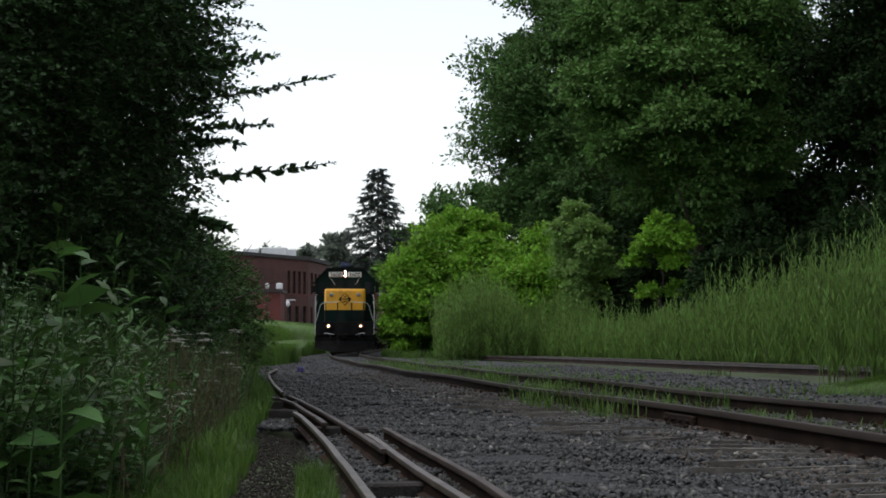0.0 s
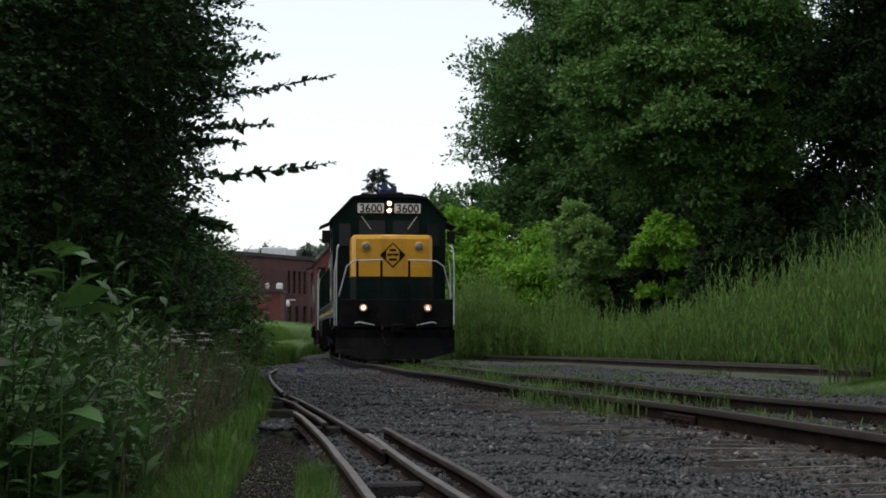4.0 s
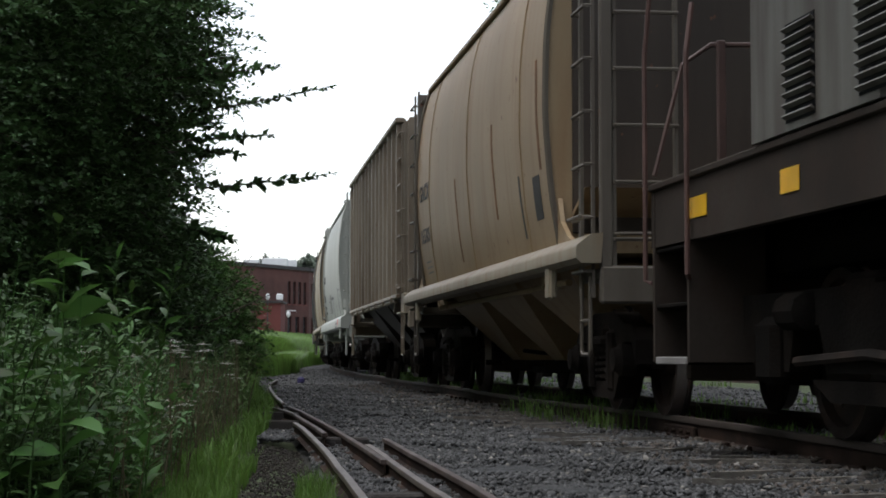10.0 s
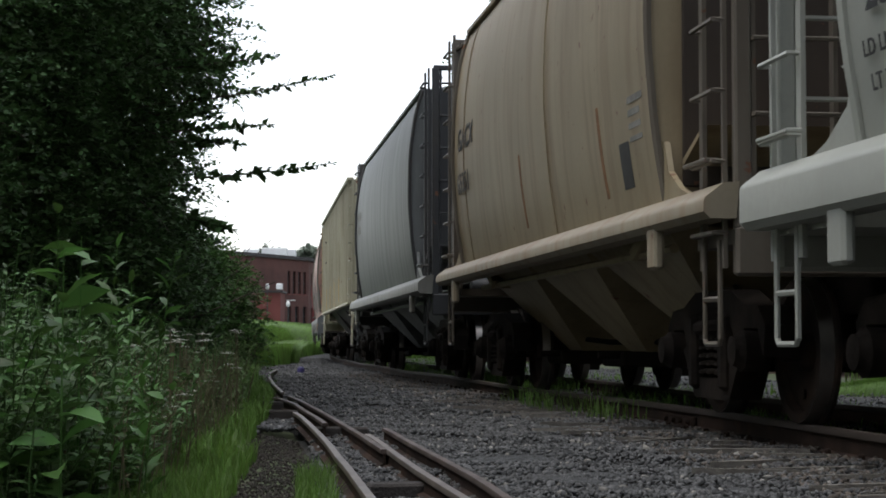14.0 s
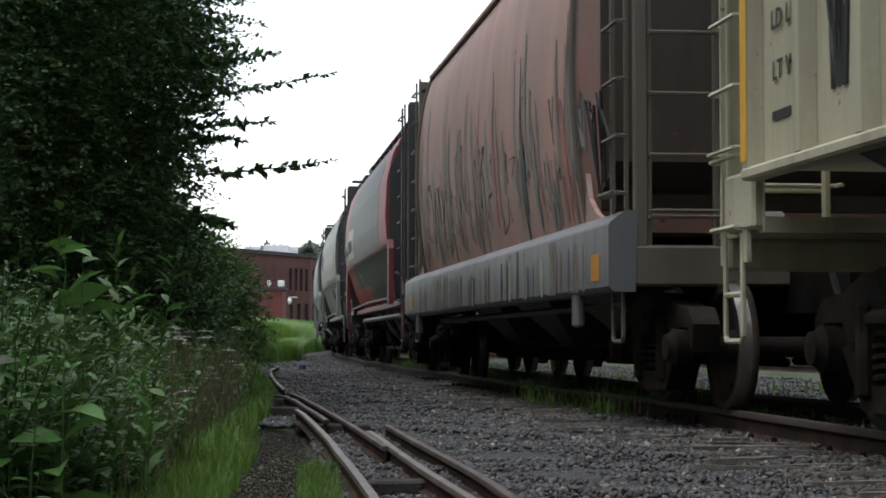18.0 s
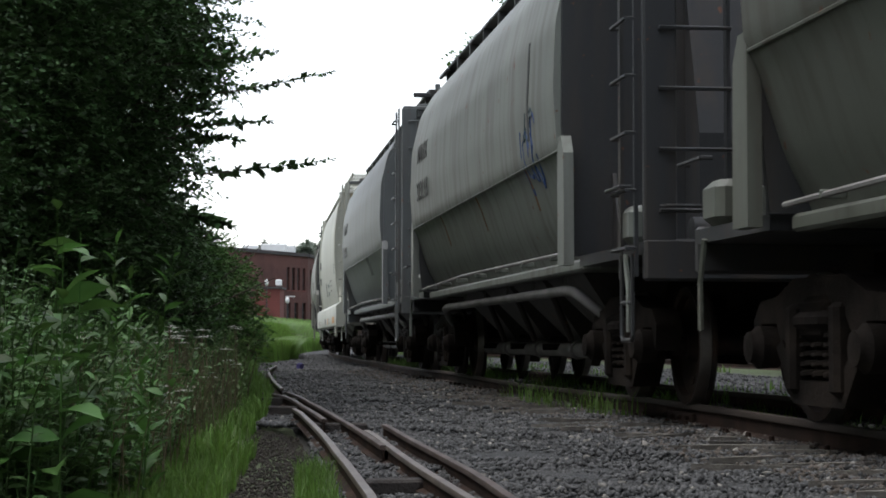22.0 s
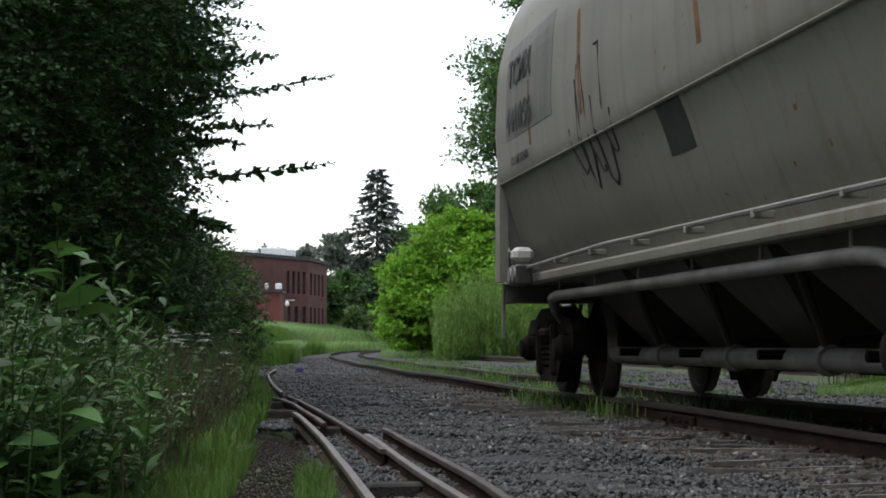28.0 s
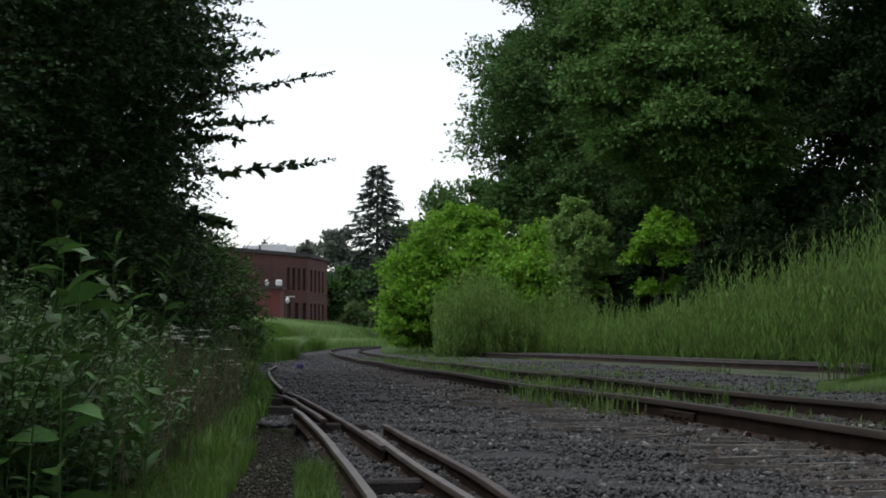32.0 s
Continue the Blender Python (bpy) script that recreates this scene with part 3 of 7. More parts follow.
edge = lambda y: -1.28 - 0.056 * (y - 7) - 0.0032 * np.maximum(0, y - 15) ** 2
x, y = scatter(300, 6.4, 10.5, lambda y: -0.30 * y + 0.2, lambda y: edge(y) - 0.1, 11)
weeds("tall_weeds", "rank broad-leaved green weeds beside the track", x, y, ground_z(x, y), 0.55 + 0.5 * smooth_step(0.0, 0.75, edge(y) - x) + 0.22 * wavy(x, y, 0.5, 4.0), 26, 0.085, L_WEED, 12, slim=0.36, spread_=0.3, far=False, steep=0.35)
x, y = scatter(80, 6.8, 10.0, lambda y: -0.29 * y + 0.2, lambda y: edge(y) - 0.05, 25)
weeds("tall_weeds", "bright leafy weeds among darker ones", x, y, ground_z(x, y), 0.55 + 0.45 * smooth_step(0.0, 0.75, edge(y) - x) + 0.2 * wavy(x, y, 0.4, 8.0), 20, 0.10, L_NEAR, 26, slim=0.42, spread_=0.34, far=False, steep=0.2)
x, y = scatter(560, 9.5, 17.0, lambda y: -0.28 * y, lambda y: edge(y) - 0.05, 13)
weeds("tall_weeds", "mixed green weeds with thin stems beside the track", x, y, ground_z(x, y), 0.62 + 0.4 * smooth_step(0.1, 1.0, edge(y) - x) + 0.24 * wavy(x, y, 0.7, 6.0), 30, 0.07, L_WEED, 14, slim=0.34, spread_=0.3, far=False)
x, y = scatter(340, 7.6, 20.0, lambda y: edge(y) - 0.8, lambda y: edge(y) + 0.02, 15)
weeds("pale_weeds", "pale bushy weeds with small leaves", x, y, ground_z(x, y), 0.62, 34, 0.042, L_PALE, 16, slim=0.35, spread_=0.2, stem_mat=L_STRAW)
x, y = scatter(900, 15.0, 42.0, lambda y: edge(np.minimum(y, 22)) - 2.6 - 0.05 * (y - 15), lambda y: np.minimum(line_x(y) - 4.1, edge(np.minimum(y, 22))), 17)
weeds("bank_weeds", "green weeds on the bank", x, y, ground_z(x, y), 0.75, 20, 0.11, L_PALE, 18, slim=0.3, spread_=0.2)
x, y = scatter(1100, 36.0, 95.0, lambda y: line_x(y) - 8.5, lambda y: line_x(y) - 3.9 + 1.4 * smooth_step(50, 70, y), 27)
keep = wavy(x, y, 1.6, 3.0) > -0.15
x, y = x[keep], y[keep]
weeds("bank_weeds", "ragged tufts of tall weeds on the bank", x, y, ground_z(x, y), 0.75 + 0.4 * wavy(x, y, 1.1, 2.0), 20, 0.2, L_PALE, 28, slim=0.26, spread_=0.25, steep=0.9)
# upright plants with long pointed leaves, and one with very large ones close to the lens
x, y = np.array([-1.40, -1.50, -1.34, -1.62, -1.46, -1.56, -1.30, -1.72, -1.85]), np.array([7.7, 8.0, 8.2, 7.6, 8.6, 9.0, 7.9, 8.4, 8.0])
weeds("long_leaved_plant", "upright plant with long pointed green leaves", x, y, ground_z(x, y), 1.14, 22, 0.17, L_NEAR, 19, slim=0.25, spread_=0.1, steep=0.75, far=False, category="plant")
x, y = np.array([-1.36, -1.48, -1.60, -1.70, -1.54, -1.42]), np.array([6.5, 6.8, 6.6, 7.0, 7.3, 7.1])
weeds("big_leaved_plant", "tall plant with very large green leaves", x, y, ground_z(x, y), 1.14, 14, 0.23, L_NEAR, 27, slim=0.5, spread_=0.1, steep=0.2, far=False, category="plant")
# umbels and dry stalks
rng = np.random.default_rng(21)
for k in range(46):
    y = rng.uniform(8.5, 17)
    x = edge(y) - rng.uniform(-0.05, 0.75)
    h = rng.uniform(0.35, 0.85)
    z = float(ground_z(x, y))
    ob = thing("wild_carrot", "wild carrot with a white flower head", "flower", "wild carrots by the line", m=pose(x, y, z, 0, 0, rng.uniform(0, 360)))
    part("stem", Geo().tube([(0, 0, 0), (0.02, 0.01, h * 0.6), (0.03, 0.03, h)], 0.004, 4), L_STRAW, ob)
    m = 42
    r, a = 0.052 * np.sqrt(rng.uniform(0, 1, m)), rng.uniform(0, 6.28, m)
    pos = np.stack([0.03 + r * np.cos(a), 0.03 + r * np.sin(a), h + 0.015 - r * 0.3], 1)
    part("flower_head", small_leaves("flower_head", pos, np.stack([np.cos(a), np.sin(a), 0.2 + 0 * a], 1), np.tile([0, 0, 1.0], (m, 1)), 0.016, 0.015, PETAL), PETAL, ob)
x, y = scatter(260, 7.2, 16.0, lambda y: edge(y) - 0.6, lambda y: edge(y) + 0.08, 23)
weeds("dry_stalks", "thin dry brown stalks standing among the weeds", x, y, ground_z(x, y), 0.72, 12, 0.034, L_STRAW, 24, slim=0.2, spread_=0.22, stem_r=0.004)

# ---- grass ----
def grass(name, n, y0, y1, xl, xr, h, w, seed, mat=L_GRASS, label="fresh green grass", clump=0.0, level=0.0):
    x, y = scatter(n, y0, y1, xl, xr, seed)
    if clump:
        keep = wavy(x, y, clump, seed) > level
        x, y = x[keep], y[keep]
    z = np.maximum(ground_z(x, y), np.where(np.abs(x - line_x(y)) < 4.2, ballast_z(x, y) - 0.02, -9))
    thing(name, label, "grass", kind="stuff", data=blades(name, x, y, z, h, w, mat, seed=seed))


grass("grass", 6500, 6.6, 11.5, lambda y: edge(y) - 0.2, lambda y: edge(y) + 0.36, 0.17, 0.0024, 31, clump=0.3, level=-0.25)
grass("grass", 1900, 6.9, 9.6, lambda y: -0.36 - 0.085 * (y - 6.7) - 0.17, lambda y: -0.34 - 0.085 * (y - 6.7), 0.15, 0.0022, 32, clump=0.22)
grass("grass", 14000, 10.0, 32.0, lambda y: edge(y) - 0.4, lambda y: edge(y) + 0.22, 0.24, 0.005, 33, clump=0.8)
grass("bank_grass", 42000, 30.0, 70.0, lambda y: line_x(y) - 8.0, lambda y: line_x(y) - 4.0 + 1.5 * smooth_step(48, 62, y), 0.7, 0.014, 34, mat=L_BANK, label="long bright grass on the bank")
grass("bank_grass", 11000, 19.0, 64.0, lambda y: line_x(y) - 5.6, lambda y: line_x(y) - 3.95 + 0.25 * wavy(y, y, 1.3), 0.42, 0.010, 52, mat=L_BANK, label="long grass creeping onto the ballast")
grass("bank_grass", 40000, 62.0, 130.0, lambda y: line_x(y) - 10.0, lambda y: line_x(y) - 2.2, 0.8, 0.035, 44, mat=L_BANK, label="long bright grass on the bank")
grass("far_grass", 30000, 130.0, 290.0, lambda y: line_x(y) - 22.0, lambda y: line_x(y) - 2.3, 0.9, 0.06, 49, mat=L_BANK, label="long grass beyond the mill")
grass("far_grass", 22000, 86.0, 290.0, lambda y: line_x(y) + 2.0, lambda y: line_x(y) + 16.0, 0.9, 0.06, 50, label="long grass beyond the siding")
grass("track_grass", 9000, 16.0, 60.0, lambda y: line_x(y) - 0.5, lambda y: line_x(y) + 1.7, 0.24, 0.006, 35, clump=1.1, level=0.1, label="grass growing between the rails")
grass("track_grass", 1500, 11.5, 18.0, lambda y: line_x(y) - 0.5, lambda y: line_x(y) + 0.6, 0.13, 0.006, 36, clump=0.5, label="grass growing between the rails")
grass("track_grass", 450, 15.0, 21.0, lambda y: line_x(y) - 1.25, lambda y: line_x(y) - 0.8, 0.26, 0.006, 37, clump=0.5, level=0.1, label="tufts beside the rail")
grass("grass_clump", 3600, 25.0, 32.0, lambda y: 0.205 * y, lambda y: 0.27 * y, 0.42, 0.009, 38, label="clump of bright grass by the siding")
grass("siding_grass", 16000, 24.0, 90.0, lambda y: line_x(y) + 1.6, lambda y: line_x(y) + 7.4, 0.2, 0.012, 39, clump=1.6, level=0.5, label="thin grass along the siding")
# tall single weeds beside the near rail
x, y = np.array([1.32, 1.40, 0.86, 1.05]), np.array([16.2, 16.0, 20.5, 18.6])
weeds("trackside_weed", "single green weed standing beside the rail", x, y, 0 * x + 0.03, 0.3, 16, 0.05, L_REED, 40, slim=0.25, spread_=0.08, category="weed")

# ---- right: tall reeds behind the siding ----
side_x = lambda y: np.interp(y, [p[1] for p in SIDE], [p[0] for p in SIDE])
x, y = scatter(3600, 26.0, 84.0, lambda y: side_x(y) + 1.75 - 3.0 * smooth_step(37.5, 34.5, y), lambda y: side_x(y) + 5.8, 41)
keep = ~((y > 66) & (x < side_x(y) + 2.3))
x, y = x[keep], y[keep]
top = np.interp(y, [26, 38, 47, 55, 60, 76, 79, 84], [3.1, 2.95, 2.6, 2.4, 1.9, 1.75, 2.6, 3.2]) + 0.45 * wavy(x, y, 3.0, 2.0) + 0.6 * wavy(x, y, 0.9, 1.0) + 0.35 * wavy(x, y, 0.3, 3.0)
weeds("reed_bed", "dense stand of tall green reeds behind the siding", x, y, ground_z(x, y), 0.9 * top * np.where(x < side_x(y) + 2.3, 0.85, 1.0), 26, 0.36, L_REED, 42, slim=0.14, spread_=0.07, stem_r=0.01, steep=2.4, category="reeds")

x, y = scatter(1500, 26.0, 56.0, lambda y: side_x(y) + 2.2, lambda y: side_x(y) + 5.2, 45)
keep = wavy(x, y, 0.8, 2.0) > 0.2
x, y = x[keep], y[keep]
weeds("reed_bed", "tall reeds with pale plumes standing above the rest", x, y, ground_z(x, y), np.interp(y, [26, 40, 48, 56], [3.9, 3.8, 3.3, 2.7]), 34, 0.30, L_REED, 46, slim=0.16, spread_=0.05, stem_r=0.012, steep=1.9, category="reeds")
x, y = scatter(620, 77.0, 86.0, lambda y: -0.3 + 0 * y, lambda y: 3.7 + 0 * y, 47)
weeds("reed_bed", "dense green reeds at the end of the siding", x, y, ground_z(x, y), 3.75 * (1 - 0.5 * np.abs((x - 1.5) / 2.1) ** 2) + 0.4 * wavy(x, y, 0.5, 1.0), 34, 0.36, L_REED, 48, slim=0.16, spread_=0.09, stem_r=0.012, steep=1.5, category="reeds")

# ---- right: shrubs and trees ----
lobed_tree("bright_shrub", "large bright green bushy tree beside the line", (1.3, 98.0, 0.2), 7.7, 5.0, -2.0, 110, 1100, 0.22, L_BRIGHT, 0.26, 51, "shrub", trunk_r=0.15, depth=4.0, droop=0.3)
lobed_tree("bright_shrub", "bright green bush at the end of the reeds", (5.4, 93.0, 0.2), 6.9, 3.2, -1.0, 44, 900, 0.21, L_BRIGHT, 0.34, 52, "shrub", trunk_r=0.12, droop=0.3)
lobed_tree("bright_shrub", "low bright green bush at the foot of a larger one", (-1.3, 97.0, 0.1), 5.6, 2.3, -1.0, 40, 800, 0.2, L_BRIGHT, 0.3, 62, "shrub", trunk_r=0.1, droop=0.3)
lobed_tree("bright_shrub", "low bright green bush at the foot of a larger one", (-2.1, 95.0, 0.1), 3.9, 1.5, -0.8, 26, 600, 0.18, L_BRIGHT, 0.34, 63, "shrub", trunk_r=0.08, droop=0.3)
lobed_tree("young_tree", "slim pale green young tree", (6.9, 88.0, 0.3), 7.8, 2.0, 1.0, 44, 800, 0.19, L_YOUNG, 0.30, 54, trunk_r=0.10)
lobed_tree("young_tree", "yellow-green sapling in front of dark trees", (9.6, 80.0, 0.4), 6.3, 1.8, 1.4, 17, 800, 0.2, L_BRIGHT, 0.32, 55, trunk_r=0.08)
lobed_tree("large_tree", "tall dark green broadleaf tree", (10.0, 116.0, 0.3), 27.0, 10.3, 1.5, 170, 1250, 0.29, L_MID, 0.22, 56, trunk_r=0.4)
lobed_tree("large_tree", "broad dark green tree overhanging the reeds", (11.6, 84.0, 0.5), 21.0, 6.8, 4.0, 150, 1200, 0.23, L_LIME, 0.2, 57, trunk_r=0.35)
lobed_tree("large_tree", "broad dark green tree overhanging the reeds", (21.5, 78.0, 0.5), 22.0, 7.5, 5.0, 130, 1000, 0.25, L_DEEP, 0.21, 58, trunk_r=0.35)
lobed_tree("large_tree", "smaller green tree below a tall one", (6.6, 122.0, 0.3), 14.5, 6.0, 0.5, 70, 700, 0.3, L_MID, 0.24, 64, trunk_r=0.25)
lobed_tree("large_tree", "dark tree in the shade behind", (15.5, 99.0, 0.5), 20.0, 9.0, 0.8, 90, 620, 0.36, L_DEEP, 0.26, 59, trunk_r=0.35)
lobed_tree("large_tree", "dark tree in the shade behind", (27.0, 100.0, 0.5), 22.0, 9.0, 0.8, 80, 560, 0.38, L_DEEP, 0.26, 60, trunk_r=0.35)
lobed_tree("large_tree", "dark tree in the shade behind", (10.5, 130.0, 0.5), 17.0, 7.0, 0.8, 60, 460, 0.45, L_DARK, 0.28, 61, trunk_r=0.3)
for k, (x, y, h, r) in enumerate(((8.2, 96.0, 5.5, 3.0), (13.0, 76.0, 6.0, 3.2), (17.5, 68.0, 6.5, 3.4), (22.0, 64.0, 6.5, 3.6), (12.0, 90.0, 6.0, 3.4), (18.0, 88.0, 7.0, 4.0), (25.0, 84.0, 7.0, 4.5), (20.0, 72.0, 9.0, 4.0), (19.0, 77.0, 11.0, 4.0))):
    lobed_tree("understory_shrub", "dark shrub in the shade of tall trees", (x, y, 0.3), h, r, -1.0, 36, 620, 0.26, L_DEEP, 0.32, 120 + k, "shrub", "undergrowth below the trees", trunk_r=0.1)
for k, (x, y, h, r, m) in enumerate(((-11.5, 222.0, 9.0, 3.4, L_MID), (-7.5, 214.0, 9.5, 3.6, L_DARK), (-4.6, 222.0, 10.0, 3.4, L_DARK), (-9.5, 240.0, 10.5, 4.0, L_MID), (-9.6, 205.0, 4.0, 2.4, L_PALE), (-13.8, 214.0, 8.0, 3.0, L_MID))):
    lobed_tree("trackside_tree", "leafy tree beyond the bend of the line", (x, y, 0.8), h, r, -0.8, 30, 300, 0.6, m, 0.34, 140 + k, group="trees beyond the bend", trunk_r=0.15)
# unseen trees added beside and behind the camera, blocking light to shade the cutting
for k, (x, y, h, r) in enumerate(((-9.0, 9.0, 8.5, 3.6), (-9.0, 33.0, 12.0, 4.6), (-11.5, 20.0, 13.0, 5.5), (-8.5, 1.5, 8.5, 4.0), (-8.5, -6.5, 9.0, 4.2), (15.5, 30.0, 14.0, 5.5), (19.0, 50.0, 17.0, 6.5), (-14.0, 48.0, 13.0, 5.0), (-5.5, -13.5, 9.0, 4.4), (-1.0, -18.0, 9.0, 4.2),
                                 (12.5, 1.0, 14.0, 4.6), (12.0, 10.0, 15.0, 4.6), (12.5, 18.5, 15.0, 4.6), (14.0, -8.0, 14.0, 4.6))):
    lobed_tree("shade_tree", "unseen dense broadleaf tree added to shade the line", (x, y, 0.2), h, r, 0.6, 50, 360, 0.5, L_DARK, 0.34, 70 + k, group="trees along the cutting", trunk_r=0.25)

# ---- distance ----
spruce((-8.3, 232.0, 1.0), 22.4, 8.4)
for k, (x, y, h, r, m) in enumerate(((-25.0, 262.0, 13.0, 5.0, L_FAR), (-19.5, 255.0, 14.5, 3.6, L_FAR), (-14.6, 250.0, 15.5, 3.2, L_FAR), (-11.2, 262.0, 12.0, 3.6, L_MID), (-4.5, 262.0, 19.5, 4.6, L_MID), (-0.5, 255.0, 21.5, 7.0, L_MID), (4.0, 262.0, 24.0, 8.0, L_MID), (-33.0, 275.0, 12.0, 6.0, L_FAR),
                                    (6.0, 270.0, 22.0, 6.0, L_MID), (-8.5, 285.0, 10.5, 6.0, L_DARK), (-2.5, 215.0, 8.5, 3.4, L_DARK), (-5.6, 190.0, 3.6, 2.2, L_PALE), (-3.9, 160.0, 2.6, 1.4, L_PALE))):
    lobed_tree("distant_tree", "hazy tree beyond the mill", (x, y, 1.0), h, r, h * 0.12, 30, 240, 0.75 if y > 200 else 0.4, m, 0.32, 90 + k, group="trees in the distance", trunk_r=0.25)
x, y = np.random.default_rng(5).uniform(-900, 900, 9000), np.random.default_rng(6).uniform(300, 900, 9000)
k = RNG.uniform(3, 7, 9000)
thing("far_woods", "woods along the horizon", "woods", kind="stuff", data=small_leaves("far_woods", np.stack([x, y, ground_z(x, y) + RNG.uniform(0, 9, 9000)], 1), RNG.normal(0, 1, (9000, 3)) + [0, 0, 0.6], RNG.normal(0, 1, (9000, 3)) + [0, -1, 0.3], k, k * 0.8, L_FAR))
# ---- loose stones of the ballast ----
left_edge = lambda y: np.where(y < 15, -0.40 - 0.085 * (y - 6.5), np.minimum(-0.40 - 0.085 * (y - 6.5), line_x(y) - 4.1))


def stones(name, n, xl, xr, y0, y1, size, mat, seed, label):
    rng = np.random.default_rng(seed)
    y = y0 + (y1 - y0) * rng.uniform(0, 1, n) ** 1.5
    x = xl(y) + (xr(y) - xl(y)) * rng.uniform(0, 1, n)
    z = np.where(x < left_edge(y), np.maximum(ground_z(x, y), np.where(y > 17, ballast_z(x, y), -9)), ballast_z(x, y)) + rng.uniform(-0.004, 0.012, n)
    base = np.array([[1, 0, 0], [0, 1, 0], [-1, 0, 0], [0, -1, 0], [0, 0, 0.8], [0, 0, -0.8], [0.6, 0.6, 0.5], [-0.6, -0.55, 0.45]], float)
    tri = np.array([[0, 6, 4], [0, 1, 6], [1, 4, 6], [1, 2, 4], [2, 7, 4], [2, 3, 7], [3, 4, 7], [3, 0, 4], [1, 0, 5], [2, 1, 5], [3, 2, 5], [0, 3, 5]])
    s = size * rng.uniform(0.45, 1.25, n)
    v = base[None] * s[:, None, None] * rng.uniform(0.6, 1.25, (n, 1, 3)) + rng.normal(0, 0.16, (n, 8, 3)) * s[:, None, None]
    a, t = rng.uniform(0, 6.28, n), rng.normal(0, 0.5, n)
    ca, sa, ct, st = np.cos(a), np.sin(a), np.cos(t), np.sin(t)
    vx, vy, vz = v[..., 0], v[..., 1] * ct[:, None] - v[..., 2] * st[:, None], v[..., 1] * st[:, None] + v[..., 2] * ct[:, None]
    v = np.stack([vx * ca[:, None] - vy * sa[:, None], vx * sa[:, None] + vy * ca[:, None], vz], -1) + np.stack([x, y, z], 1)[:, None]
    thing(name, label, "gravel", kind="stuff", data=mesh_of(name, v.reshape(-1, 3), ((np.arange(n) * 8)[:, None, None] + tri[None]).reshape(-1, 3), mat))


stones("ballast_stones", 46000, left_edge, lambda y: line_x(y) - 0.9, 6.0, 17.0, 0.0175, STONE, 1, "angular dark grey ballast stones")
stones("ballast_stones", 30000, left_edge, lambda y: line_x(y) + 0.7, 14.0, 42.0, 0.023, STONE, 2, "angular dark grey ballast stones")
stones("ballast_stones", 9000, lambda y: line_x(y) - 1.25, lambda y: line_x(y) + 2.6, 9.0, 26.0, 0.026, SHADE_STONE, 3, "stones between the rails, coloured dark for the shade under trains")
stones("ballast_stones", 9000, lambda y: line_x(y) + 1.5, lambda y: line_x(y) + 7.4, 18.0, 60.0, 0.036, STONE, 4, "grey stones between the tracks")
stones("ballast_stones", 15000, lambda y: line_x(y) - 4.2, lambda y: line_x(y) + 1.2, 40.0, 85.0, 0.036, STONE, 7, "angular dark grey ballast stones")
stones("ballast_stones", 7000, lambda y: line_x(y) - 4.6, lambda y: line_x(y) - 3.9, 15.0, 60.0, 0.03, STONE, 10, "angular dark grey stones on the shoulder")
stones("fouled_stones", 9000, lambda y: line_x(y) - 1.75 - 0.15 * wavy(y, y, 0.9), lambda y: line_x(y) - 0.75, 8.0, 42.0, 0.02, FOUL_STONE, 9, "small brown stones and splinters beside the rail")
stones("pale_stones", 1500, left_edge, lambda y: line_x(y) + 0.6, 6.0, 30.0, 0.024, PALE_STONE, 5, "scattered pale stones in the ballast")

stones("dirt_crumbs", 5000, lambda y: left_edge(y) - 0.5, left_edge, 17.0, 34.0, 0.02, DIRT, 8, "dark crumbs of soil along the ballast")
stones("dirt_crumbs", 9000, lambda y: left_edge(y) - 0.46, left_edge, 6.0, 18.0, 0.010, DIRT, 6, "dark crumbs of soil on the dirt path")
# ---- spare rails lying beside the track ----
PALE_HEAD = material("pale_worn_head", (0.12, 0.10, 0.085), 0.55, 0.2, vary=0.35, size=0.25, grain=0.02, stain=(0.07, 0.05, 0.04), amount=0.35, stain_size=0.2)


def loose_rail(label, pts, z=0.0, group="spare rails by the track", head=None):
    path = []
    ys = np.linspace(pts[0][1], pts[-1][1], 14)
    for y in ys:
        path.append((float(np.interp(y, [p[1] for p in pts], [p[0] for p in pts])), float(y), z))
    return rail("loose_rail", label, path, head or LOOSE_HEAD, group, size=0.6)


loose_rail("worn pale spare rail lying in the dirt", [(-0.08, 4.4), (-0.28, 7.12), (-0.34, 7.68), (-0.43, 8.59), (-0.55, 9.65), (-0.69, 11.02), (-0.88, 12.67), (-1.16, 15.02), (-1.3, 16.01)], 0.025, head=PALE_HEAD)
loose_rail("bent rusted spare rail lying over dark timbers", [(-0.87, 13.46), (-1.01, 14.57), (-1.21, 16.01), (-1.46, 17.93), (-1.7, 19.36), (-1.93, 20.16), (-2.13, 20.59)], 0.04)
loose_rail("thin rusted spare rail in the gravel", [(-0.33, 10.26), (-0.53, 11.9), (-0.79, 13.94), (-1.01, 15.62), (-1.26, 17.45), (-1.52, 19.36), (-1.76, 20.81)], 0.03)
loose_rail("spare rail with a worn pale head", [(0.42, 4.4), (0.08, 7.07), (0.04, 7.39), (-0.09, 8.41), (-0.26, 9.9), (-0.39, 11.15), (-0.5, 12.04)], 0.03, head=PALE_HEAD)
loose_rail("deeply rusted spare rail lying in the gravel", [(0.60, 4.4), (0.26, 7.07), (0.17, 8.13), (-0.01, 9.65), (-0.23, 11.47), (-0.37, 12.75), (-0.42, 13.1)], 0.02)
loose_rail("rail end continuing along the weeds", [(-1.91, 21.74), (-2.35, 25.45), (-2.91, 30.68), (-3.41, 35.77), (-3.82, 41.97)], 0.05, head=PALE_HEAD)
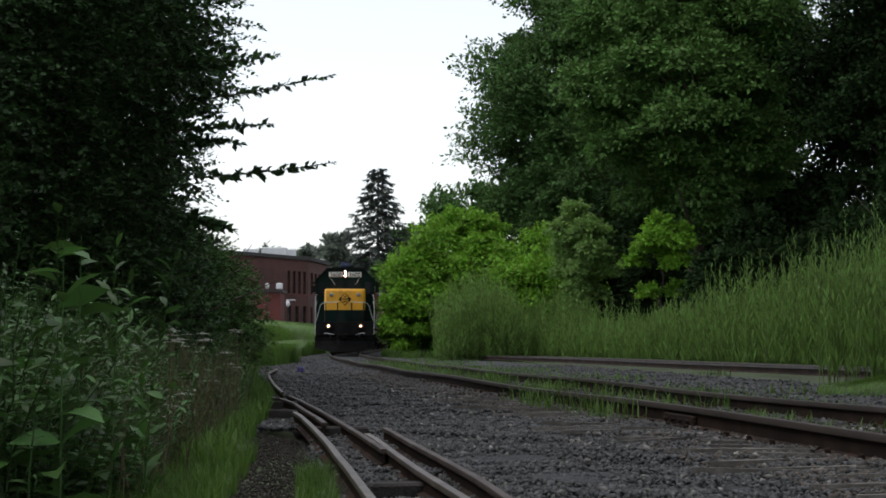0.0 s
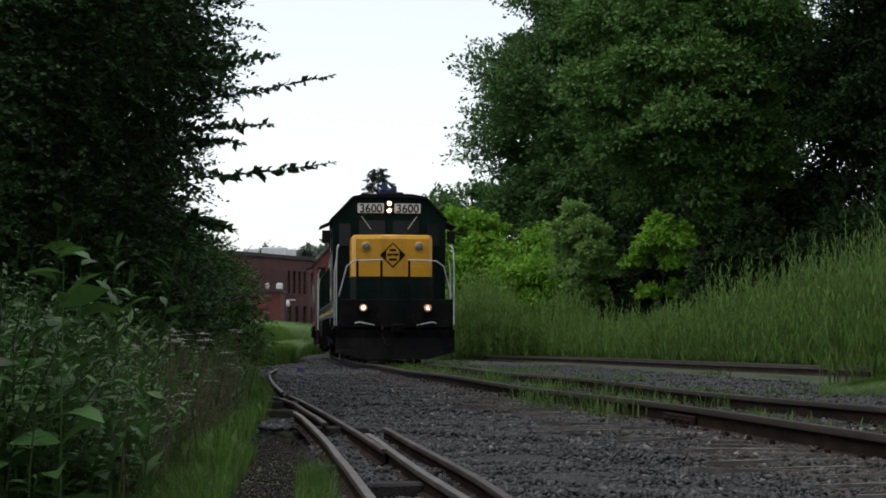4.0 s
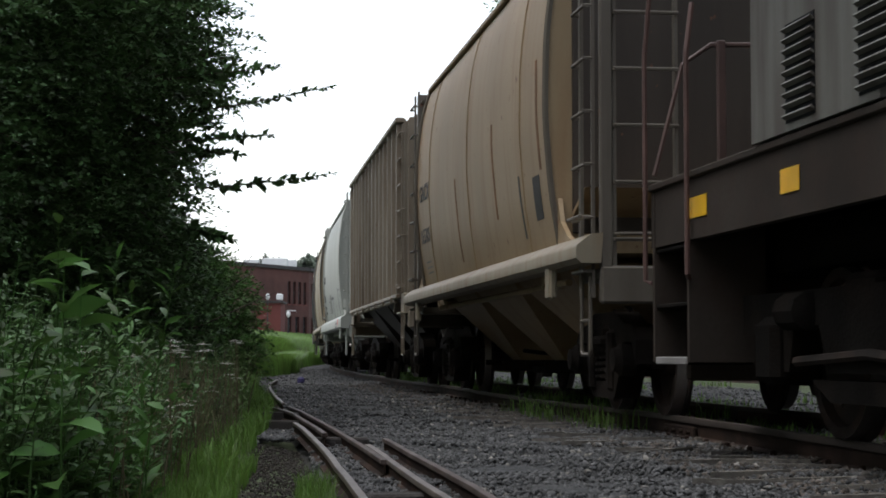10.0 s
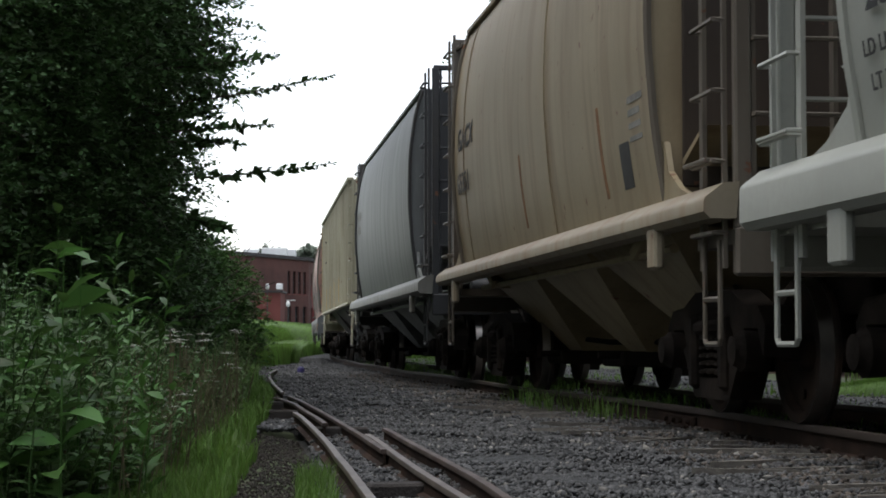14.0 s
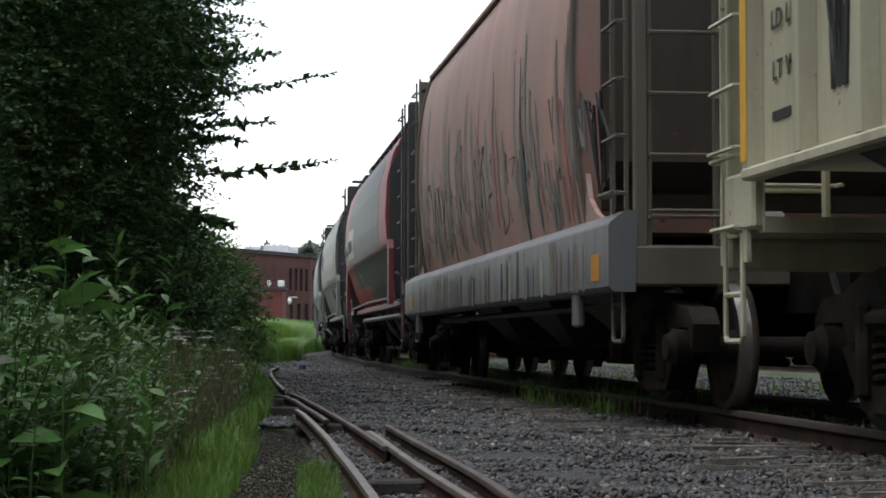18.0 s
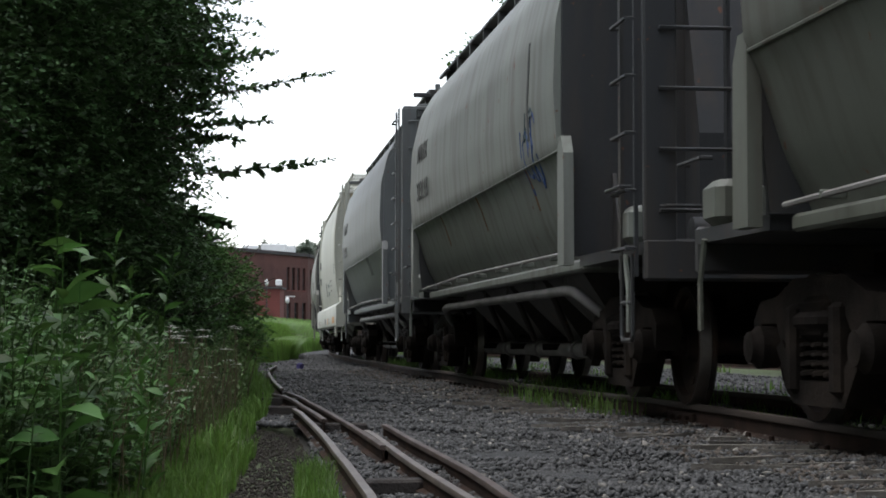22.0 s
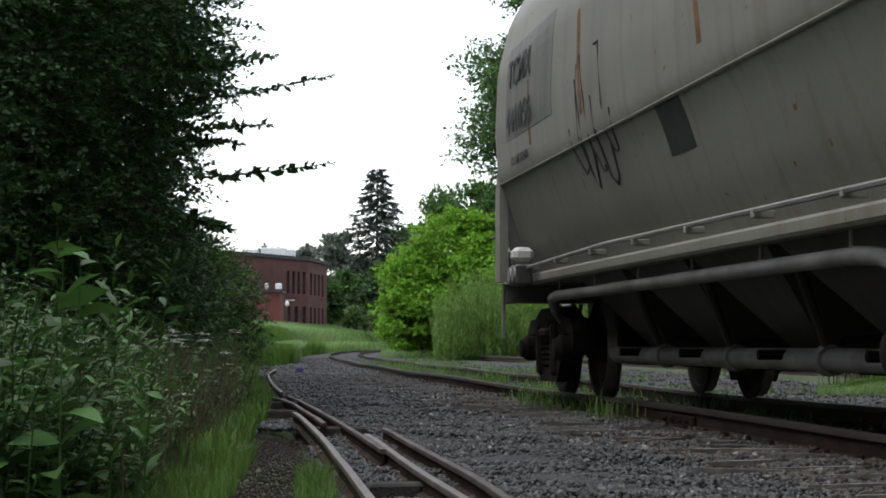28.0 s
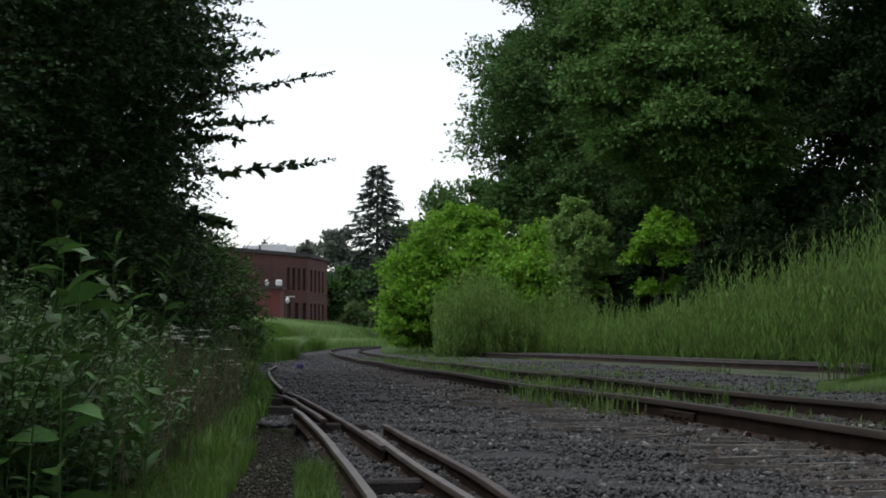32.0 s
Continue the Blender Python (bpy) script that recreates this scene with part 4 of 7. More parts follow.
for label, x, y, w, ang, h in (("dark old timber lying under the rails", -0.78, 13.7, 0.44, 4, 0.10), ("blackened timber end among the weeds", -1.9, 19.2, 0.75, -12, 0.14), ("blackened timber under a bent rail", -1.5, 17.2, 0.5, -30, 0.10), ("dark broken timber between the rails", -0.20, 8.4, 0.30, 14, 0.07)):
    thing("old_timber", label, "timber", "old timbers by the track", m=pose(x, y, 0.05, 0, 0, ang), data=Geo().block((0, 0, 0), (w, 0.16, h), 0.012).mesh("old_timber", DARK_WOOD))
GREY_WOOD = material("splintered_grey_wood", (0.17, 0.155, 0.135), 0.95, vary=0.4, size=0.1, bump=0.6, grain=0.01, rand=0.35)
for k in range(46):
    s = -4 + k * 0.34 + random.uniform(-0.3, 0.3)
    x, y, a = on_line(s, -1.38 + random.uniform(-0.34, 0.3))
    thing("wood_scrap", "splintered grey piece of old tie", "wood scrap", "splinters beside the rail", m=pose(x, y, 0.072, random.uniform(-3, 3), random.uniform(-2, 2), math.degrees(-a) + random.uniform(-26, 26)),
          data=Geo().prism([(-random.uniform(0.12, 0.4), 0.0), (-0.1, random.uniform(0.012, 0.03)), (0.12, random.uniform(0.012, 0.03)), (random.uniform(0.15, 0.42), 0.004), (0.05, -random.uniform(0.012, 0.03))], -0.02, 0.012, "z").mesh("wood_scrap", GREY_WOOD))

IRON_POST = material("black_post", (0.02, 0.02, 0.02), 0.6)
# ---- the brick mill ----
BRICK = material("red_brick", (0.085, 0.033, 0.027), 0.9, vary=0.3, size=1.6, grain=0.06, bump=0.3, stain=(0.10, 0.042, 0.034), amount=0.35, stain_size=2.5)
BRICK_BRIGHT = material("bright_red_brick", (0.14, 0.04, 0.034), 0.9, vary=0.2, size=1.0, grain=0.06)
DARK_PANE = glass("dark_pane", (0.02, 0.02, 0.022))
ROOF_DARK = material("tarred_roof", (0.05, 0.045, 0.045), 0.9, vary=0.2, size=1.0)
METAL_WHITE = material("white_metal", (0.65, 0.66, 0.66), 0.5, vary=0.08, size=0.5)
mill = thing("brick_mill", "two-storey red brick mill with tall narrow windows", "building")
A, B, C = Vector((-22.5, 172.0, 0)), Vector((-14.05, 190.0, 0)), Vector((-12.75, 201.0, 0))
base_z, top_z = 0.6, 9.4


def mill_wall(p, q, n_up, n_low, name):
    """A wall of piers and spandrels, so that its windows are real openings with panes set back in them."""
    d = q - p
    ln, ang = d.length, math.atan2(d.y, d.x)
    m = Matrix.Translation(p) @ Matrix.Rotation(ang, 4, "Z")
    rows = [(base_z, 2.6, None), (2.6, 4.6, n_low), (4.6, 5.9, None), (5.9, 8.2, n_up), (8.2, top_z, None)]
    for z0, z1, cols in rows:
        if cols is None:
            part("wall", Geo().span(0, ln, 0, 0.4, z0, z1), BRICK, mill, at=m)
            continue
        edges = [0.0]
        for c0, c1 in cols:
            edges += [c0 * ln, c1 * ln]
        edges.append(ln)
        for k in range(0, len(edges), 2):
            part("pier", Geo().span(edges[k], edges[k + 1], 0, 0.4, z0, z1), BRICK, mill, at=m)
        for c0, c1 in cols:
            w = part("window", Geo().span(c0 * ln, c1 * ln, 0.22, 0.26, z0, z1), DARK_PANE, mill, at=m)
            part("sill", Geo().span(c0 * ln - 0.08, c1 * ln + 0.08, -0.06, 0.2, z0 - 0.12, z0 - 0.005), BRICK_BRIGHT, w)
            part("frame", Geo().span((c0 + c1) / 2 * ln - 0.05, (c0 + c1) / 2 * ln + 0.05, 0.17, 0.215, z0, z1).span(c0 * ln, c1 * ln, 0.17, 0.215, (z0 + z1) / 2 - 0.05, (z0 + z1) / 2 + 0.05), ROOF_DARK, w)
    part("cornice", Geo().span(-0.15, ln + 0.15, -0.22, 0.5, top_z, top_z + 0.35), ROOF_DARK, mill, at=m)


mill_wall(A, B, [(0.78 + 0.055 * k, 0.81 + 0.055 * k) for k in range(4)], [(0.62 + 0.08 * k, 0.66 + 0.08 * k) for k in range(5)], "front")
mill_wall(B, C, [(0.12 + 0.2 * k, 0.22 + 0.2 * k) for k in range(4)], [(0.12 + 0.2 * k, 0.22 + 0.2 * k) for k in range(4)], "side")
part("wall", Geo().add([(C.x, C.y, base_z), (C.x - 10, C.y + 2, base_z), (C.x - 10, C.y + 2, top_z), (C.x, C.y, top_z)], [(0, 1, 2, 3)]).add([(A.x, A.y, base_z), (A.x - 9, A.y + 6, base_z), (A.x - 9, A.y + 6, top_z), (A.x, A.y, top_z)], [(3, 2, 1, 0)]), BRICK, mill)
part("roof", Geo().loft([[(A.x, A.y, z), (B.x, B.y, z), (C.x, C.y, z), (C.x - 10, C.y + 2, z), (A.x - 9, A.y + 6, z)] for z in (top_z, top_z + 0.2)]), ROOF_DARK, mill)
for x, y, s in ((-17.3, 187.0, (2.6, 1.6, 0.9)), (-19.6, 186.0, (1.6, 1.4, 0.7)), (-15.9, 190.0, (1.1, 1.0, 0.9))):
    part("roof_unit", Geo().block((x, y, top_z + 0.3 + s[2] / 2), s, 0.08), METAL_WHITE, mill, "pale rooftop machine")
annex = thing("brick_annex", "small bright red brick annex below the mill", "building")
part("wall", Geo().span(-17.7, -15.4, 172.5, 177.0, 0.6, 5.6), BRICK_BRIGHT, annex)
part("roof", Geo().span(-17.9, -15.2, 172.3, 177.2, 5.6, 5.8), ROOF_DARK, annex)
part("cooling_unit", Geo().block((-15.6, 173.6, 6.2), (0.6, 0.6, 0.6), 0.08), METAL_WHITE, annex, "white cooling unit on the roof")
part("canopy", Geo().block((-14.7, 176.0, 4.95), (0.9, 0.8, 0.08), 0.03), METAL_WHITE, annex)
for x, y, h in ((-16.55, 171.5, 5.85), (-14.6, 171.5, 4.2)):
    lp = thing("globe_lamp", "black lamp post with a white globe", "street lamp", "lamp posts by the mill", m=pose(x, y, 1.2))
    part("post", Geo().lathe([(0.12, 0), (0.08, 0.3), (0.06, h - 1.2)], axis="z", n=8), IRON_POST, lp)
    part("globe", Geo().lathe([(0.06, h - 1.2), (0.15, h - 1.08), (0.21, h - 0.9), (0.16, h - 0.7), (0.04, h - 0.6)], axis="z", n=14), METAL_WHITE, lp, "white glass globe", smooth=60)
thing("overhead_cable", "thin cable hanging across the line", "cable", data=Geo().tube([(-13.0, 192.0, 5.4), (-9.0, 180.0, 5.35), (-5.0, 165.0, 5.6), (0.0, 150.0, 6.2)], 0.03, 5).mesh("overhead_cable", IRON_POST))
# small blue object lying on the ballast
thing("blue_scrap", "small blue plastic scrap on the ballast", "litter", m=pose(-3.2, 41.0, 0.14, 0, 0, 20), data=Geo().block((0, 0, 0), (0.16, 0.1, 0.16), 0.04).mesh("blue_scrap", material("blue_plastic", (0.06, 0.05, 0.17), 0.6)))
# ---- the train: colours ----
# Undergear: grime and the shade under the train are both in these two irons.
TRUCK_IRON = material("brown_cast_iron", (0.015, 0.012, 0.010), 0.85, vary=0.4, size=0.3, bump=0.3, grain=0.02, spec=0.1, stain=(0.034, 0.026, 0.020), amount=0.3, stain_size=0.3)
IRON = material("grimy_shaded_iron", (0.009, 0.008, 0.007), 0.95, vary=0.4, size=0.4, bump=0.3, grain=0.02, spec=0.04, stain=(0.018, 0.013, 0.010), amount=0.25, stain_size=0.5)
WHEEL = material("wheel_steel", (0.022, 0.018, 0.016), 0.85, 0.0, spec=0.15, vary=0.4, size=0.25, grain=0.02, stain=(0.06, 0.036, 0.024), amount=0.3, stain_size=0.3)
TREAD = material("wheel_tread", (0.32, 0.30, 0.28), 0.35, 0.9, vary=0.2, size=0.3)
PILOT_BLACK = material("pilot_black", (0.011, 0.011, 0.011), 0.8, vary=0.3, size=0.5, spec=0.04, stain=(0.018, 0.016, 0.015), amount=0.35, stain_size=0.5)
GREEN = material("dark_green_paint", (0.0045, 0.014, 0.011), 0.5, vary=0.3, size=1.2, spec=0.05, stain=(0.018, 0.021, 0.018), amount=0.25, stain_size=0.6, stain_stretch=(1, 1, 3))
YELLOW = material("yellow_paint", (0.62, 0.30, 0.007), 0.42, vary=0.15, size=1.5, stain=(0.40, 0.20, 0.02), amount=0.12, stain_size=0.35, stain_stretch=(0.6, 0.6, 4))
REFLECT = material("yellow_reflector", (0.75, 0.42, 0.02), 0.4, vary=0.15, size=0.3)
SILVER = material("silver_rail", (0.52, 0.52, 0.50), 0.4, 0.3, vary=0.2, size=0.3)
WHITE = material("white_paint", (0.72, 0.72, 0.68), 0.5, vary=0.12, size=0.4, stain=(0.35, 0.33, 0.29), amount=0.25, stain_size=0.25)
BLACK = material("black_paint", (0.010, 0.010, 0.011), 0.6, vary=0.3, size=0.5, spec=0.08)
BOARD = material("number_board", (0.74, 0.74, 0.70), 0.4, vary=0.08, size=0.3)
WINDOW = glass("cab_glass", (0.012, 0.014, 0.016))
LAMP = glow("headlamp_glow", (1.0, 0.80, 0.62), 25.0)
DITCH = glow("lamp_reflector_glow", (0.8, 0.38, 0.22), 0.10)
LENS = material("dull_lens", (0.20, 0.20, 0.18), 0.2, 0.3, vary=0.2, size=0.1)
ORANGE = material("orange_sticker", (0.46, 0.20, 0.02), 0.5, vary=0.12, size=0.2)
RED_STICKER = material("red_sticker", (0.55, 0.02, 0.05), 0.5, vary=0.1, size=0.2)
TEAL_MARK = material("dark_teal_mark", (0.03, 0.06, 0.07), 0.6, vary=0.25, size=0.2)
PINK_TAG = material("faded_pink_spray", (0.36, 0.16, 0.14), 0.6, vary=0.3, size=0.2)
BLUE_TAG = material("blue_spray", (0.025, 0.07, 0.22), 0.6, vary=0.25, size=0.2)
VIOLET_TAG = material("violet_spray", (0.10, 0.06, 0.11), 0.6, vary=0.3, size=0.2)
SPRAY = material("black_spray", (0.02, 0.02, 0.02), 0.6, vary=0.3, size=0.2)
GHOST = material("worn_lettering", (0.17, 0.165, 0.15), 0.7, vary=0.35, size=0.1)
MARK = material("black_lettering", (0.035, 0.035, 0.035), 0.6, vary=0.3, size=0.1)
RUST_MARK = material("rust_streak", (0.20, 0.10, 0.045), 0.85, vary=0.4, size=0.2)
ROD_STEEL = material("dusty_rod_steel", (0.22, 0.21, 0.2), 0.6, vary=0.2, size=0.4)
PIPE_GREY = material("dusty_pipe_grey", (0.17, 0.165, 0.155), 0.7, vary=0.3, size=0.5, stain=(0.05, 0.045, 0.04), amount=0.35, stain_size=0.4)
YELLOW_LINE = material("yellow_stripe", (0.60, 0.33, 0.03), 0.6, vary=0.2, size=0.3)


def car_paint(name, colour, dirt=(0.07, 0.055, 0.042), amount=0.35, rust=0.2, rough=0.48, vary=0.16):
    """Freight car paint with washed-down dirt and specks of rust."""
    colour, dirt = [c * 0.88 for c in colour], [c * 0.88 for c in dirt]
    return material(name, colour, rough, vary=vary, size=1.8, stretch=(1, 1, 1.5), grain=0.04, stain=dirt, amount=amount, stain_size=0.28,
                    stain_stretch=(0.6, 1, 7), spec=0.36, fleck=RUST, fleck_amount=rust, fleck_size=0.14)


# ---- the train: shared pieces ----
WHEEL_SETS = []          # (wheel set, car number, radius): these roll


def tubes(paths, r, n=6):
    g = Geo()
    for p in paths:
        g.tube(p, r, n)
    return g


_wheel_mesh = {}


def wheel_set(truck, x, r):
    if r not in _wheel_mesh:
        g = Geo().lathe([(0.075, -0.9), (0.075, 0.9)], n=12)
        for k in (-1, 1):
            prof = [(0.11, 0.80), (0.13, 0.72), (r * 0.45, 0.735), (r * 0.84, 0.745), (r * 0.87, 0.80), (r, 0.805), (r + 0.006, 0.715), (r + 0.03, 0.70), (r + 0.03, 0.675),
                    (r * 0.88, 0.67), (r * 0.84, 0.70), (0.14, 0.66)]
            g.lathe([(a, b * k) for a, b in (prof if k > 0 else prof[::-1])], n=28)
            for j in range(3):
                a = 2.1 * j
                g.block((r * 0.6 * math.cos(a), k * 0.757, r * 0.6 * math.sin(a)), (0.06, 0.012, 0.06), 0.005)
        me = g.mesh("wheel_set", WHEEL, 40)
        me.materials.append(TREAD)
        for p in me.polygons:
            if all(r - 0.001 < math.hypot(me.vertices[v].co.x, me.vertices[v].co.z) < r + 0.008 for v in p.vertices):
                p.material_index = 1
        _wheel_mesh[r] = me
    w = part("wheel_set", _wheel_mesh[r], None, truck, at=pose(x, 0, r))
    return w


def freight_truck(car, number, x):
    """Three-piece truck: two cast side frames with bearing ends, coil springs, bolster, two wheel sets."""
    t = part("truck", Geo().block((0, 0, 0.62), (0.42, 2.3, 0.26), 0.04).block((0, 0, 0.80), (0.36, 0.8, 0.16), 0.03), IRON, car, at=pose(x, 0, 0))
    for y in (-1.0, 1.0):
        o = y * 0.05
        g = Geo().prism([(-1.14, 0.42), (-1.02, 0.60), (-0.74, 0.60), (-0.62, 0.44), (-0.40, 0.66), (0.40, 0.66), (0.62, 0.44), (0.74, 0.60), (1.02, 0.60), (1.14, 0.42), (1.18, 0.62), (1.04, 0.74), (0.74, 0.76),
                         (0.42, 0.86), (-0.42, 0.86), (-0.74, 0.76), (-1.04, 0.74), (-1.18, 0.62)], y - 0.10, y + 0.10, "y")
        g.prism([(-0.72, 0.46), (-0.60, 0.50), (-0.34, 0.27), (0.34, 0.27), (0.60, 0.50), (0.72, 0.46), (0.42, 0.13), (-0.42, 0.13)], y - 0.11, y + 0.11, "y")
        g.block((-0.36, y + o, 0.45), (0.13, 0.22, 0.52), 0.03).block((0.36, y + o, 0.45), (0.13, 0.22, 0.52), 0.03)
        g.block((0, y + o, 0.61), (0.5, 0.26, 0.12), 0.04)
        part("side_frame", g, TRUCK_IRON, t, smooth=30)
        for sx in (-0.19, 0.0, 0.19):
            coil = [(sx + 0.075 * math.cos(a), y + o + 0.075 * math.sin(a), 0.27 + 0.27 * a / 31.4) for a in np.linspace(0, 31.4, 51)]
            part("spring", Geo().tube(coil, 0.018, 5), TRUCK_IRON, t)
        for ax in (-0.89, 0.89):
            prof = [(0.07, -0.04), (0.13, -0.02), (0.135, 0.10), (0.10, 0.13), (0.095, 0.16), (0.03, 0.17)]
            part("axle_cap", Geo().lathe(prof if y > 0 else [(r_, -a_) for r_, a_ in prof[::-1]], (ax, y * 1.07, 0.457), n=14), TRUCK_IRON, t, smooth=40)
        part("brake_beam", Geo().tube([(-0.55, y * 0.6, 0.40), (-0.50, y * 0.2, 0.34), (0.50, y * 0.2, 0.34), (0.55, y * 0.6, 0.40)], 0.035), IRON, t)
    for ax in (-0.89, 0.89):
        WHEEL_SETS.append((wheel_set(t, ax, 0.457), number, 0.457))
    return t


def coupler(car, x, way):
    g = Geo().block((x - way * 0.35, 0, 0.88), (0.7, 0.16, 0.18), 0.02).block((x - way * 0.02, 0.06, 0.88), (0.24, 0.28, 0.28), 0.05)
    g.block((x + way * 0.07, -0.1, 0.88), (0.14, 0.1, 0.27), 0.04)
    part("coupler", g, IRON, car)
    hose = [(x - way * 0.3, -0.35, 0.95), (x - way * 0.1, -0.36, 0.72), (x + way * 0.06, -0.3, 0.52), (x + way * 0.12, -0.2, 0.45)]
    part("air_hose", Geo().tube(hose, 0.025), BLACK, car)


def ladder(car, name, mat, foot, top, across, rungs, r=0.016, stile=0.05):
    """Two flat stiles and round rungs between foot and top; across: the vector from one stile to the other."""
    f, h, a = Vector(foot), Vector(top), Vector(across)
    out = Vector((0, math.copysign(0.07, f.y), 0)) if abs(a.x) > 0.1 else Vector((math.copysign(0.07, f.x), 0, 0))
    g = Geo()
    for k in (0, 1):
        p, q = f + a * k, h + a * k
        wide = stile * (1.5 if k else 0.7)
        g.box((p + q) / 2, (wide, 0.028, (q - p).length), (q - p).to_track_quat("Z", "Y").to_matrix())
    ob = part(name, g, mat, car)
    for k in range(rungs):
        p = f + (h - f) * ((k + 0.5) / rungs)
        part("rung", Geo().tube([p - a * 0.02, p - a * 0.02 + out, p + a * 1.02 + out, p + a * 1.02], r, 5), mat, ob)
    return ob


def stirrup(car, mat, x, y, w=0.34, z0=0.50, z1=1.12):
    zm = (z0 + z1) / 2 - 0.04
    part("step", tubes([[(x - w / 2, y, z1), (x - w / 2, y, z0 + 0.03), (x - w / 2 + 0.03, y, z0), (x + w / 2 - 0.03, y, z0), (x + w / 2, y, z0 + 0.03), (x + w / 2, y, z1)], [(x - w / 2, y, zm), (x + w / 2, y, zm)]], 0.017), mat, car)


def grab(car, mat, pts, r=0.014):
    part("grab_iron", tubes([pts], r), mat, car)


def on_side(parent, name, x0, x1, z0, z1, mat, prof, near=-1, lean=0.0, lift=0.004, n=5):
    """A thin painted or stuck patch that lies on a car's side."""
    g, outer, inner = Geo(), [], []
    for k in range(n + 1):
        z = z0 + (z1 - z0) * k / n
        dx = lean * (z - z0)
        y = near * (prof(z) + lift)
        outer.append([(x0 + dx, y, z), (x1 + dx, y, z), (x1 + dx, y - near * lift * 0.8, z), (x0 + dx, y - near * lift * 0.8, z)])
    return part(name, g.loft(outer), mat, parent)


def lettering(parent, text, x, z, size, mat, prof, near=-1, spread=1.0, label=""):
    """Painted characters on a car's side, from x towards its right as one reads it."""
    cu = bpy.data.curves.new("lettering", "FONT")
    cu.body, cu.size, cu.extrude, cu.space_character, cu.offset = text, size, 0.002, 1.08, size * 0.012
    tmp = bpy.data.objects.new("lettering", cu)
    me = bpy.data.meshes.new_from_object(tmp)
    bpy.data.objects.remove(tmp)
    me.materials.append(mat)
    tilt = math.degrees(math.atan2(prof(z + size * 0.7) - prof(z), size * 0.7))
    y = near * (max(prof(z), prof(z + size * 0.35), prof(z + size * 0.7)) + 0.008)
    ob = part("lettering", me, mat, parent, label)
    ob.matrix_basis = pose(x, y, z, 90 + tilt, 0, 0 if near < 0 else 180) @ Matrix.Diagonal((spread, 1, 1, 1))
    return ob


def small_print(parent, x, z, w, h, rows, mat, prof, near=-1):
    """Lines of lettering too small or worn to read, as plain bars."""
    g = Geo()
    for k in range(rows):
        zz = z - k * h * 1.8
        y = near * (prof(zz) + 0.004)
        ww = w * random.uniform(0.6, 1.0)
        g.span(x, x + ww, y, y - near * 0.003, zz, zz + h)
    tagged(part("worn_print", g, mat, parent), kind="stuff")


def smear(parent, x, z, w, h, mat, prof, seed=1, near=-1, lift=0.003, lean=0.0):
    """A patch of sprayed paint with ragged edges, lying on a car's side."""
    rng = random.Random(seed)
    g, rows, n = Geo(), [], 9
    for k in range(n + 1):
        u = k / n
        zz = z + h * u
        half = w / 2 * (0.12 + 0.88 * math.sin(math.pi * min(1, u * 0.9 + 0.08)) ** 0.6) * rng.uniform(0.6, 1.1)
        c = x + w * 0.12 * rng.uniform(-1, 1) + lean * h * u
        y = near * (prof(zz) + lift)
        rows.append([(c - half, y, zz), (c + half, y, zz), (c + half, y - near * 0.002, zz), (c - half, y - near * 0.002, zz)])
    return part("sprayed_patch", g.loft(rows), mat, parent)


def scrawl(parent, x, z, w, h, mat, prof, strokes=6, near=-1, seed=1, r=0.022):
    """Loose sprayed strokes, no letters."""
    rng = random.Random(seed)
    g = Geo()
    for k in range(strokes):
        cx, cz = x + w * (k + 0.5) / strokes, z + h * 0.5
        pts = []
        a0, turns, ax, az = rng.uniform(0, 6.28), rng.uniform(2.0, 5.5), w / strokes * rng.uniform(0.35, 0.8), h * rng.uniform(0.25, 0.55)
        for j in range(9):
            a = a0 + turns * j / 8
            px, pz = cx + ax * math.cos(a) + rng.uniform(-0.03, 0.03), cz + az * math.sin(a * rng.uniform(0.95, 1.05))
            pts.append((px, near * (prof(pz) + 0.004 - r * 0.6), pz))
        g.tube([(p[0], p[1], p[2]) for p in pts], r, 4)
    ob = tagged(part("sprayed_scrawl", g, mat, parent), kind="stuff")
    return ob
def tag(parent, x, z, w, h, mat, prof, n=3, near=-1, seed=1, r=0.02):
    """A sprayed tag: jagged strokes side by side, no real letters."""
    rng = random.Random(seed)
    g = Geo()
    for k in range(n):
        x0, cw = x + w * k / n, w / n * 1.15
        for _ in range(2):
            pts = []
            for j in range(rng.randint(3, 5)):
                px, pz = x0 + cw * rng.random(), z + h * (rng.random() if j % 2 else rng.choice((0.0, 0.1, 0.9, 1.0)))
                pts.append((px, near * (prof(pz) + 0.004 - r * 0.6), pz))
            g.tube(pts, r, 4)
    return tagged(part("sprayed_tag", g, mat, parent), kind="stuff")


# ---- locomotives ----
def flat(y):
    return lambda z: y


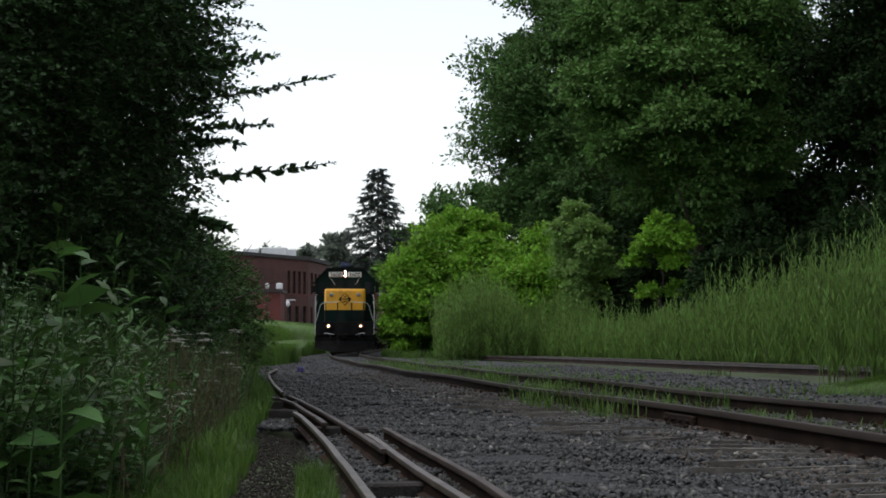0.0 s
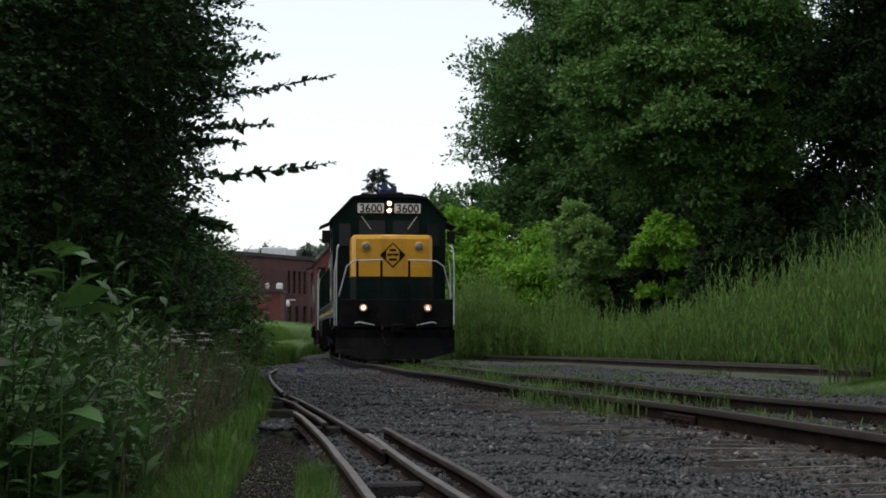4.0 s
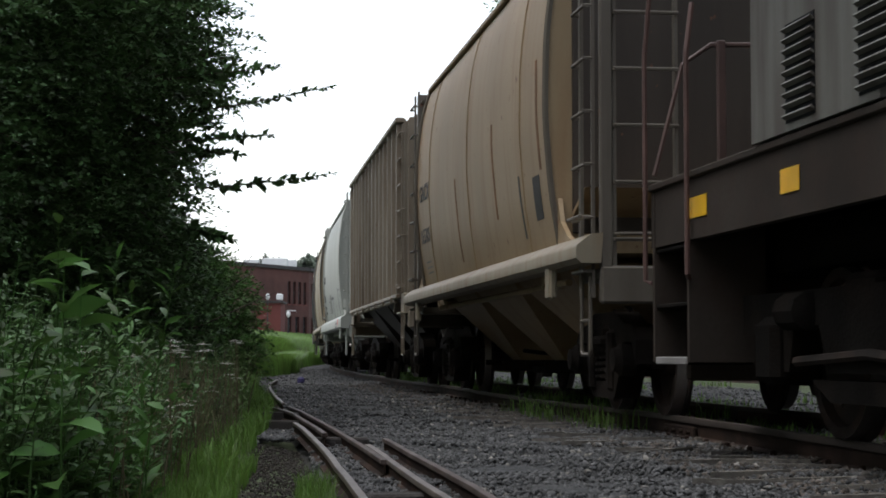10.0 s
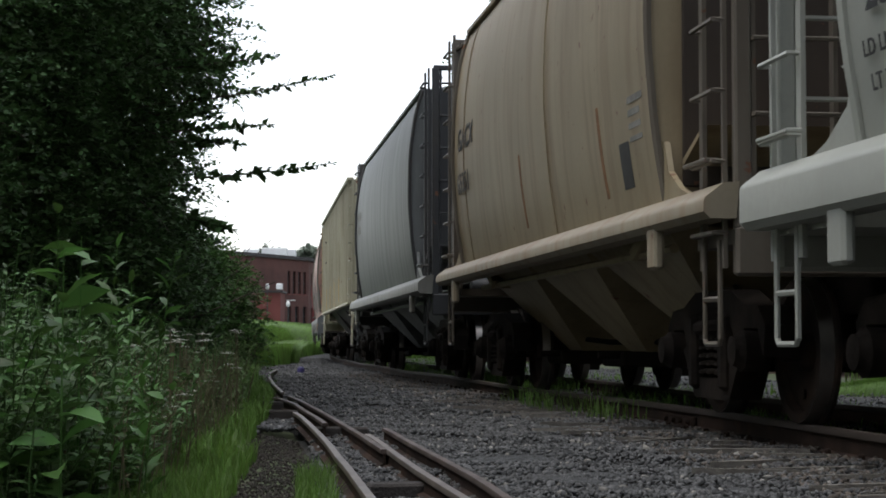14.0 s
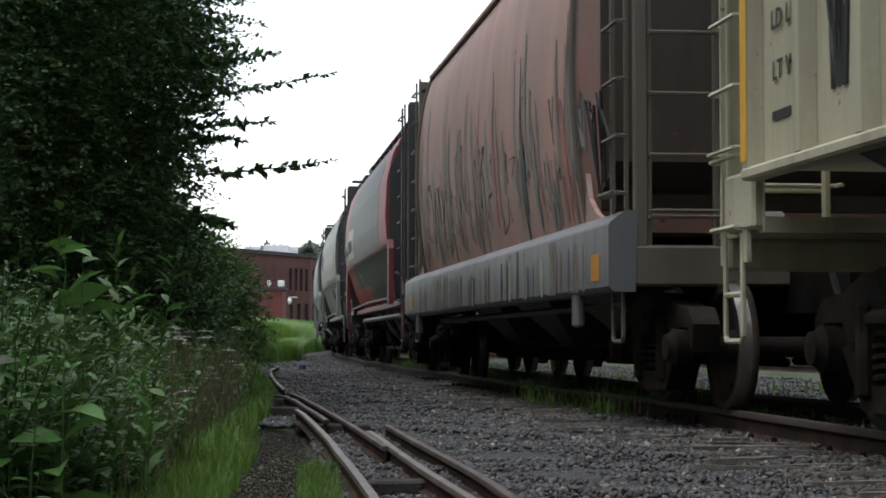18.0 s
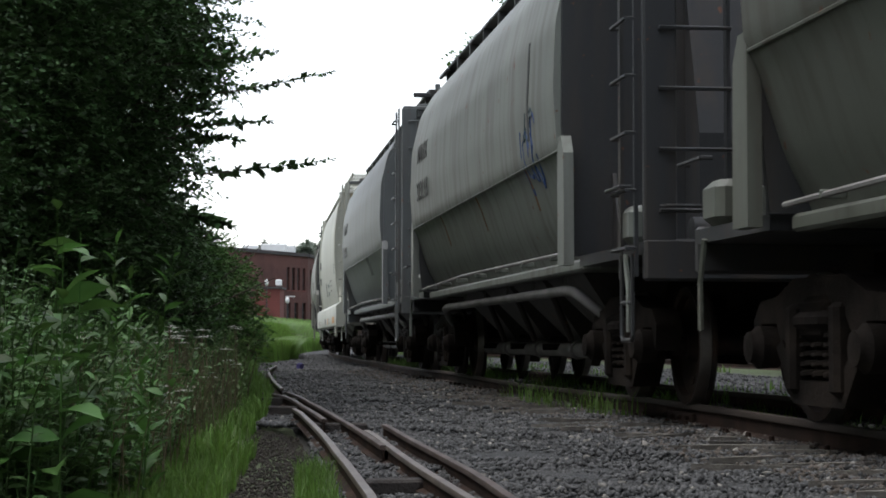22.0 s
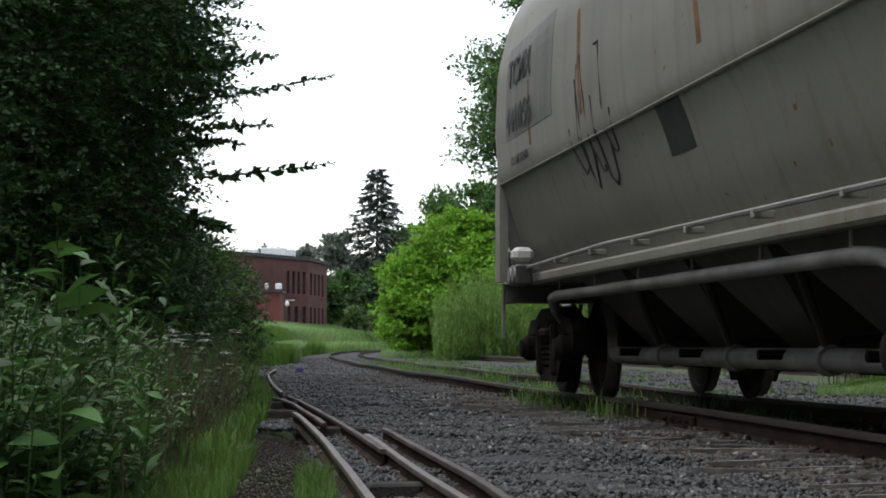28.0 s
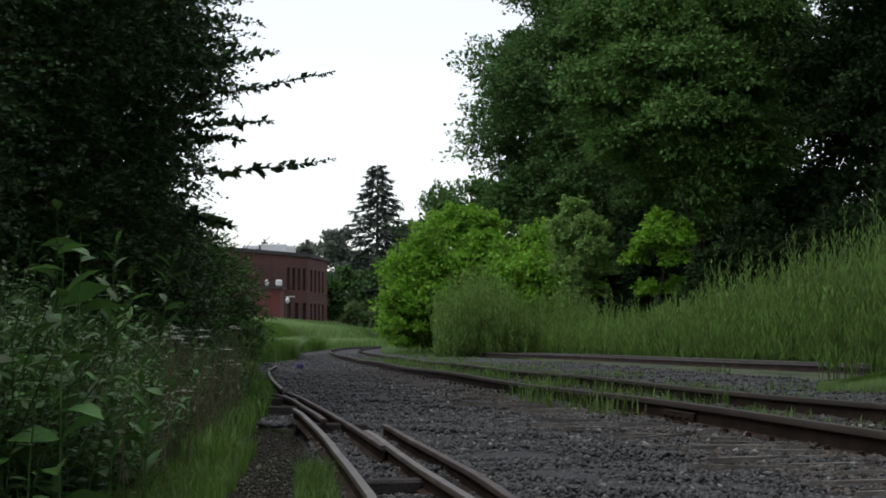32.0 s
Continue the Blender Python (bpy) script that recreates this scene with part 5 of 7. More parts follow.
def road_switcher(name, label, number, scheme):
    """A four-axle diesel with a low nose, cab and long hood; its nose points along +x. near: the side that the camera passes."""
    low, top, sill, cab_low, cab_top, roof_m, rail_m, near, lead, tail = (scheme[k] for k in ("low", "top", "sill", "cab_low", "cab_top", "roof", "rail", "near", "lead", "tail"))
    loco = thing(name, label, "locomotive")
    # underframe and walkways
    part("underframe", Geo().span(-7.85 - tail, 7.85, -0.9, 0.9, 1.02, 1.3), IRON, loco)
    part("walkway", Geo().block((-tail / 2, 0, 1.625), (15.9 + tail, 3.04, 0.05), 0.01), sill, loco)
    for y in (-1.46, 1.46):
        g = Geo().prism([(-7.95 - tail, 1.6), (7.95, 1.6), (7.95, 1.22), (3.3, 1.22), (3.05, 0.98), (2.7, 0.98), (2.4, 1.26), (-7.95 - tail, 1.26)], y - 0.035, y + 0.035, "y")
        part("side_sill", g, sill, loco)
    for x, w in scheme["patches"]:
        on_side(loco, "reflector", x, x + w, 1.35, 1.48, REFLECT, flat(1.497), near, n=1)
    # trucks
    for x in (-4.85 - tail, 4.85):
        t = part("truck", Geo().block((0, 0, 0.78), (0.5, 2.4, 0.3), 0.04), IRON, loco, at=pose(x, 0, 0))
        for y in (-1.12, 1.12):
            g = Geo().prism([(-1.95, 0.62), (-1.65, 0.62), (-1.55, 0.40), (-1.1, 0.40), (-1.0, 0.66), (-0.6, 0.66), (-0.45, 0.40), (0.45, 0.40), (0.6, 0.66), (1.0, 0.66), (1.1, 0.40),
                             (1.55, 0.40), (1.65, 0.62), (1.95, 0.62), (1.95, 0.86), (-1.95, 0.86)], y - 0.09, y + 0.09, "y")
            part("side_frame", g, IRON, t)
            part("leaf_spring", Geo().prism([(-0.75, 0.36), (0.75, 0.36), (0.45, 0.24), (-0.45, 0.24)], y - 0.08, y + 0.08, "y"), IRON, t)
            for ax in (-1.37, 1.37):
                part("journal_box", Geo().block((ax, y, 0.52), (0.36, 0.32, 0.4), 0.05), IRON, t)
                part("brake_cylinder", Geo().lathe([(0.05, -0.2), (0.11, -0.18), (0.11, 0.15), (0.03, 0.22)], (ax * 0.62, y * 1.1, 0.74), "x", 10), IRON, t)
            part("brake_rod", Geo().tube([(-0.9, y * 1.1, 0.46), (-0.2, y * 1.1, 0.5), (0.9, y * 1.1, 0.46)], 0.03), WHEEL, t)
        # Plain unseen motor blocks, added to stop light showing through under the truck.
        for ax in (-0.72, 0.72):
            part("traction_motor", Geo().block((ax, 0, 0.56), (0.8, 1.2, 0.62), 0.08), IRON, t)
        for ax in (-1.37, 1.37):
            WHEEL_SETS.append((wheel_set(t, ax, 0.508), number, 0.508))
    # fuel tank and air tanks
    part("fuel_tank", Geo().prism([(-1.05, 0.34), (1.05, 0.34), (1.38, 0.55), (1.42, 0.8), (1.3, 1.08), (-1.3, 1.08), (-1.42, 0.8), (-1.38, 0.55)], -2.1, 1.9), scheme["tank"], loco, smooth=30)
    for y in (-1.2, 1.2):
        part("air_tank", Geo().lathe([(0.05, -2.35), (0.2, -2.3), (0.2, -0.2), (0.05, -0.15)], (0, y, 1.2 - 0.14), "x", 14), scheme["tank"], loco, smooth=40)
        part("battery_box", Geo().block((-1.0, y * 1.26, 0.96), (2.0, 0.26, 0.44), 0.02).span(-1.02, -0.98, y * 1.385, y * 1.40, 0.76, 1.16), scheme["tank"], loco)
        part("tank_end", Geo().lathe([(0.16, -0.02), (0.16, 0.02), (0.09, 0.03)], (1.93, y * 1.12, 0.78), "x", 14), scheme["tank"], loco)
    # nose
    nose = [(5.6, -1.07), (6.75, -1.07), (6.95, -0.97), (7.08, 0.0), (6.95, 0.97), (6.75, 1.07), (5.6, 1.07)]
    ring = lambda z, k: [(5.6 + (x - 5.6) * k, y * (0.5 + k / 2), z) for x, y in nose]
    part("nose_base", Geo().loft([ring(1.65, 1), ring(2.27, 1)]), scheme["nose_low"], loco)
    part("nose", Geo().loft([ring(2.271, 1), ring(3.26, 1), ring(3.34, 0.97), ring(3.38, 0.88)]), scheme["nose"], loco, smooth=25)
    # cab
    cs = scheme["cab_split"]
    shell = [(-1.53, 1.66), (1.53, 1.66), (1.53, cs), (-1.53, cs)]
    part("cab_lower", Geo().prism(shell, 3.7, 5.6), cab_low, loco)
    part("cab_upper", Geo().prism([(-1.53, cs + 0.001), (1.53, cs + 0.001), (1.53, 3.92), (1.30, 4.12), (0.98, 4.47), (-0.98, 4.47), (-1.30, 4.12), (-1.53, 3.92)], 3.7, 5.6), cab_top, loco)
    part("cab_roof", Geo().prism([(-1.60, 3.86), (-1.33, 4.14), (-1.0, 4.49), (-0.6, 4.56), (0.6, 4.56), (1.0, 4.49), (1.33, 4.14), (1.60, 3.86), (1.58, 3.84), (1.31, 4.11), (0.985, 4.45),
                                  (0.0, 4.475), (-0.985, 4.45), (-1.31, 4.11), (-1.58, 3.84)], 3.55, 5.72), roof_m, loco)
    for y in (-1, 1):
        w = part("windshield", Geo().block((5.607, y * 0.46, 3.62), (0.03, 0.72, 0.46), 0.01), WINDOW, loco)
        part("wiper", Geo().tube([(5.66, y * 0.75, 3.95), (5.66, y * 0.5, 3.6)], 0.012), SILVER, w)
        part("cab_front_window", Geo().block((5.607, y * 1.2, 3.45), (0.03, 0.34, 0.62), 0.01), WINDOW, loco)
        part("cab_rear_window", Geo().block((3.692, y * 1.2, 3.45), (0.03, 0.34, 0.62), 0.01), WINDOW, loco)
        for k, x in enumerate((4.28, 5.02)):
            p = part("side_window", Geo().block((x, y * 1.532, 3.4), (0.64, 0.03, 0.72), 0.01), WINDOW, loco)
            part("window_frame", Geo().span(x - 0.36, x + 0.36, y * 1.535, y * 1.56, 3.0, 3.04).span(x - 0.36, x + 0.36, y * 1.535, y * 1.56, 3.76, 3.8)
                 .span(x - 0.36, x - 0.32, y * 1.535, y * 1.56, 3.04, 3.76).span(x + 0.32, x + 0.36, y * 1.535, y * 1.56, 3.04, 3.76), roof_m, p)
        part("sunshade", Geo().prism([(y * 1.54, 3.84), (y * 1.86, 3.70), (y * 1.86, 3.67), (y * 1.54, 3.80)], 3.9, 5.4), roof_m, loco)
        if lead:
            part("mirror", Geo().block((5.5, y * 1.7, 3.4), (0.05, 0.22, 0.34), 0.01), PILOT_BLACK, loco)
    # number boards, headlamp
    for y in (-1, 1):
        b = part("number_board", Geo().block((5.63, y * 0.5, 4.17), (0.05, 0.72, 0.27), 0.04), BOARD if lead else roof_m, loco, "white lit number board")
        if lead:
            cu = bpy.data.curves.new("lettering", "FONT")
            cu.body, cu.size, cu.extrude, cu.align_x, cu.offset = "3600", 0.31, 0.002, "CENTER", 0.006
            tmp = bpy.data.objects.new("lettering", cu)
            me = bpy.data.meshes.new_from_object(tmp)
            bpy.data.objects.remove(tmp)
            me.materials.append(BLACK)
            part("lettering", me, BLACK, b, "black road number").matrix_basis = pose(5.658, y * 0.5, 4.06, 90, 0, 90)
    h = part("headlamp", Geo().block((5.63, 0, 4.2), (0.08, 0.2, 0.44), 0.03), PILOT_BLACK, loco)
    for z in (4.30, 4.10):
        part("lens", Geo().lathe([(0.078, 5.672), (0.07, 5.682), (0.04, 5.685)], (0, 0, z), "x", 14), DITCH if lead else LENS, h)
        if lead:
            part("bulb", Geo().lathe([(0.042, 5.686), (0.036, 5.70), (0.01, 5.705)], (0, 0, z), "x", 12), LAMP, h, "white-hot lamp bulb")
    # long hood
    part("hood_lower", Geo().span(scheme["hood_end"], 3.69, -0.92, 0.92, 1.66, scheme["split"]), low, loco)
    part("hood_upper", Geo().span(scheme["hood_end"], 3.69, -0.92, 0.92, scheme["split"] + 0.001, scheme["crown"]), top, loco)
    part("hood_roof", Geo().prism([(-0.92, scheme["crown"] + 0.001), (0.92, scheme["crown"] + 0.001), (0.90, 4.05), (0.72, 4.22), (-0.72, 4.22), (-0.90, 4.05)], scheme["hood_end"], 3.69), roof_m, loco)
    for y in (-1, 1):
        for k in range(14):
            x = -6.9 + k * 0.76
            if x > 3.3:
                break
            for mat, z0, z1 in ((low, 1.72, scheme["split"] - 0.01), (top, scheme["split"] + 0.01, scheme["crown"] - 0.05)):
                d = part("hood_door", Geo().block((x, y * 0.926, (z0 + z1) / 2), (0.70, 0.02, z1 - z0), 0.006), mat, loco)
                for hz in (0.18, 0.82):
                    part("hinge", Geo().block((x - 0.33, y * 0.945, z0 + (z1 - z0) * hz), (0.035, 0.03, 0.09), 0.006), mat if lead else IRON, d)
                part("latch", Geo().block((x + 0.29, y * 0.95, (z0 + z1) / 2), (0.03, 0.03, 0.12), 0.006), IRON, d)
    for x0, x1, z0, z1 in scheme["grilles"]:
        for y in (-1, 1):
            gr = part("grille", Geo().span(x0, x1, y * 0.938, y * 0.942, z0, z1), BLACK, loco)
            n = max(4, int((z1 - z0) / 0.07))
            g = Geo()
            for k in range(n):
                z = z0 + (z1 - z0) * (k + 0.5) / n
                g.box(((x0 + x1) / 2, y * 0.955, z), (x1 - x0, 0.03, 0.012), Euler((y * 0.6, 0, 0)).to_matrix())
            part("slats", g, IRON if lead else scheme["slat"], gr)
    # radiator section, fans, stacks, horn
    if lead:
        part("radiator_housing", Geo().prism([(-1.12, 3.5), (-1.12, 4.15), (-0.95, 4.4), (0.95, 4.4), (1.12, 4.15), (1.12, 3.5), (0.925, 3.4), (-0.925, 3.4)], -7.0, -3.0), roof_m, loco)
    for x in (-6.2, -4.9, -3.7) if lead else (-6.4, -4.0, 0.6):
        part("roof_fan", Geo().lathe([(0.56, 4.2), (0.58, 4.5), (0.5, 4.53), (0.1, 4.5)] if lead else [(0.45, 4.2), (0.46, 4.36), (0.1, 4.36)], (x, 0, 0), "z", 20), roof_m, loco)
    part("exhaust_stack", Geo().block((0.4, 0, 4.32), (0.9, 0.3, 0.25), 0.04), roof_m, loco)
    if lead:
        hb = part("air_horn", Geo().lathe([(0.03, 5.0), (0.05, 5.3), (0.1, 5.42)], (0, -0.12, 4.78), "x", 10).lathe([(0.03, 5.05), (0.045, 5.3), (0.085, 5.4)], (0, 0.14, 4.74), "x", 10)
                  .block((5.1, 0, 4.66), (0.12, 0.5, 0.16), 0.03), material("blue_grey_horn", (0.03, 0.04, 0.11), 0.5), loco, "blue-grey air horn and beacon")
        part("antenna", Geo().block((4.6, 0.25, 4.62), (0.5, 0.4, 0.12), 0.03), roof_m, loco)
    # handrails along the walkways
    for y in (-1.46, 1.46):
        xs = [-7.5 - tail + k * 1.22 for k in range(10)]
        rl = part("side_handrail", Geo().tube([(-7.75 - tail, y, 2.72), (3.4, y, 2.72), (3.62, y, 2.95), (3.66, y, 3.2)], 0.019), rail_m, loco)
        for x in xs:
            part("stanchion", Geo().tube([(x, y, 1.62), (x, y, 2.74)], 0.022), rail_m, rl)
            part("stanchion_foot", Geo().block((x, y * 1.03, 1.52), (0.09, 0.03, 0.2), 0.008), rail_m, rl)
    # ends: plates, steps, rails, pilot
    end_rail = SILVER if lead else material("brown_rail", (0.10, 0.05, 0.04), 0.6, vary=0.3, size=0.3)
    for way in (1, -1):
        X = lambda v: way * v if way > 0 else -v - tail
        part("end_plate", Geo().block((X(7.93), 0, 1.28), (0.06, 2.9, 0.74), 0.02), scheme["end"], loco)
        coupler(loco, X(8.55), way)
        for y in (-1, 1):
            sw = part("step_well", Geo().span(X(7.05), X(7.85), y * 1.0, y * 1.03, 0.45, 1.6), scheme["end"], loco)
            for px in (7.0, 7.85):
                part("side_panel", Geo().span(X(px), X(px + 0.05), y * 1.0, y * 1.5, 0.45, 1.6), scheme["end"], sw)
            for k, z in enumerate((0.45, 0.82, 1.19)):
                st = part("tread", Geo().block((X(7.45), y * 1.28, z), (0.8, 0.42, 0.03), 0.008), IRON, sw)
            part("tread_edge", Geo().block((X(7.45), y * 1.495, 0.46), (0.74, 0.02, 0.05), 0.006), ROD_STEEL, sw, "worn bright step edge")
            # curved corner rails
            part("corner_handrail", tubes([[(X(7.9), y * 1.5, 0.98), (X(8.02), y * 1.52, 1.0), (X(8.02), y * 1.52, 2.55), (X(7.95), y * 1.5, 2.95), (X(7.8), y * 1.46, 3.05), (X(7.55), y * 1.45, 3.05)],
                                           [(X(7.0), y * 1.5, 0.98), (X(6.93), y * 1.53, 1.0), (X(6.93), y * 1.53, 2.4), (X(6.96), y * 1.48, 2.72)]], 0.018), end_rail, loco)
            part("end_handrail", tubes([[(X(8.0), y * 1.46, 1.72), (X(8.02), y * 1.25, 2.5), (X(8.02), y * 1.05, 2.64), (X(8.02), y * 0.33, 2.66)]], 0.018), end_rail if lead else rail_m, loco)
            for yy in (0.36, 0.98):
                part("end_post", Geo().block((X(8.0), y * yy, 2.15), (0.05, 0.06, 1.04), 0.008), PILOT_BLACK if lead else rail_m, loco)
            part("cut_lever", tubes([[(X(8.12), y * 1.05, 1.02), (X(8.14), y * 0.95, 1.06), (X(8.14), y * 0.55, 0.98)]], 0.018), end_rail, loco)
            if lead and way > 0:
                d = part("ditch_light", Geo().lathe([(0.13, 7.95), (0.14, 8.05), (0.135, 8.12), (0.08, 8.125)], (0, y * 0.83, 1.42), "x", 18), PILOT_BLACK, loco, smooth=40)
                part("lens", Geo().lathe([(0.095, 8.126), (0.085, 8.136), (0.03, 8.138)], (0, y * 0.83, 1.42), "x", 16), DITCH, d, "glowing lamp lens")
                part("bulb", Geo().lathe([(0.028, 8.139), (0.022, 8.15), (0.008, 8.155)], (0, y * 0.83, 1.42), "x", 12), LAMP, d, "white-hot lamp bulb")
        # snow plough
        if lead and way > 0:
            rows = []
            for z, f in ((0.10, 0.0), (0.35, -0.05), (0.65, -0.10), (0.86, -0.02)):
                rows.append([(8.08 + f, -1.54, z + (0.18 if z < 0.2 else 0)), (8.42 + f, -0.8, z), (8.62 + f, 0, z), (8.42 + f, 0.8, z), (8.08 + f, 1.54, z + (0.18 if z < 0.2 else 0)),
                             (7.98 + f, 1.5, z + (0.18 if z < 0.2 else 0)), (7.98, 0, z), (7.98 + f, -1.5, z + (0.18 if z < 0.2 else 0))])
            part("snow_plough", Geo().loft(rows), PILOT_BLACK, loco, "scuffed black steel plough")
        else:
            part("pilot", Geo().block((X(7.97), 0, 0.62), (0.06, 2.5, 0.6), 0.02), scheme["end"], loco)
    return loco


BA_GREY = material("faded_grey_paint", (0.155, 0.156, 0.135), 0.6, vary=0.22, size=1.2, stain=(0.055, 0.041, 0.032), amount=0.72, stain_size=0.3, stain_stretch=(0.6, 1, 5))
BA_RED = material("faded_red_paint", (0.21, 0.045, 0.035), 0.6, vary=0.22, size=1.2, stain=(0.09, 0.05, 0.04), amount=0.35, stain_size=0.3, stain_stretch=(0.6, 1, 5))
BA_DARK = material("sooty_roof_paint", (0.035, 0.033, 0.03), 0.7, vary=0.3, size=0.8)
BA_WHITE = material("grey_white_stripe", (0.42, 0.40, 0.36), 0.6, vary=0.2, size=0.3)
BA_SILL = material("brown_grey_sill", (0.044, 0.036, 0.030), 0.8, spec=0.08, vary=0.3, size=0.6, stain=(0.04, 0.028, 0.022), amount=0.45, stain_size=0.3)
BA_RAIL = material("brown_handrail", (0.075, 0.04, 0.032), 0.6, vary=0.3, size=0.4)

engine = road_switcher("diesel_locomotive", "dark green and yellow diesel locomotive with lit headlamps", 0,
                       dict(low=GREEN, top=YELLOW, sill=GREEN, cab_low=GREEN, cab_top=GREEN, roof=BLACK, rail=GREEN, near=-1, lead=True, tail=0.34, nose=YELLOW, nose_low=GREEN, tank=PILOT_BLACK,
                            end=PILOT_BLACK, hood_end=-7.85, cab_split=2.55, patches=[(-7.84 + k * 1.22 + 0.44, 0.34) for k in range(12)], split=2.5, crown=3.62, slat=IRON, grilles=[(-6.9, -3.1, 3.62, 4.05), (2.5, 3.5, 3.05, 3.5)]))
# diamond emblem: a plain dark lozenge, on the nose and on the cab side
on_side(engine, "paint_break", 3.15, 3.69, 2.5, 3.16, GREEN, flat(0.940), lean=0.3, n=1)
for d, s, m, n in ((0.0, 0.34, PILOT_BLACK, "emblem"), (0.004, 0.29, YELLOW, "emblem_field")):
    part(n, Geo().add([(7.092 + d, 0, 2.83 + s), (7.046 + d, -s, 2.83), (7.092 + d, 0, 2.83 - s), (7.046 + d, s, 2.83)], [(0, 1, 2), (0, 2, 3)]), m, engine, "dark-edged diamond emblem" if d == 0 else "")
part("emblem_bar", Geo().block((7.09, 0, 2.96), (0.026, 0.16, 0.06), 0.004).block((7.082, 0, 2.84), (0.026, 0.30, 0.06), 0.004).block((7.09, 0, 2.71), (0.026, 0.20, 0.06), 0.004), PILOT_BLACK, engine)
for z in (2.52,):
    grab(engine, YELLOW, [(7.06, 0.35, z), (7.14, 0.37, z), (7.14, 0.75, z), (7.04, 0.77, z)])
for y in (-0.62, -0.45, 0.45, 0.62):
    part("control_hose", Geo().tube([(8.0, y, 1.28), (8.12, y, 1.18), (8.14, y * 0.98, 0.98), (8.08, y * 0.9, 0.88)], 0.022), IRON, engine)
part("emblem", Geo().add([(4.5, -1.537, 2.86), (4.27, -1.537, 2.53), (4.5, -1.537, 2.20), (4.73, -1.537, 2.53)], [(3, 2, 1, 0)]), REFLECT, engine, "yellow diamond emblem")
part("emblem_bar", Geo().add([(4.5, -1.541, 2.79), (4.32, -1.541, 2.53), (4.5, -1.541, 2.27), (4.68, -1.541, 2.53)], [(3, 2, 1, 0)]), GREEN, engine)
part("emblem_bar", Geo().span(4.38, 4.62, -1.547, -1.542, 2.5, 2.56), REFLECT, engine)
lettering(engine, "3600", 4.08, 1.83, 0.30, REFLECT, flat(1.532), label="yellow road number")
small_print(engine, 4.25, 1.73, 0.4, 0.06, 1, REFLECT, flat(1.532))
for k in range(6):
    on_side(engine, "louvre", 5.0, 5.3, 2.15 + k * 0.06, 2.18 + k * 0.06, IRON, flat(1.535), n=1)
for y in (-1, 1):
    pl = part("class_lamp", Geo().lathe([(0.13, 6.9), (0.135, 7.02), (0.11, 7.03)], (0, y * 0.70, 3.06), "x", 18), YELLOW, engine)
    part("lens", Geo().lathe([(0.108, 7.031), (0.09, 7.05), (0.02, 7.06)], (0, y * 0.70, 3.06), "x", 16), LENS, pl)
# row of green lettering along the hood, as bars
for k in range(10):
    on_side(engine, "hood_lettering", -3.2 + k * 0.5, -2.88 + k * 0.5, 3.12, 3.42, GREEN, flat(0.938), n=1)

helper = road_switcher("diesel_locomotive", "weathered grey and red diesel locomotive, running long hood first", 1,
                       dict(low=BA_GREY, top=BA_RED, sill=BA_SILL, cab_low=BA_GREY, cab_top=BA_RED, roof=BA_DARK, rail=BA_RAIL, near=1, lead=False, tail=0.0, nose=BA_GREY, nose_low=BA_GREY, tank=IRON,
                            end=BA_SILL, hood_end=-7.3, cab_split=2.95, patches=[(-6.4, 0.75), (-2.2, 0.36), (1.6, 0.36), (4.9, 0.3), (6.6, 0.45)], split=2.98, crown=3.62, slat=BA_GREY, grilles=[(-6.1, -5.5, 2.2, 3.3), (-7.15, -6.65, 2.2, 3.3), (-1.7, -1.3, 2.2, 3.0), (3.0, 3.4, 2.0, 2.7)]))
on_side(helper, "white_stripe", -7.3, 3.6, 2.93, 3.02, BA_WHITE, flat(0.938), 1, n=1)
on_side(helper, "white_stripe", -7.3, 3.6, 3.60, 3.68, BA_WHITE, flat(0.92), 1, n=1)
for k in range(15):
    on_side(helper, "hood_lettering", -4.6 + k * 0.42, -4.34 + k * 0.42, 3.18, 3.18 + (0.36 if k % 6 == 0 else 0.24), BA_WHITE, flat(0.938), 1, n=1)
end_red = part("hood_end_panel", Geo().span(-7.325, -7.305, -0.91, 0.91, 2.15, 3.28), BA_RED, helper)
part("hood_end_top", Geo().span(-7.325, -7.305, -0.91, 0.91, 3.285, 4.1), BA_DARK, helper)
for z in (3.45, 3.75, 4.0):
    grab(helper, SILVER, [(-7.33, 0.25, z), (-7.42, 0.27, z), (-7.42, 0.7, z), (-7.33, 0.72, z)])
for s in (-1, 1):
    for z in (2.2, 2.6):
        part("chevron", Geo().add([(-7.33, 0, z), (-7.33, 0, z + 0.13), (-7.33, s * 0.9, z + 0.68), (-7.33, s * 0.9, z + 0.55)], [(0, 1, 2, 3) if s > 0 else (3, 2, 1, 0)]), BA_WHITE, helper)
for x0, x1 in ((4.55, 5.0), (3.5, 3.95)):
    lv = on_side(helper, "louvre_panel", x0, x1, 1.7, 2.22, BLACK, flat(1.531), 1, n=1)
    for k in range(9):
        part("louvre", Geo().box(((x0 + x1) / 2, 1.545, 1.73 + k * 0.057), (x1 - x0, 0.03, 0.012), Euler((0.6, 0, 0)).to_matrix()), BA_GREY, lv)
lettering(helper, "22", 5.1, 2.42, 0.60, BA_WHITE, flat(1.532), near=1, label="pale road number")
# ---- covered hopper cars ----
def curve_of(points):
    zs, ys = [p[0] for p in points], [p[1] for p in points]
    return lambda z: float(np.interp(z, zs, ys))


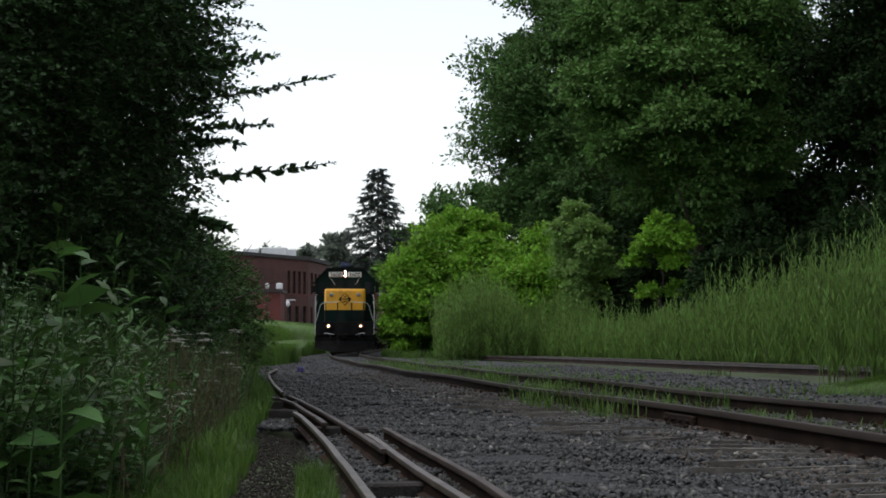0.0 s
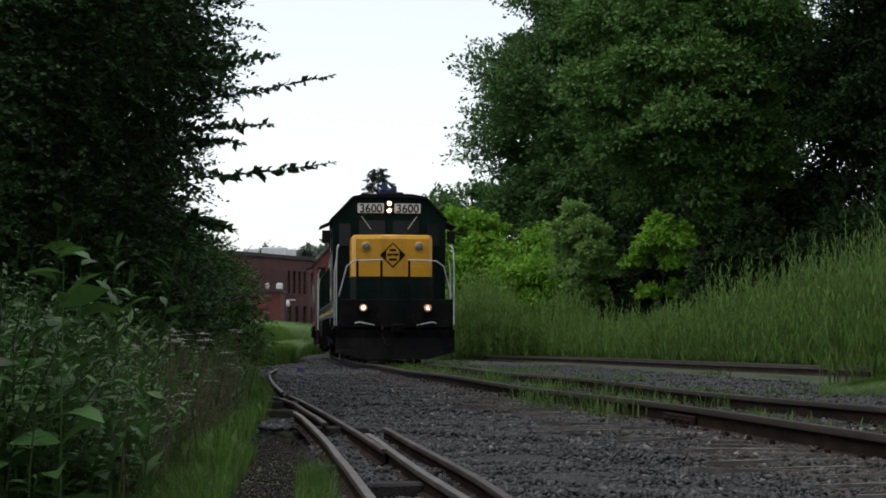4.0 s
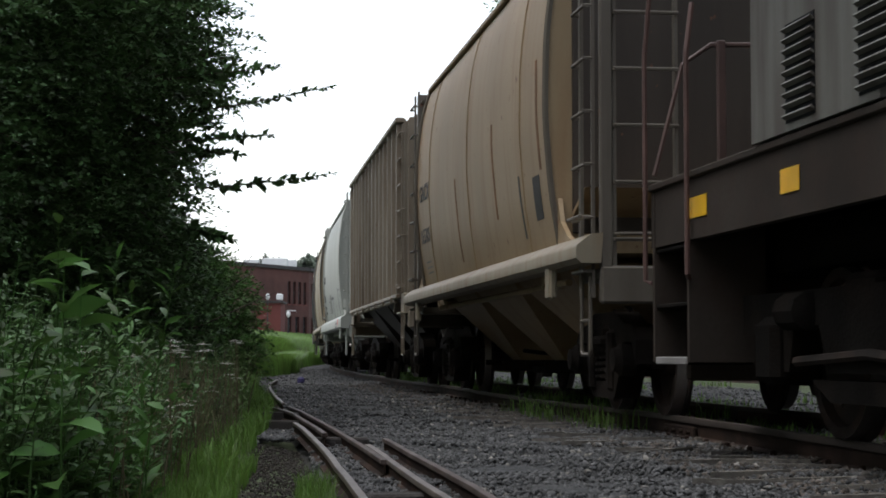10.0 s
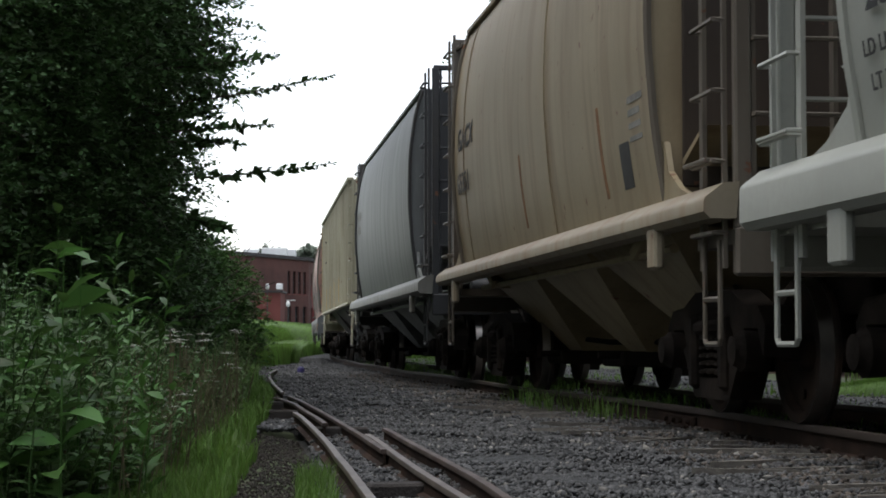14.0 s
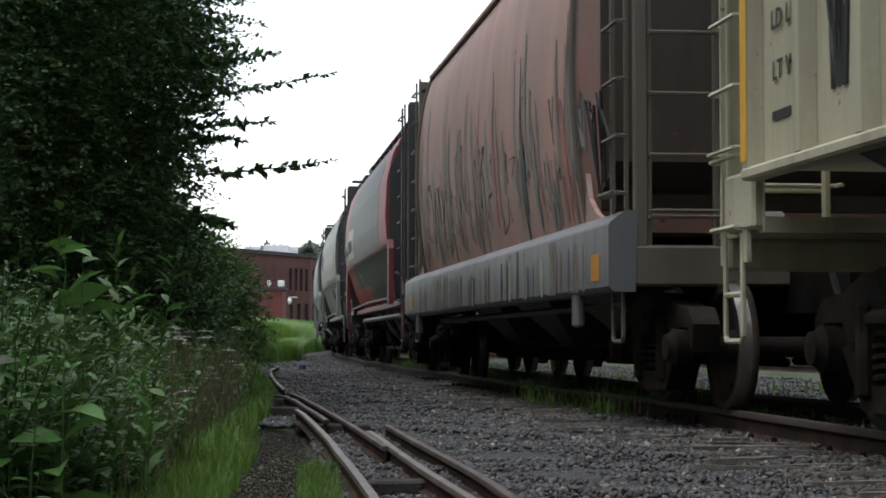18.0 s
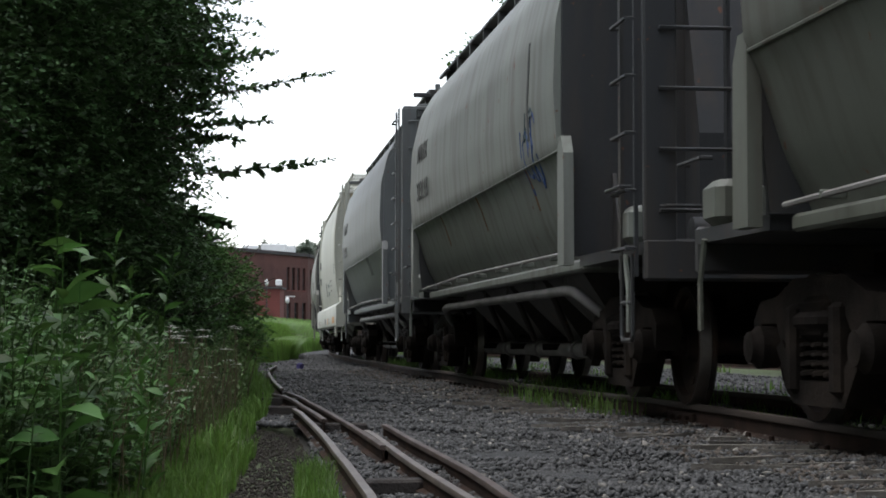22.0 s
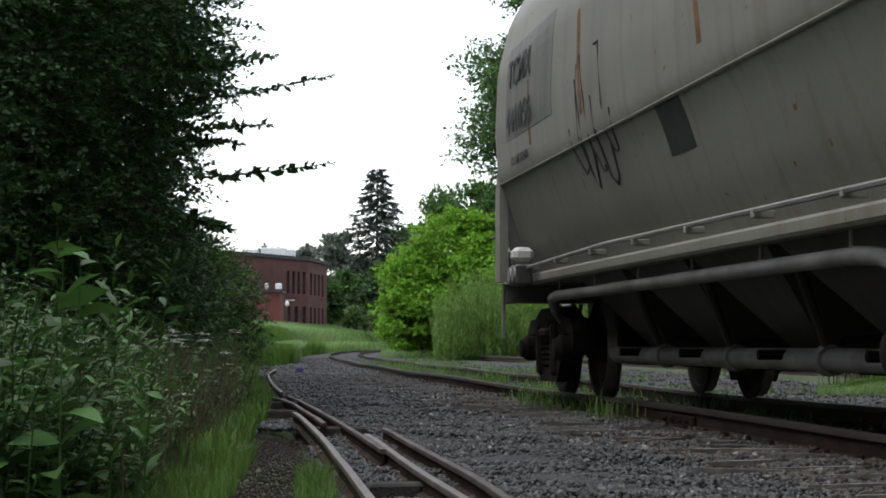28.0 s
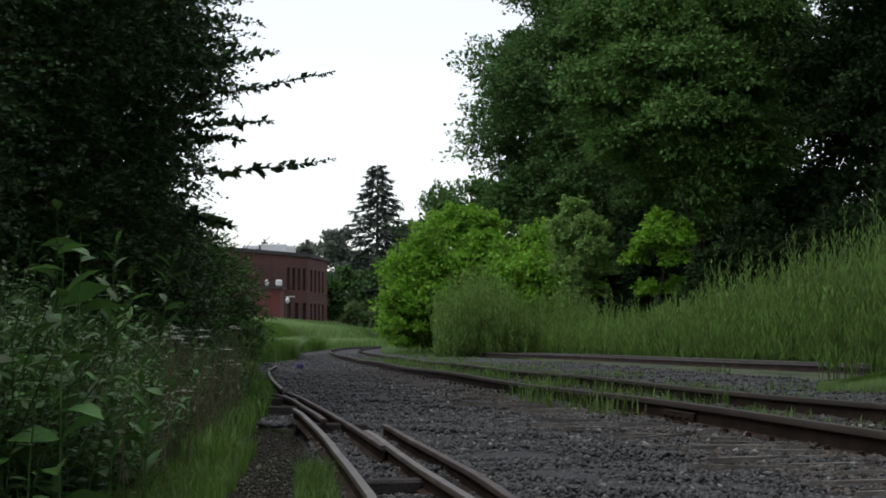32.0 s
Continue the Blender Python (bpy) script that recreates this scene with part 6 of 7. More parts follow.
def smooth_profile(points, n=26, k=15):
    """Half outline (z, y) rounded by a running mean."""
    z = np.linspace(points[0][0], points[-1][0], n * 4)
    y = np.interp(z, [p[0] for p in points], [p[1] for p in points])
    yy = np.convolve(np.pad(y, k // 2, mode="edge"), np.ones(k) / k, "valid")
    yy[0], yy[-1] = y[0], y[-1]
    idx = np.linspace(0, len(z) - 1, n).astype(int)
    return [(float(z[i]), float(yy[i])) for i in idx]


BULGE = smooth_profile([(1.38, 1.44), (1.9, 1.53), (2.6, 1.585), (3.3, 1.57), (3.9, 1.49), (4.22, 1.38)])
BARREL = smooth_profile([(1.12, 1.16), (1.5, 1.36), (2.02, 1.53), (2.10, 1.59), (2.6, 1.625), (3.2, 1.60), (3.7, 1.48), (4.05, 1.28), (4.25, 1.05), (4.36, 0.85)], 44, 9)


def side_mesh(half_outline, top, x0, x1, steps=1):
    """The closed skin of a body: its outline mirrored and drawn along the car."""
    right = [(-y, z) for z, y in half_outline]
    left = [(y, z) for z, y in reversed(half_outline)]
    return Geo().prism(right + [(-0.35, top), (0.35, top)] + left, x0, x1)


def bay(car, x, w, mat, z1=1.32, z0=0.43, half=1.32):
    """One discharge bay: four sloping sheets and an outlet gate."""
    b = part("hopper_bay", Geo().loft([[(x - w / 2, -half, z1), (x + w / 2, -half, z1), (x + w / 2, half, z1), (x - w / 2, half, z1)],
                                       [(x - 0.32, -0.5, z0), (x + 0.32, -0.5, z0), (x + 0.32, 0.5, z0), (x - 0.32, 0.5, z0)]][::-1]), mat, car)
    part("outlet_gate", Geo().block((x, 0, z0 - 0.07), (0.9, 1.5, 0.14), 0.02), IRON, b)
    part("gate_shaft", Geo().tube([(x + 0.28, -0.95, z0 - 0.03), (x + 0.28, 0.95, z0 - 0.03)], 0.035), IRON, b)
    return b


def roof_walk(car, x0, x1, ys, z, mat, width=0.32, brackets=8):
    for y in ys:
        w = part("running_board", Geo().block(((x0 + x1) / 2, y, z), (x1 - x0, width, 0.045), 0.01), mat, car)
        for k in range(brackets):
            x = x0 + (x1 - x0) * (k + 0.5) / brackets
            part("bracket", Geo().span(x - 0.03, x + 0.03, y - width / 2, y + width / 2, z - 0.2, z - 0.0225), mat, w)


def roof_lattice(car, x0, x1, y, z, mat, width=0.5):
    """An open walkway of two rails and many cross bars."""
    w = part("running_board", Geo().block(((x0 + x1) / 2, y - width / 2, z), (x1 - x0, 0.05, 0.07), 0.01), mat, car)
    part("outer_rail", Geo().block(((x0 + x1) / 2, y + width / 2, z), (x1 - x0, 0.05, 0.07), 0.01), mat, w)
    n = int((x1 - x0) / 0.42)
    for k in range(n):
        x = x0 + (x1 - x0) * (k + 0.5) / n
        part("cross_bar", Geo().block((x, y, z), (0.045, width - 0.05, 0.03), 0.006), mat, w)


def hatches(car, x0, x1, n, z, mat, r=0.33):
    for k in range(n):
        x = x0 + (x1 - x0) * (k + 0.5) / n
        part("hatch", Geo().lathe([(r + 0.03, z), (r + 0.03, z + 0.08), (r * 0.8, z + 0.13), (0.05, z + 0.15)], (x, 0, 0), "z", 14), mat, car)


def car_ends(car, L, mat, plat_z=1.18, top=4.1, ladder_mat=None, inner=1.35, reach=0.55, rear_ladder=True, reach_back=None, post=0.10):
    """End platforms, ladders at the corners, brake gear, couplers and steps."""
    lm = ladder_mat or mat
    for way in (1, -1):
        xe, xi = way * (L / 2 - (reach_back if reach_back and way < 0 else reach)), way * (L / 2 - inner)
        part("end_platform", Geo().span(xi, xe, -1.42, 1.42, plat_z - 0.09, plat_z), mat, car)
        part("end_sill", Geo().block((xe, 0, plat_z - 0.13), (0.1, 2.84, 0.3), 0.02), mat, car)
        coupler(car, way * (L / 2 - 0.08), way)
        # corner ladders: one on the side, one on the end
        for y in (-1, 1):
            if not rear_ladder and way * y > 0:
                continue
            ladder(car, "side_ladder", lm, (xe - way * 0.06, y * 1.46, 0.95), (xe - way * 0.06, y * 1.46, top), (-way * 0.46, 0, 0), 8)
            part("corner_post", Geo().block((xe, y * (1.42 - post / 2), (plat_z + top) / 2), (0.08, post, top - plat_z), 0.012), mat, car)
            stirrup(car, lm, xe - way * 0.3, y * 1.47)
            part("end_brace", Geo().tube([(xe, y * 1.36, top - 0.1), (xi, y * 1.2, top - 0.02)], 0.03), mat, car)
        sd = -way if not rear_ladder else -1
        ladder(car, "end_ladder", lm, (xe, sd * 1.30 - (0.5 if sd > 0 else 0), plat_z), (xe, sd * 1.30 - (0.5 if sd > 0 else 0), top), (0, 0.5, 0), 7)
        part("top_rail", Geo().block((xe, 0, top), (0.07, 2.8, 0.07), 0.012), mat, car)
        grab(car, lm, [(xe + way * 0.04, -1.3, 1.45), (xe + way * 0.12, -1.28, 1.45), (xe + way * 0.12, -0.7, 1.45), (xe + way * 0.04, -0.68, 1.45)])
        grab(car, lm, [(xe - way * 0.1, -1.49, 1.6), (xe - way * 0.1, -1.56, 1.6), (xe - way * 0.6, -1.56, 1.6), (xe - way * 0.6, -1.49, 1.6)])
    part("center_sill", Geo().span(-L / 2 + 0.3, L / 2 - 0.3, -0.26, 0.26, 0.70, 1.06), IRON, car)
    part("brake_pipe", Geo().tube([(-L / 2 + 0.4, 0.5, 0.92), (-L / 4, 0.62, 0.66), (L / 4, 0.62, 0.62), (L / 2 - 0.4, 0.5, 0.92)], 0.03), IRON, car)
    part("brake_linkage", Geo().tube([(-L / 2 + 2.6, -0.45, 0.60), (-1.2, -0.5, 0.52), (1.2, -0.4, 0.52), (L / 2 - 2.6, -0.45, 0.60)], 0.028), IRON, car)
    b = part("brake_cylinder", Geo().lathe([(0.05, -0.2), (0.11, -0.18), (0.11, 0.18), (0.05, 0.2)], (L / 2 - 0.95, -0.7, plat_z + 0.12), "y", 14), mat, car, smooth=40)
    part("brake_wheel", Geo().lathe([(0.26, 0.0), (0.28, 0.02), (0.26, 0.04), (0.22, 0.02)], (L / 2 - 0.45, 0.6, 2.2), "x", 18), IRON, car)


def trucks_under(car, number, L, inset=2.35):
    half = L / 2 - inset
    for x in (-half, half):
        freight_truck(car, number, x)
    return half


CARS = [(engine, 4.85, 0.0), (helper, 4.85, 180.0)]


def sill_hopper(name, label, number, L, body, sill, end=None, seams=(), under=None, group="covered hoppers", top=4.45, walk_out=0.0, sheet=None, low=1.12):
    """Curved-side covered hopper on a straight side sill, three bays."""
    end, under = end or sill, under or body
    car = thing(name, label, "hopper car", group)
    hb = BODIES[number] / 2 - 0.9
    hs = hb - 0.55          # the skin ends short of the sill
    part("body", side_mesh(BULGE, top, -hs, hs), body, car, smooth=30)
    for way in (1, -1):
        # sheet: a darker material with the recess's shade put into its colour
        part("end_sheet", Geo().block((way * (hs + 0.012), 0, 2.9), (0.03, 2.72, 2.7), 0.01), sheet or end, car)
        part("slope_sheet", Geo().prism([(way * (hb - 0.05), 1.9), (way * (hb + 0.02), 1.9), (way * (hb - 2.0), 1.12), (way * (hb - 2.1), 1.2)], -1.36, 1.36, "y"), under, car)
        for y in (-1, 1):
            rim = [(way * hs, y * (yy + 0.012), z) for z, yy in BULGE]
            part("corner_gusset", Geo().prism([(way * (hs - 0.02), 1.40), (way * (hb + 0.30), 1.40), (way * (hb - 0.12), 1.50), (way * (hs + 0.14), 1.64), (way * (hs + 0.03), 1.85), (way * (hs - 0.02), 1.85)], y * 1.45, y * 1.49, "y"), body, car)
            part("edge_rim", Geo().tube(rim, 0.03, 5), end, car)
    for x in seams:
        for y in (-1, 1):
            part("side_seam", Geo().tube([(x, y * (yy + 0.002), z) for z, yy in BULGE], 0.012, 4), body, car)
    for y in (-1, 1):
        part("side_sill", Geo().prism([(y * 1.40, 1.46), (y * 1.50, 1.45), (y * 1.585, 1.385), (y * 1.61, 1.365), (y * 1.62, 1.34), (y * 1.62, low + 0.04), (y * 1.58, low), (y * 1.42, low)], -hb - 0.9, hb + 0.9), sill, car, smooth=40)
        part("eave", Geo().block((0, y * 1.385, 4.24), (2 * hs, 0.09, 0.07), 0.015), body, car)
        part("train_pipe", Geo().tube([(-hb + 1.0, y * 1.3, low - 0.08), (hb - 1.0, y * 1.3, low - 0.08)], 0.035), under, car)
        for x in (-hb + 0.5, hb - 0.5):
            part("jacking_pad", Geo().block((x, y * 1.56, low - 0.1), (0.22, 0.07, 0.3), 0.02), sill, car)
    w = (2 * hb - 2.2) / 3
    for k in (-1, 0, 1):
        bay(car, k * w, w * 0.98, under)
    if walk_out:
        for y in (-0.55 - walk_out, 0.55 + walk_out):
            roof_lattice(car, -hb - 0.5, hb + 0.5, y, top + 0.17, end)
    else:
        roof_walk(car, -hb - 0.4, hb + 0.4, (-0.55, 0.55), top + 0.17, end, 0.35)
    hatches(car, -hb + 0.6, hb - 0.6, 6, top, body)
    car_ends(car, L, end, top=4.35, reach=L / 2 - hb - 0.85, inner=L / 2 - hb - 0.04)
    half = trucks_under(car, number, L)
    CARS.append((car, half, 0.0))
    return car, curve_of(BULGE), hb


def ribbed_hopper(name, label, number, L, body, end, ribs, under, group="covered hoppers", pipe=True):
    """Flat-sided covered hopper stiffened by upright posts."""
    car = thing(name, label, "hopper car", group)
    hb = BODIES[number] / 2
    part("body", Geo().prism([(-1.46, 1.46), (1.46, 1.46), (1.46, 4.2), (1.2, 4.36), (-1.2, 4.36), (-1.46, 4.2)], -hb, hb), body, car)
    for y in (-1, 1):
        for k in range(ribs):
            x = -hb + 0.06 + (2 * hb - 0.12) * k / (ribs - 1)
            part("rib", Geo().prism([(x - 0.07, y * 1.462), (x - 0.05, y * 1.55), (x + 0.05, y * 1.55), (x + 0.07, y * 1.462)], 1.47, 4.2, "z"), body, car)
        part("side_plate", Geo().block((0, y * 1.5, 4.24), (2 * hb + 0.2, 0.16, 0.09), 0.02), body, car)
        part("bottom_angle", Geo().block((0, y * 1.5, 1.43), (2 * hb, 0.12, 0.07), 0.015), end, car)
        if pipe:
            tp = part("train_pipe", Geo().tube([(-hb + 0.4, y * 1.52, 1.36), (hb - 0.4, y * 1.52, 1.36)], 0.03), end, car)
            for k in range(7):
                part("pipe_clip", Geo().block((-hb + 0.8 + (2 * hb - 1.6) * k / 6, y * 1.53, 1.38), (0.04, 0.1, 0.1), 0.01), end, tp)
        for x in (-hb - 0.3, hb + 0.3):
            part("bolster_plate", Geo().block((x, y * 1.44, 1.3), (0.55, 0.08, 0.34), 0.02), end, car)
    for way in (1, -1):
        part("end_sheet", Geo().prism([(way * hb, 4.2), (way * (hb + 0.03), 4.2), (way * (hb + 0.03), 2.4), (way * (hb - 2.2), 1.2), (way * (hb - 2.3), 1.25), (way * hb, 2.45)], -1.4, 1.4, "y"), end, car)
    w = (2 * hb - 2.4) / 3
    for k in (-1, 0, 1):
        bay(car, k * w, w * 0.98, under, z1=1.46, half=1.4)
    roof_walk(car, -hb, hb, (0.0,), 4.62, end, 0.6)
    hatches(car, -hb + 0.6, hb - 0.6, 6, 4.34, body)
    car_ends(car, L, end, plat_z=1.2, top=4.2, inner=L / 2 - hb)
    half = trucks_under(car, number, L)
    CARS.append((car, half, 0.0))
    return car, flat(1.475), hb


def barrel_hopper(name, label, number, L, body, frame_m, end, pipes=True, group="cylindrical hoppers", lower=None, pipe_m=None, back=1.0):
    """Rounded centre-flow hopper without side sills; the barrel ends in bulkheads with jacking posts."""
    car = thing(name, label, "hopper car", group)
    hb = BODIES[number] / 2 - 0.14
    split = [p for p in BARREL if p[0] <= 2.15]
    part("body", side_mesh(BARREL, 4.46, -hb, hb), body, car, smooth=30)
    for way in (1, -1):
        X = lambda v: way * v
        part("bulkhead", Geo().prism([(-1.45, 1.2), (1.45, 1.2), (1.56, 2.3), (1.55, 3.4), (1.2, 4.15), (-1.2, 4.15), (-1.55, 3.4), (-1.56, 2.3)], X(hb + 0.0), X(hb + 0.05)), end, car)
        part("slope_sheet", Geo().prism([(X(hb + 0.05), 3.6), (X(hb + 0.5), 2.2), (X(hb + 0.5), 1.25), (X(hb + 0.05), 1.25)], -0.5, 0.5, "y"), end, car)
        for y in (-1, 1):
            g = Geo().prism([(X(hb - 0.02), 1.12), (X(hb + 0.26), 1.12), (X(hb + 0.24), 2.05), (X(hb + 0.14), 2.2), (X(hb - 0.02), 2.2)], y * 1.50, y * 1.585, "y")
            part("jacking_post", g, frame_m, car)
            part("gusset", Geo().prism([(X(hb + 0.06), 1.20), (X(hb + 0.4), 1.20), (X(hb + 0.06), 1.9)], y * 1.10, y * 1.13, "y"), end, car)
    for y in (-1, 1):
        part("crease", Geo().tube([(-hb, y * 1.572, 2.09), (hb, y * 1.572, 2.09)], 0.014, 6), body, car, smooth=60)
        part("lower_flange", Geo().block((0, y * 1.27, 1.14), (2 * hb - 0.1, 0.16, 0.10), 0.02), frame_m, car)
        rod = part("brake_rod", Geo().tube([(-hb + 0.3, y * 1.47, 1.22), (-1.0, y * 1.47, 1.27), (hb - 0.3, y * 1.47, 1.24)], 0.017), ROD_STEEL, car)
        for k in range(7):
            x = -hb + 0.9 + (2 * hb - 1.8) * k / 6
            part("rod_bracket", Geo().block((x, y * 1.42, 1.23), (0.035, 0.14, 0.05), 0.008), frame_m, rod)
        if pipes:
            part("unloading_pipe", Geo().tube([(-hb + 0.5, y * 0.95, 0.62), (-hb + 0.75, y * 1.16, 0.82), (-hb + 1.0, y * 1.24, 0.93), (-hb + 1.3, y * 1.25, 0.95), (hb - 1.3, y * 1.25, 0.95), (hb - 1.0, y * 1.24, 0.93), (hb - 0.75, y * 1.16, 0.82), (hb - 0.5, y * 0.95, 0.62)], 0.05, 10), pipe_m or PIPE_GREY, car, smooth=40)
            part("outlet_pipe", Geo().tube([(-hb * 0.72, y * 0.72, 0.40), (hb * 0.72, y * 0.72, 0.40)], 0.075, 10), pipe_m or PIPE_GREY, car, smooth=40)
            for k in (-1, 0, 1):
                part("pipe_collar", Geo().tube([(k * hb * 0.38 - 0.05, y * 0.72, 0.40), (k * hb * 0.38 + 0.05, y * 0.72, 0.40)], 0.10, 10), pipe_m or PIPE_GREY, car)
                part("drop_pipe", Geo().tube([(k * hb * 0.38 + 0.5, y * 1.1, 1.0), (k * hb * 0.38 + 0.3, y * 0.85, 0.5)], 0.035, 8), UNDER_SHADE, car)
            for k in range(6):
                x = -hb + 1.4 + (2 * hb - 2.8) * k / 5
                part("pipe_hanger", Geo().tube([(x, y * 1.25, 1.10), (x, y * 1.25, 0.90)], 0.014, 5), pipe_m or PIPE_GREY, car)
    w = (2 * hb - 2.6) / 4
    for k in (-1.5, -0.5, 0.5, 1.5):
        bay(car, k * w, w * 0.96, lower or SHADE_GRIME, z1=1.2, z0=0.46, half=1.15)
    roof_walk(car, -L / 2 + back, L / 2 - 0.4, (-0.82, 0.82), 4.56, end, 0.3, 12)
    roof_in = {1: 0.4, -1: back}
    for way in (1, -1):
        part("roof_frame", Geo().block((way * (L / 2 - roof_in[way]), -0.82, 4.42), (0.08, 0.08, 0.5), 0.01).block((way * (L / 2 - roof_in[way]), 0.82, 4.42), (0.08, 0.08, 0.5), 0.01)
             .block((way * (L / 2 - roof_in[way]), 0, 4.3), (0.08, 2.3, 0.08), 0.01).block((way * (L / 2 - roof_in[way] - 0.45), -0.98, 4.52), (0.9, 0.05, 0.05), 0.01), end, car)
    hatches(car, -hb + 0.7, hb - 0.7, 10, 4.42, body, 0.26)
    car_ends(car, L, end, plat_z=1.2, top=4.25, inner=L / 2 - hb - 0.1, rear_ladder=False, reach=0.25, reach_back=back, post=0.24)
    for way in (1, -1):
        xb = way * (L / 2 - (back if way < 0 else 0.25) - 0.42)
        for y in (-1, 1):
            part("equipment_box", Geo().block((xb, y * 1.30, 1.34), (0.36, 0.32, 0.28), 0.05), frame_m, car, smooth=30)
            part("step_brace", Geo().tube([(xb + way * 0.06, y * 1.47, 1.12), (xb + way * 0.16, y * 1.47, 0.86), (xb + way * 0.16, y * 1.47, 0.56)], 0.02), frame_m, car)
    half = trucks_under(car, number, L)
    CARS.append((car, half, 0.0))
    return car, curve_of(BARREL), hb


# each vehicle: length over couplers, length of its body or sill
LENGTHS = [18.36, 18.20, 14.90, 13.56, 14.49, 13.91, 16.14, 18.21, 17.20, 15.43, 16.04, 16.18, 15.20, 17.10, 14.90, 14.93]
BODIES = [16.24, 15.65, 12.93, 11.37, 12.88, 12.55, 14.11, 15.68, 14.06, 11.44, 11.16, 11.27, 11.12, 14.18, 10.43, 10.71]
# how far the middle of each rides behind the leading end
MIDS = [7.87, 27.02, 43.37, 57.40, 72.03, 85.44, 100.80, 117.72, 135.64, 151.62, 167.67, 183.88, 199.89, 215.04, 230.69, 246.19]
TAN = car_paint("tan_paint", (0.34, 0.245, 0.14), dirt=(0.24, 0.13, 0.06), amount=0.2)
TAN_SILL = car_paint("tan_sill_paint", (0.28, 0.24, 0.17), dirt=(0.2, 0.11, 0.05), amount=0.35)
BROWN_GREY = car_paint("brown_grey_paint", (0.27, 0.225, 0.165), dirt=(0.12, 0.075, 0.045), amount=0.35)
# The shade inside the car-end recesses is put into this dark brown.
RECESS_SHADE = car_paint("recess_shade_brown", (0.055, 0.042, 0.032), dirt=(0.03, 0.022, 0.016), amount=0.4)
END_BROWN = car_paint("brown_end_paint", (0.14, 0.12, 0.095), amount=0.4)
PALE_GREY = car_paint("pale_grey_paint", (0.35, 0.36, 0.32), dirt=(0.30, 0.29, 0.25), amount=0.08, rust=0.0)
DULL_TAN = car_paint("dull_tan_paint", (0.285, 0.232, 0.145), dirt=(0.15, 0.10, 0.055), amount=0.28)
SLATE = car_paint("slate_paint", (0.17, 0.178, 0.17), dirt=(0.04, 0.042, 0.045), amount=0.5, rust=0.0)
CREAM = car_paint("cream_paint", (0.42, 0.395, 0.285), dirt=(0.22, 0.19, 0.12), amount=0.25)
RUSTED = material("rusted_red_paint", (0.40, 0.19, 0.14), 0.55, vary=0.3, size=1.2, stretch=(0.4, 1, 2.0), grain=0.04, stain=(0.24, 0.23, 0.215), amount=0.66, stain_size=0.12,
                  stain_stretch=(0.6, 1, 14), fleck=(0.06, 0.055, 0.05), fleck_amount=0.2, fleck_size=0.3)
RUST_WASH = car_paint("rust_wash_paint", (0.20, 0.13, 0.10), dirt=(0.10, 0.08, 0.07), amount=0.4)
SMEARED = car_paint("smeared_sill_paint", (0.14, 0.145, 0.147), dirt=(0.07, 0.06, 0.06), amount=0.4)
CRIMSON = car_paint("crimson_paint", (0.27, 0.040, 0.046), dirt=(0.04, 0.035, 0.035), amount=0.25)
CRIMSON_FRAME = car_paint("crimson_frame_paint", (0.17, 0.025, 0.028), dirt=(0.04, 0.035, 0.035), amount=0.4)
BLACKED = car_paint("black_worn_paint", (0.026, 0.030, 0.032), dirt=(0.08, 0.08, 0.077), amount=0.25, rust=0.0)
OLIVE = car_paint("olive_grey_paint", (0.145, 0.155, 0.128), amount=0.3)
SAGE = car_paint("sage_grey_paint", (0.215, 0.232, 0.206), amount=0.3)
STEEL_BLUE = car_paint("blue_grey_paint", (0.135, 0.146, 0.146), amount=0.3)
IVORY = car_paint("ivory_paint", (0.40, 0.405, 0.345), dirt=(0.42, 0.40, 0.31), amount=0.08, rust=0.0)
DRAB = car_paint("drab_grey_paint", (0.185, 0.182, 0.16), amount=0.35)
STONE_GREY = car_paint("stone_grey_paint", (0.27, 0.262, 0.22), dirt=(0.17, 0.14, 0.10), amount=0.14)
# Under-car shade is in this colour together with grime.
SHADE_GRIME = car_paint("grimy_shaded_paint", (0.06, 0.056, 0.052), dirt=(0.03, 0.025, 0.02), amount=0.4)
# Shade around the bays and drop pipes is put into this brown.
UNDER_SHADE = car_paint("under_shade_brown", (0.032, 0.026, 0.022), dirt=(0.015, 0.012, 0.010), amount=0.4)
# Car ends: shade of the gaps is put into this grey; also colours sprayed marks.
SHADE_GREY = car_paint("shade_and_spray_grey", (0.040, 0.042, 0.044), amount=0.3)

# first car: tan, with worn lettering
car, P, hb = sill_hopper("covered_hopper", "tan curved-side covered hopper with rusty streaks", 2, LENGTHS[2], TAN, TAN_SILL, END_BROWN, seams=(-3.6, 0.0, 3.6), low=1.22, sheet=RECESS_SHADE)
lettering(car, "GACX", -hb + 0.9, 2.6, 0.32, MARK, P, spread=1.1)
lettering(car, "165305", -hb + 0.95, 2.02, 0.28, MARK, P, spread=1.1)
small_print(car, -hb + 1.1, 1.75, 0.6, 0.04, 3, GHOST, P)
on_side(car, "data_panel", 4.1, 4.45, 1.72, 2.12, MARK, P)
on_side(car, "rust_bar", 3.4, 3.47, 1.6, 2.2, MARK, P, lean=-0.1)
for x in (-1.0, 1.9, 4.5):
    on_side(car, "rust_bar", x, x + 0.09, 1.7 + 0.1 * x, 2.7 + 0.1 * x, RUST_MARK, P, lean=-0.1)
# second: ribbed, brown-grey
car, P, hb = ribbed_hopper("ribbed_hopper", "dirty brown-grey ribbed covered hopper", 3, LENGTHS[3], BROWN_GREY, BROWN_GREY, 14, UNDER_SHADE)
lettering(car, "G CX", -hb + 0.55, 3.0, 0.42, GHOST, P, spread=1.1)
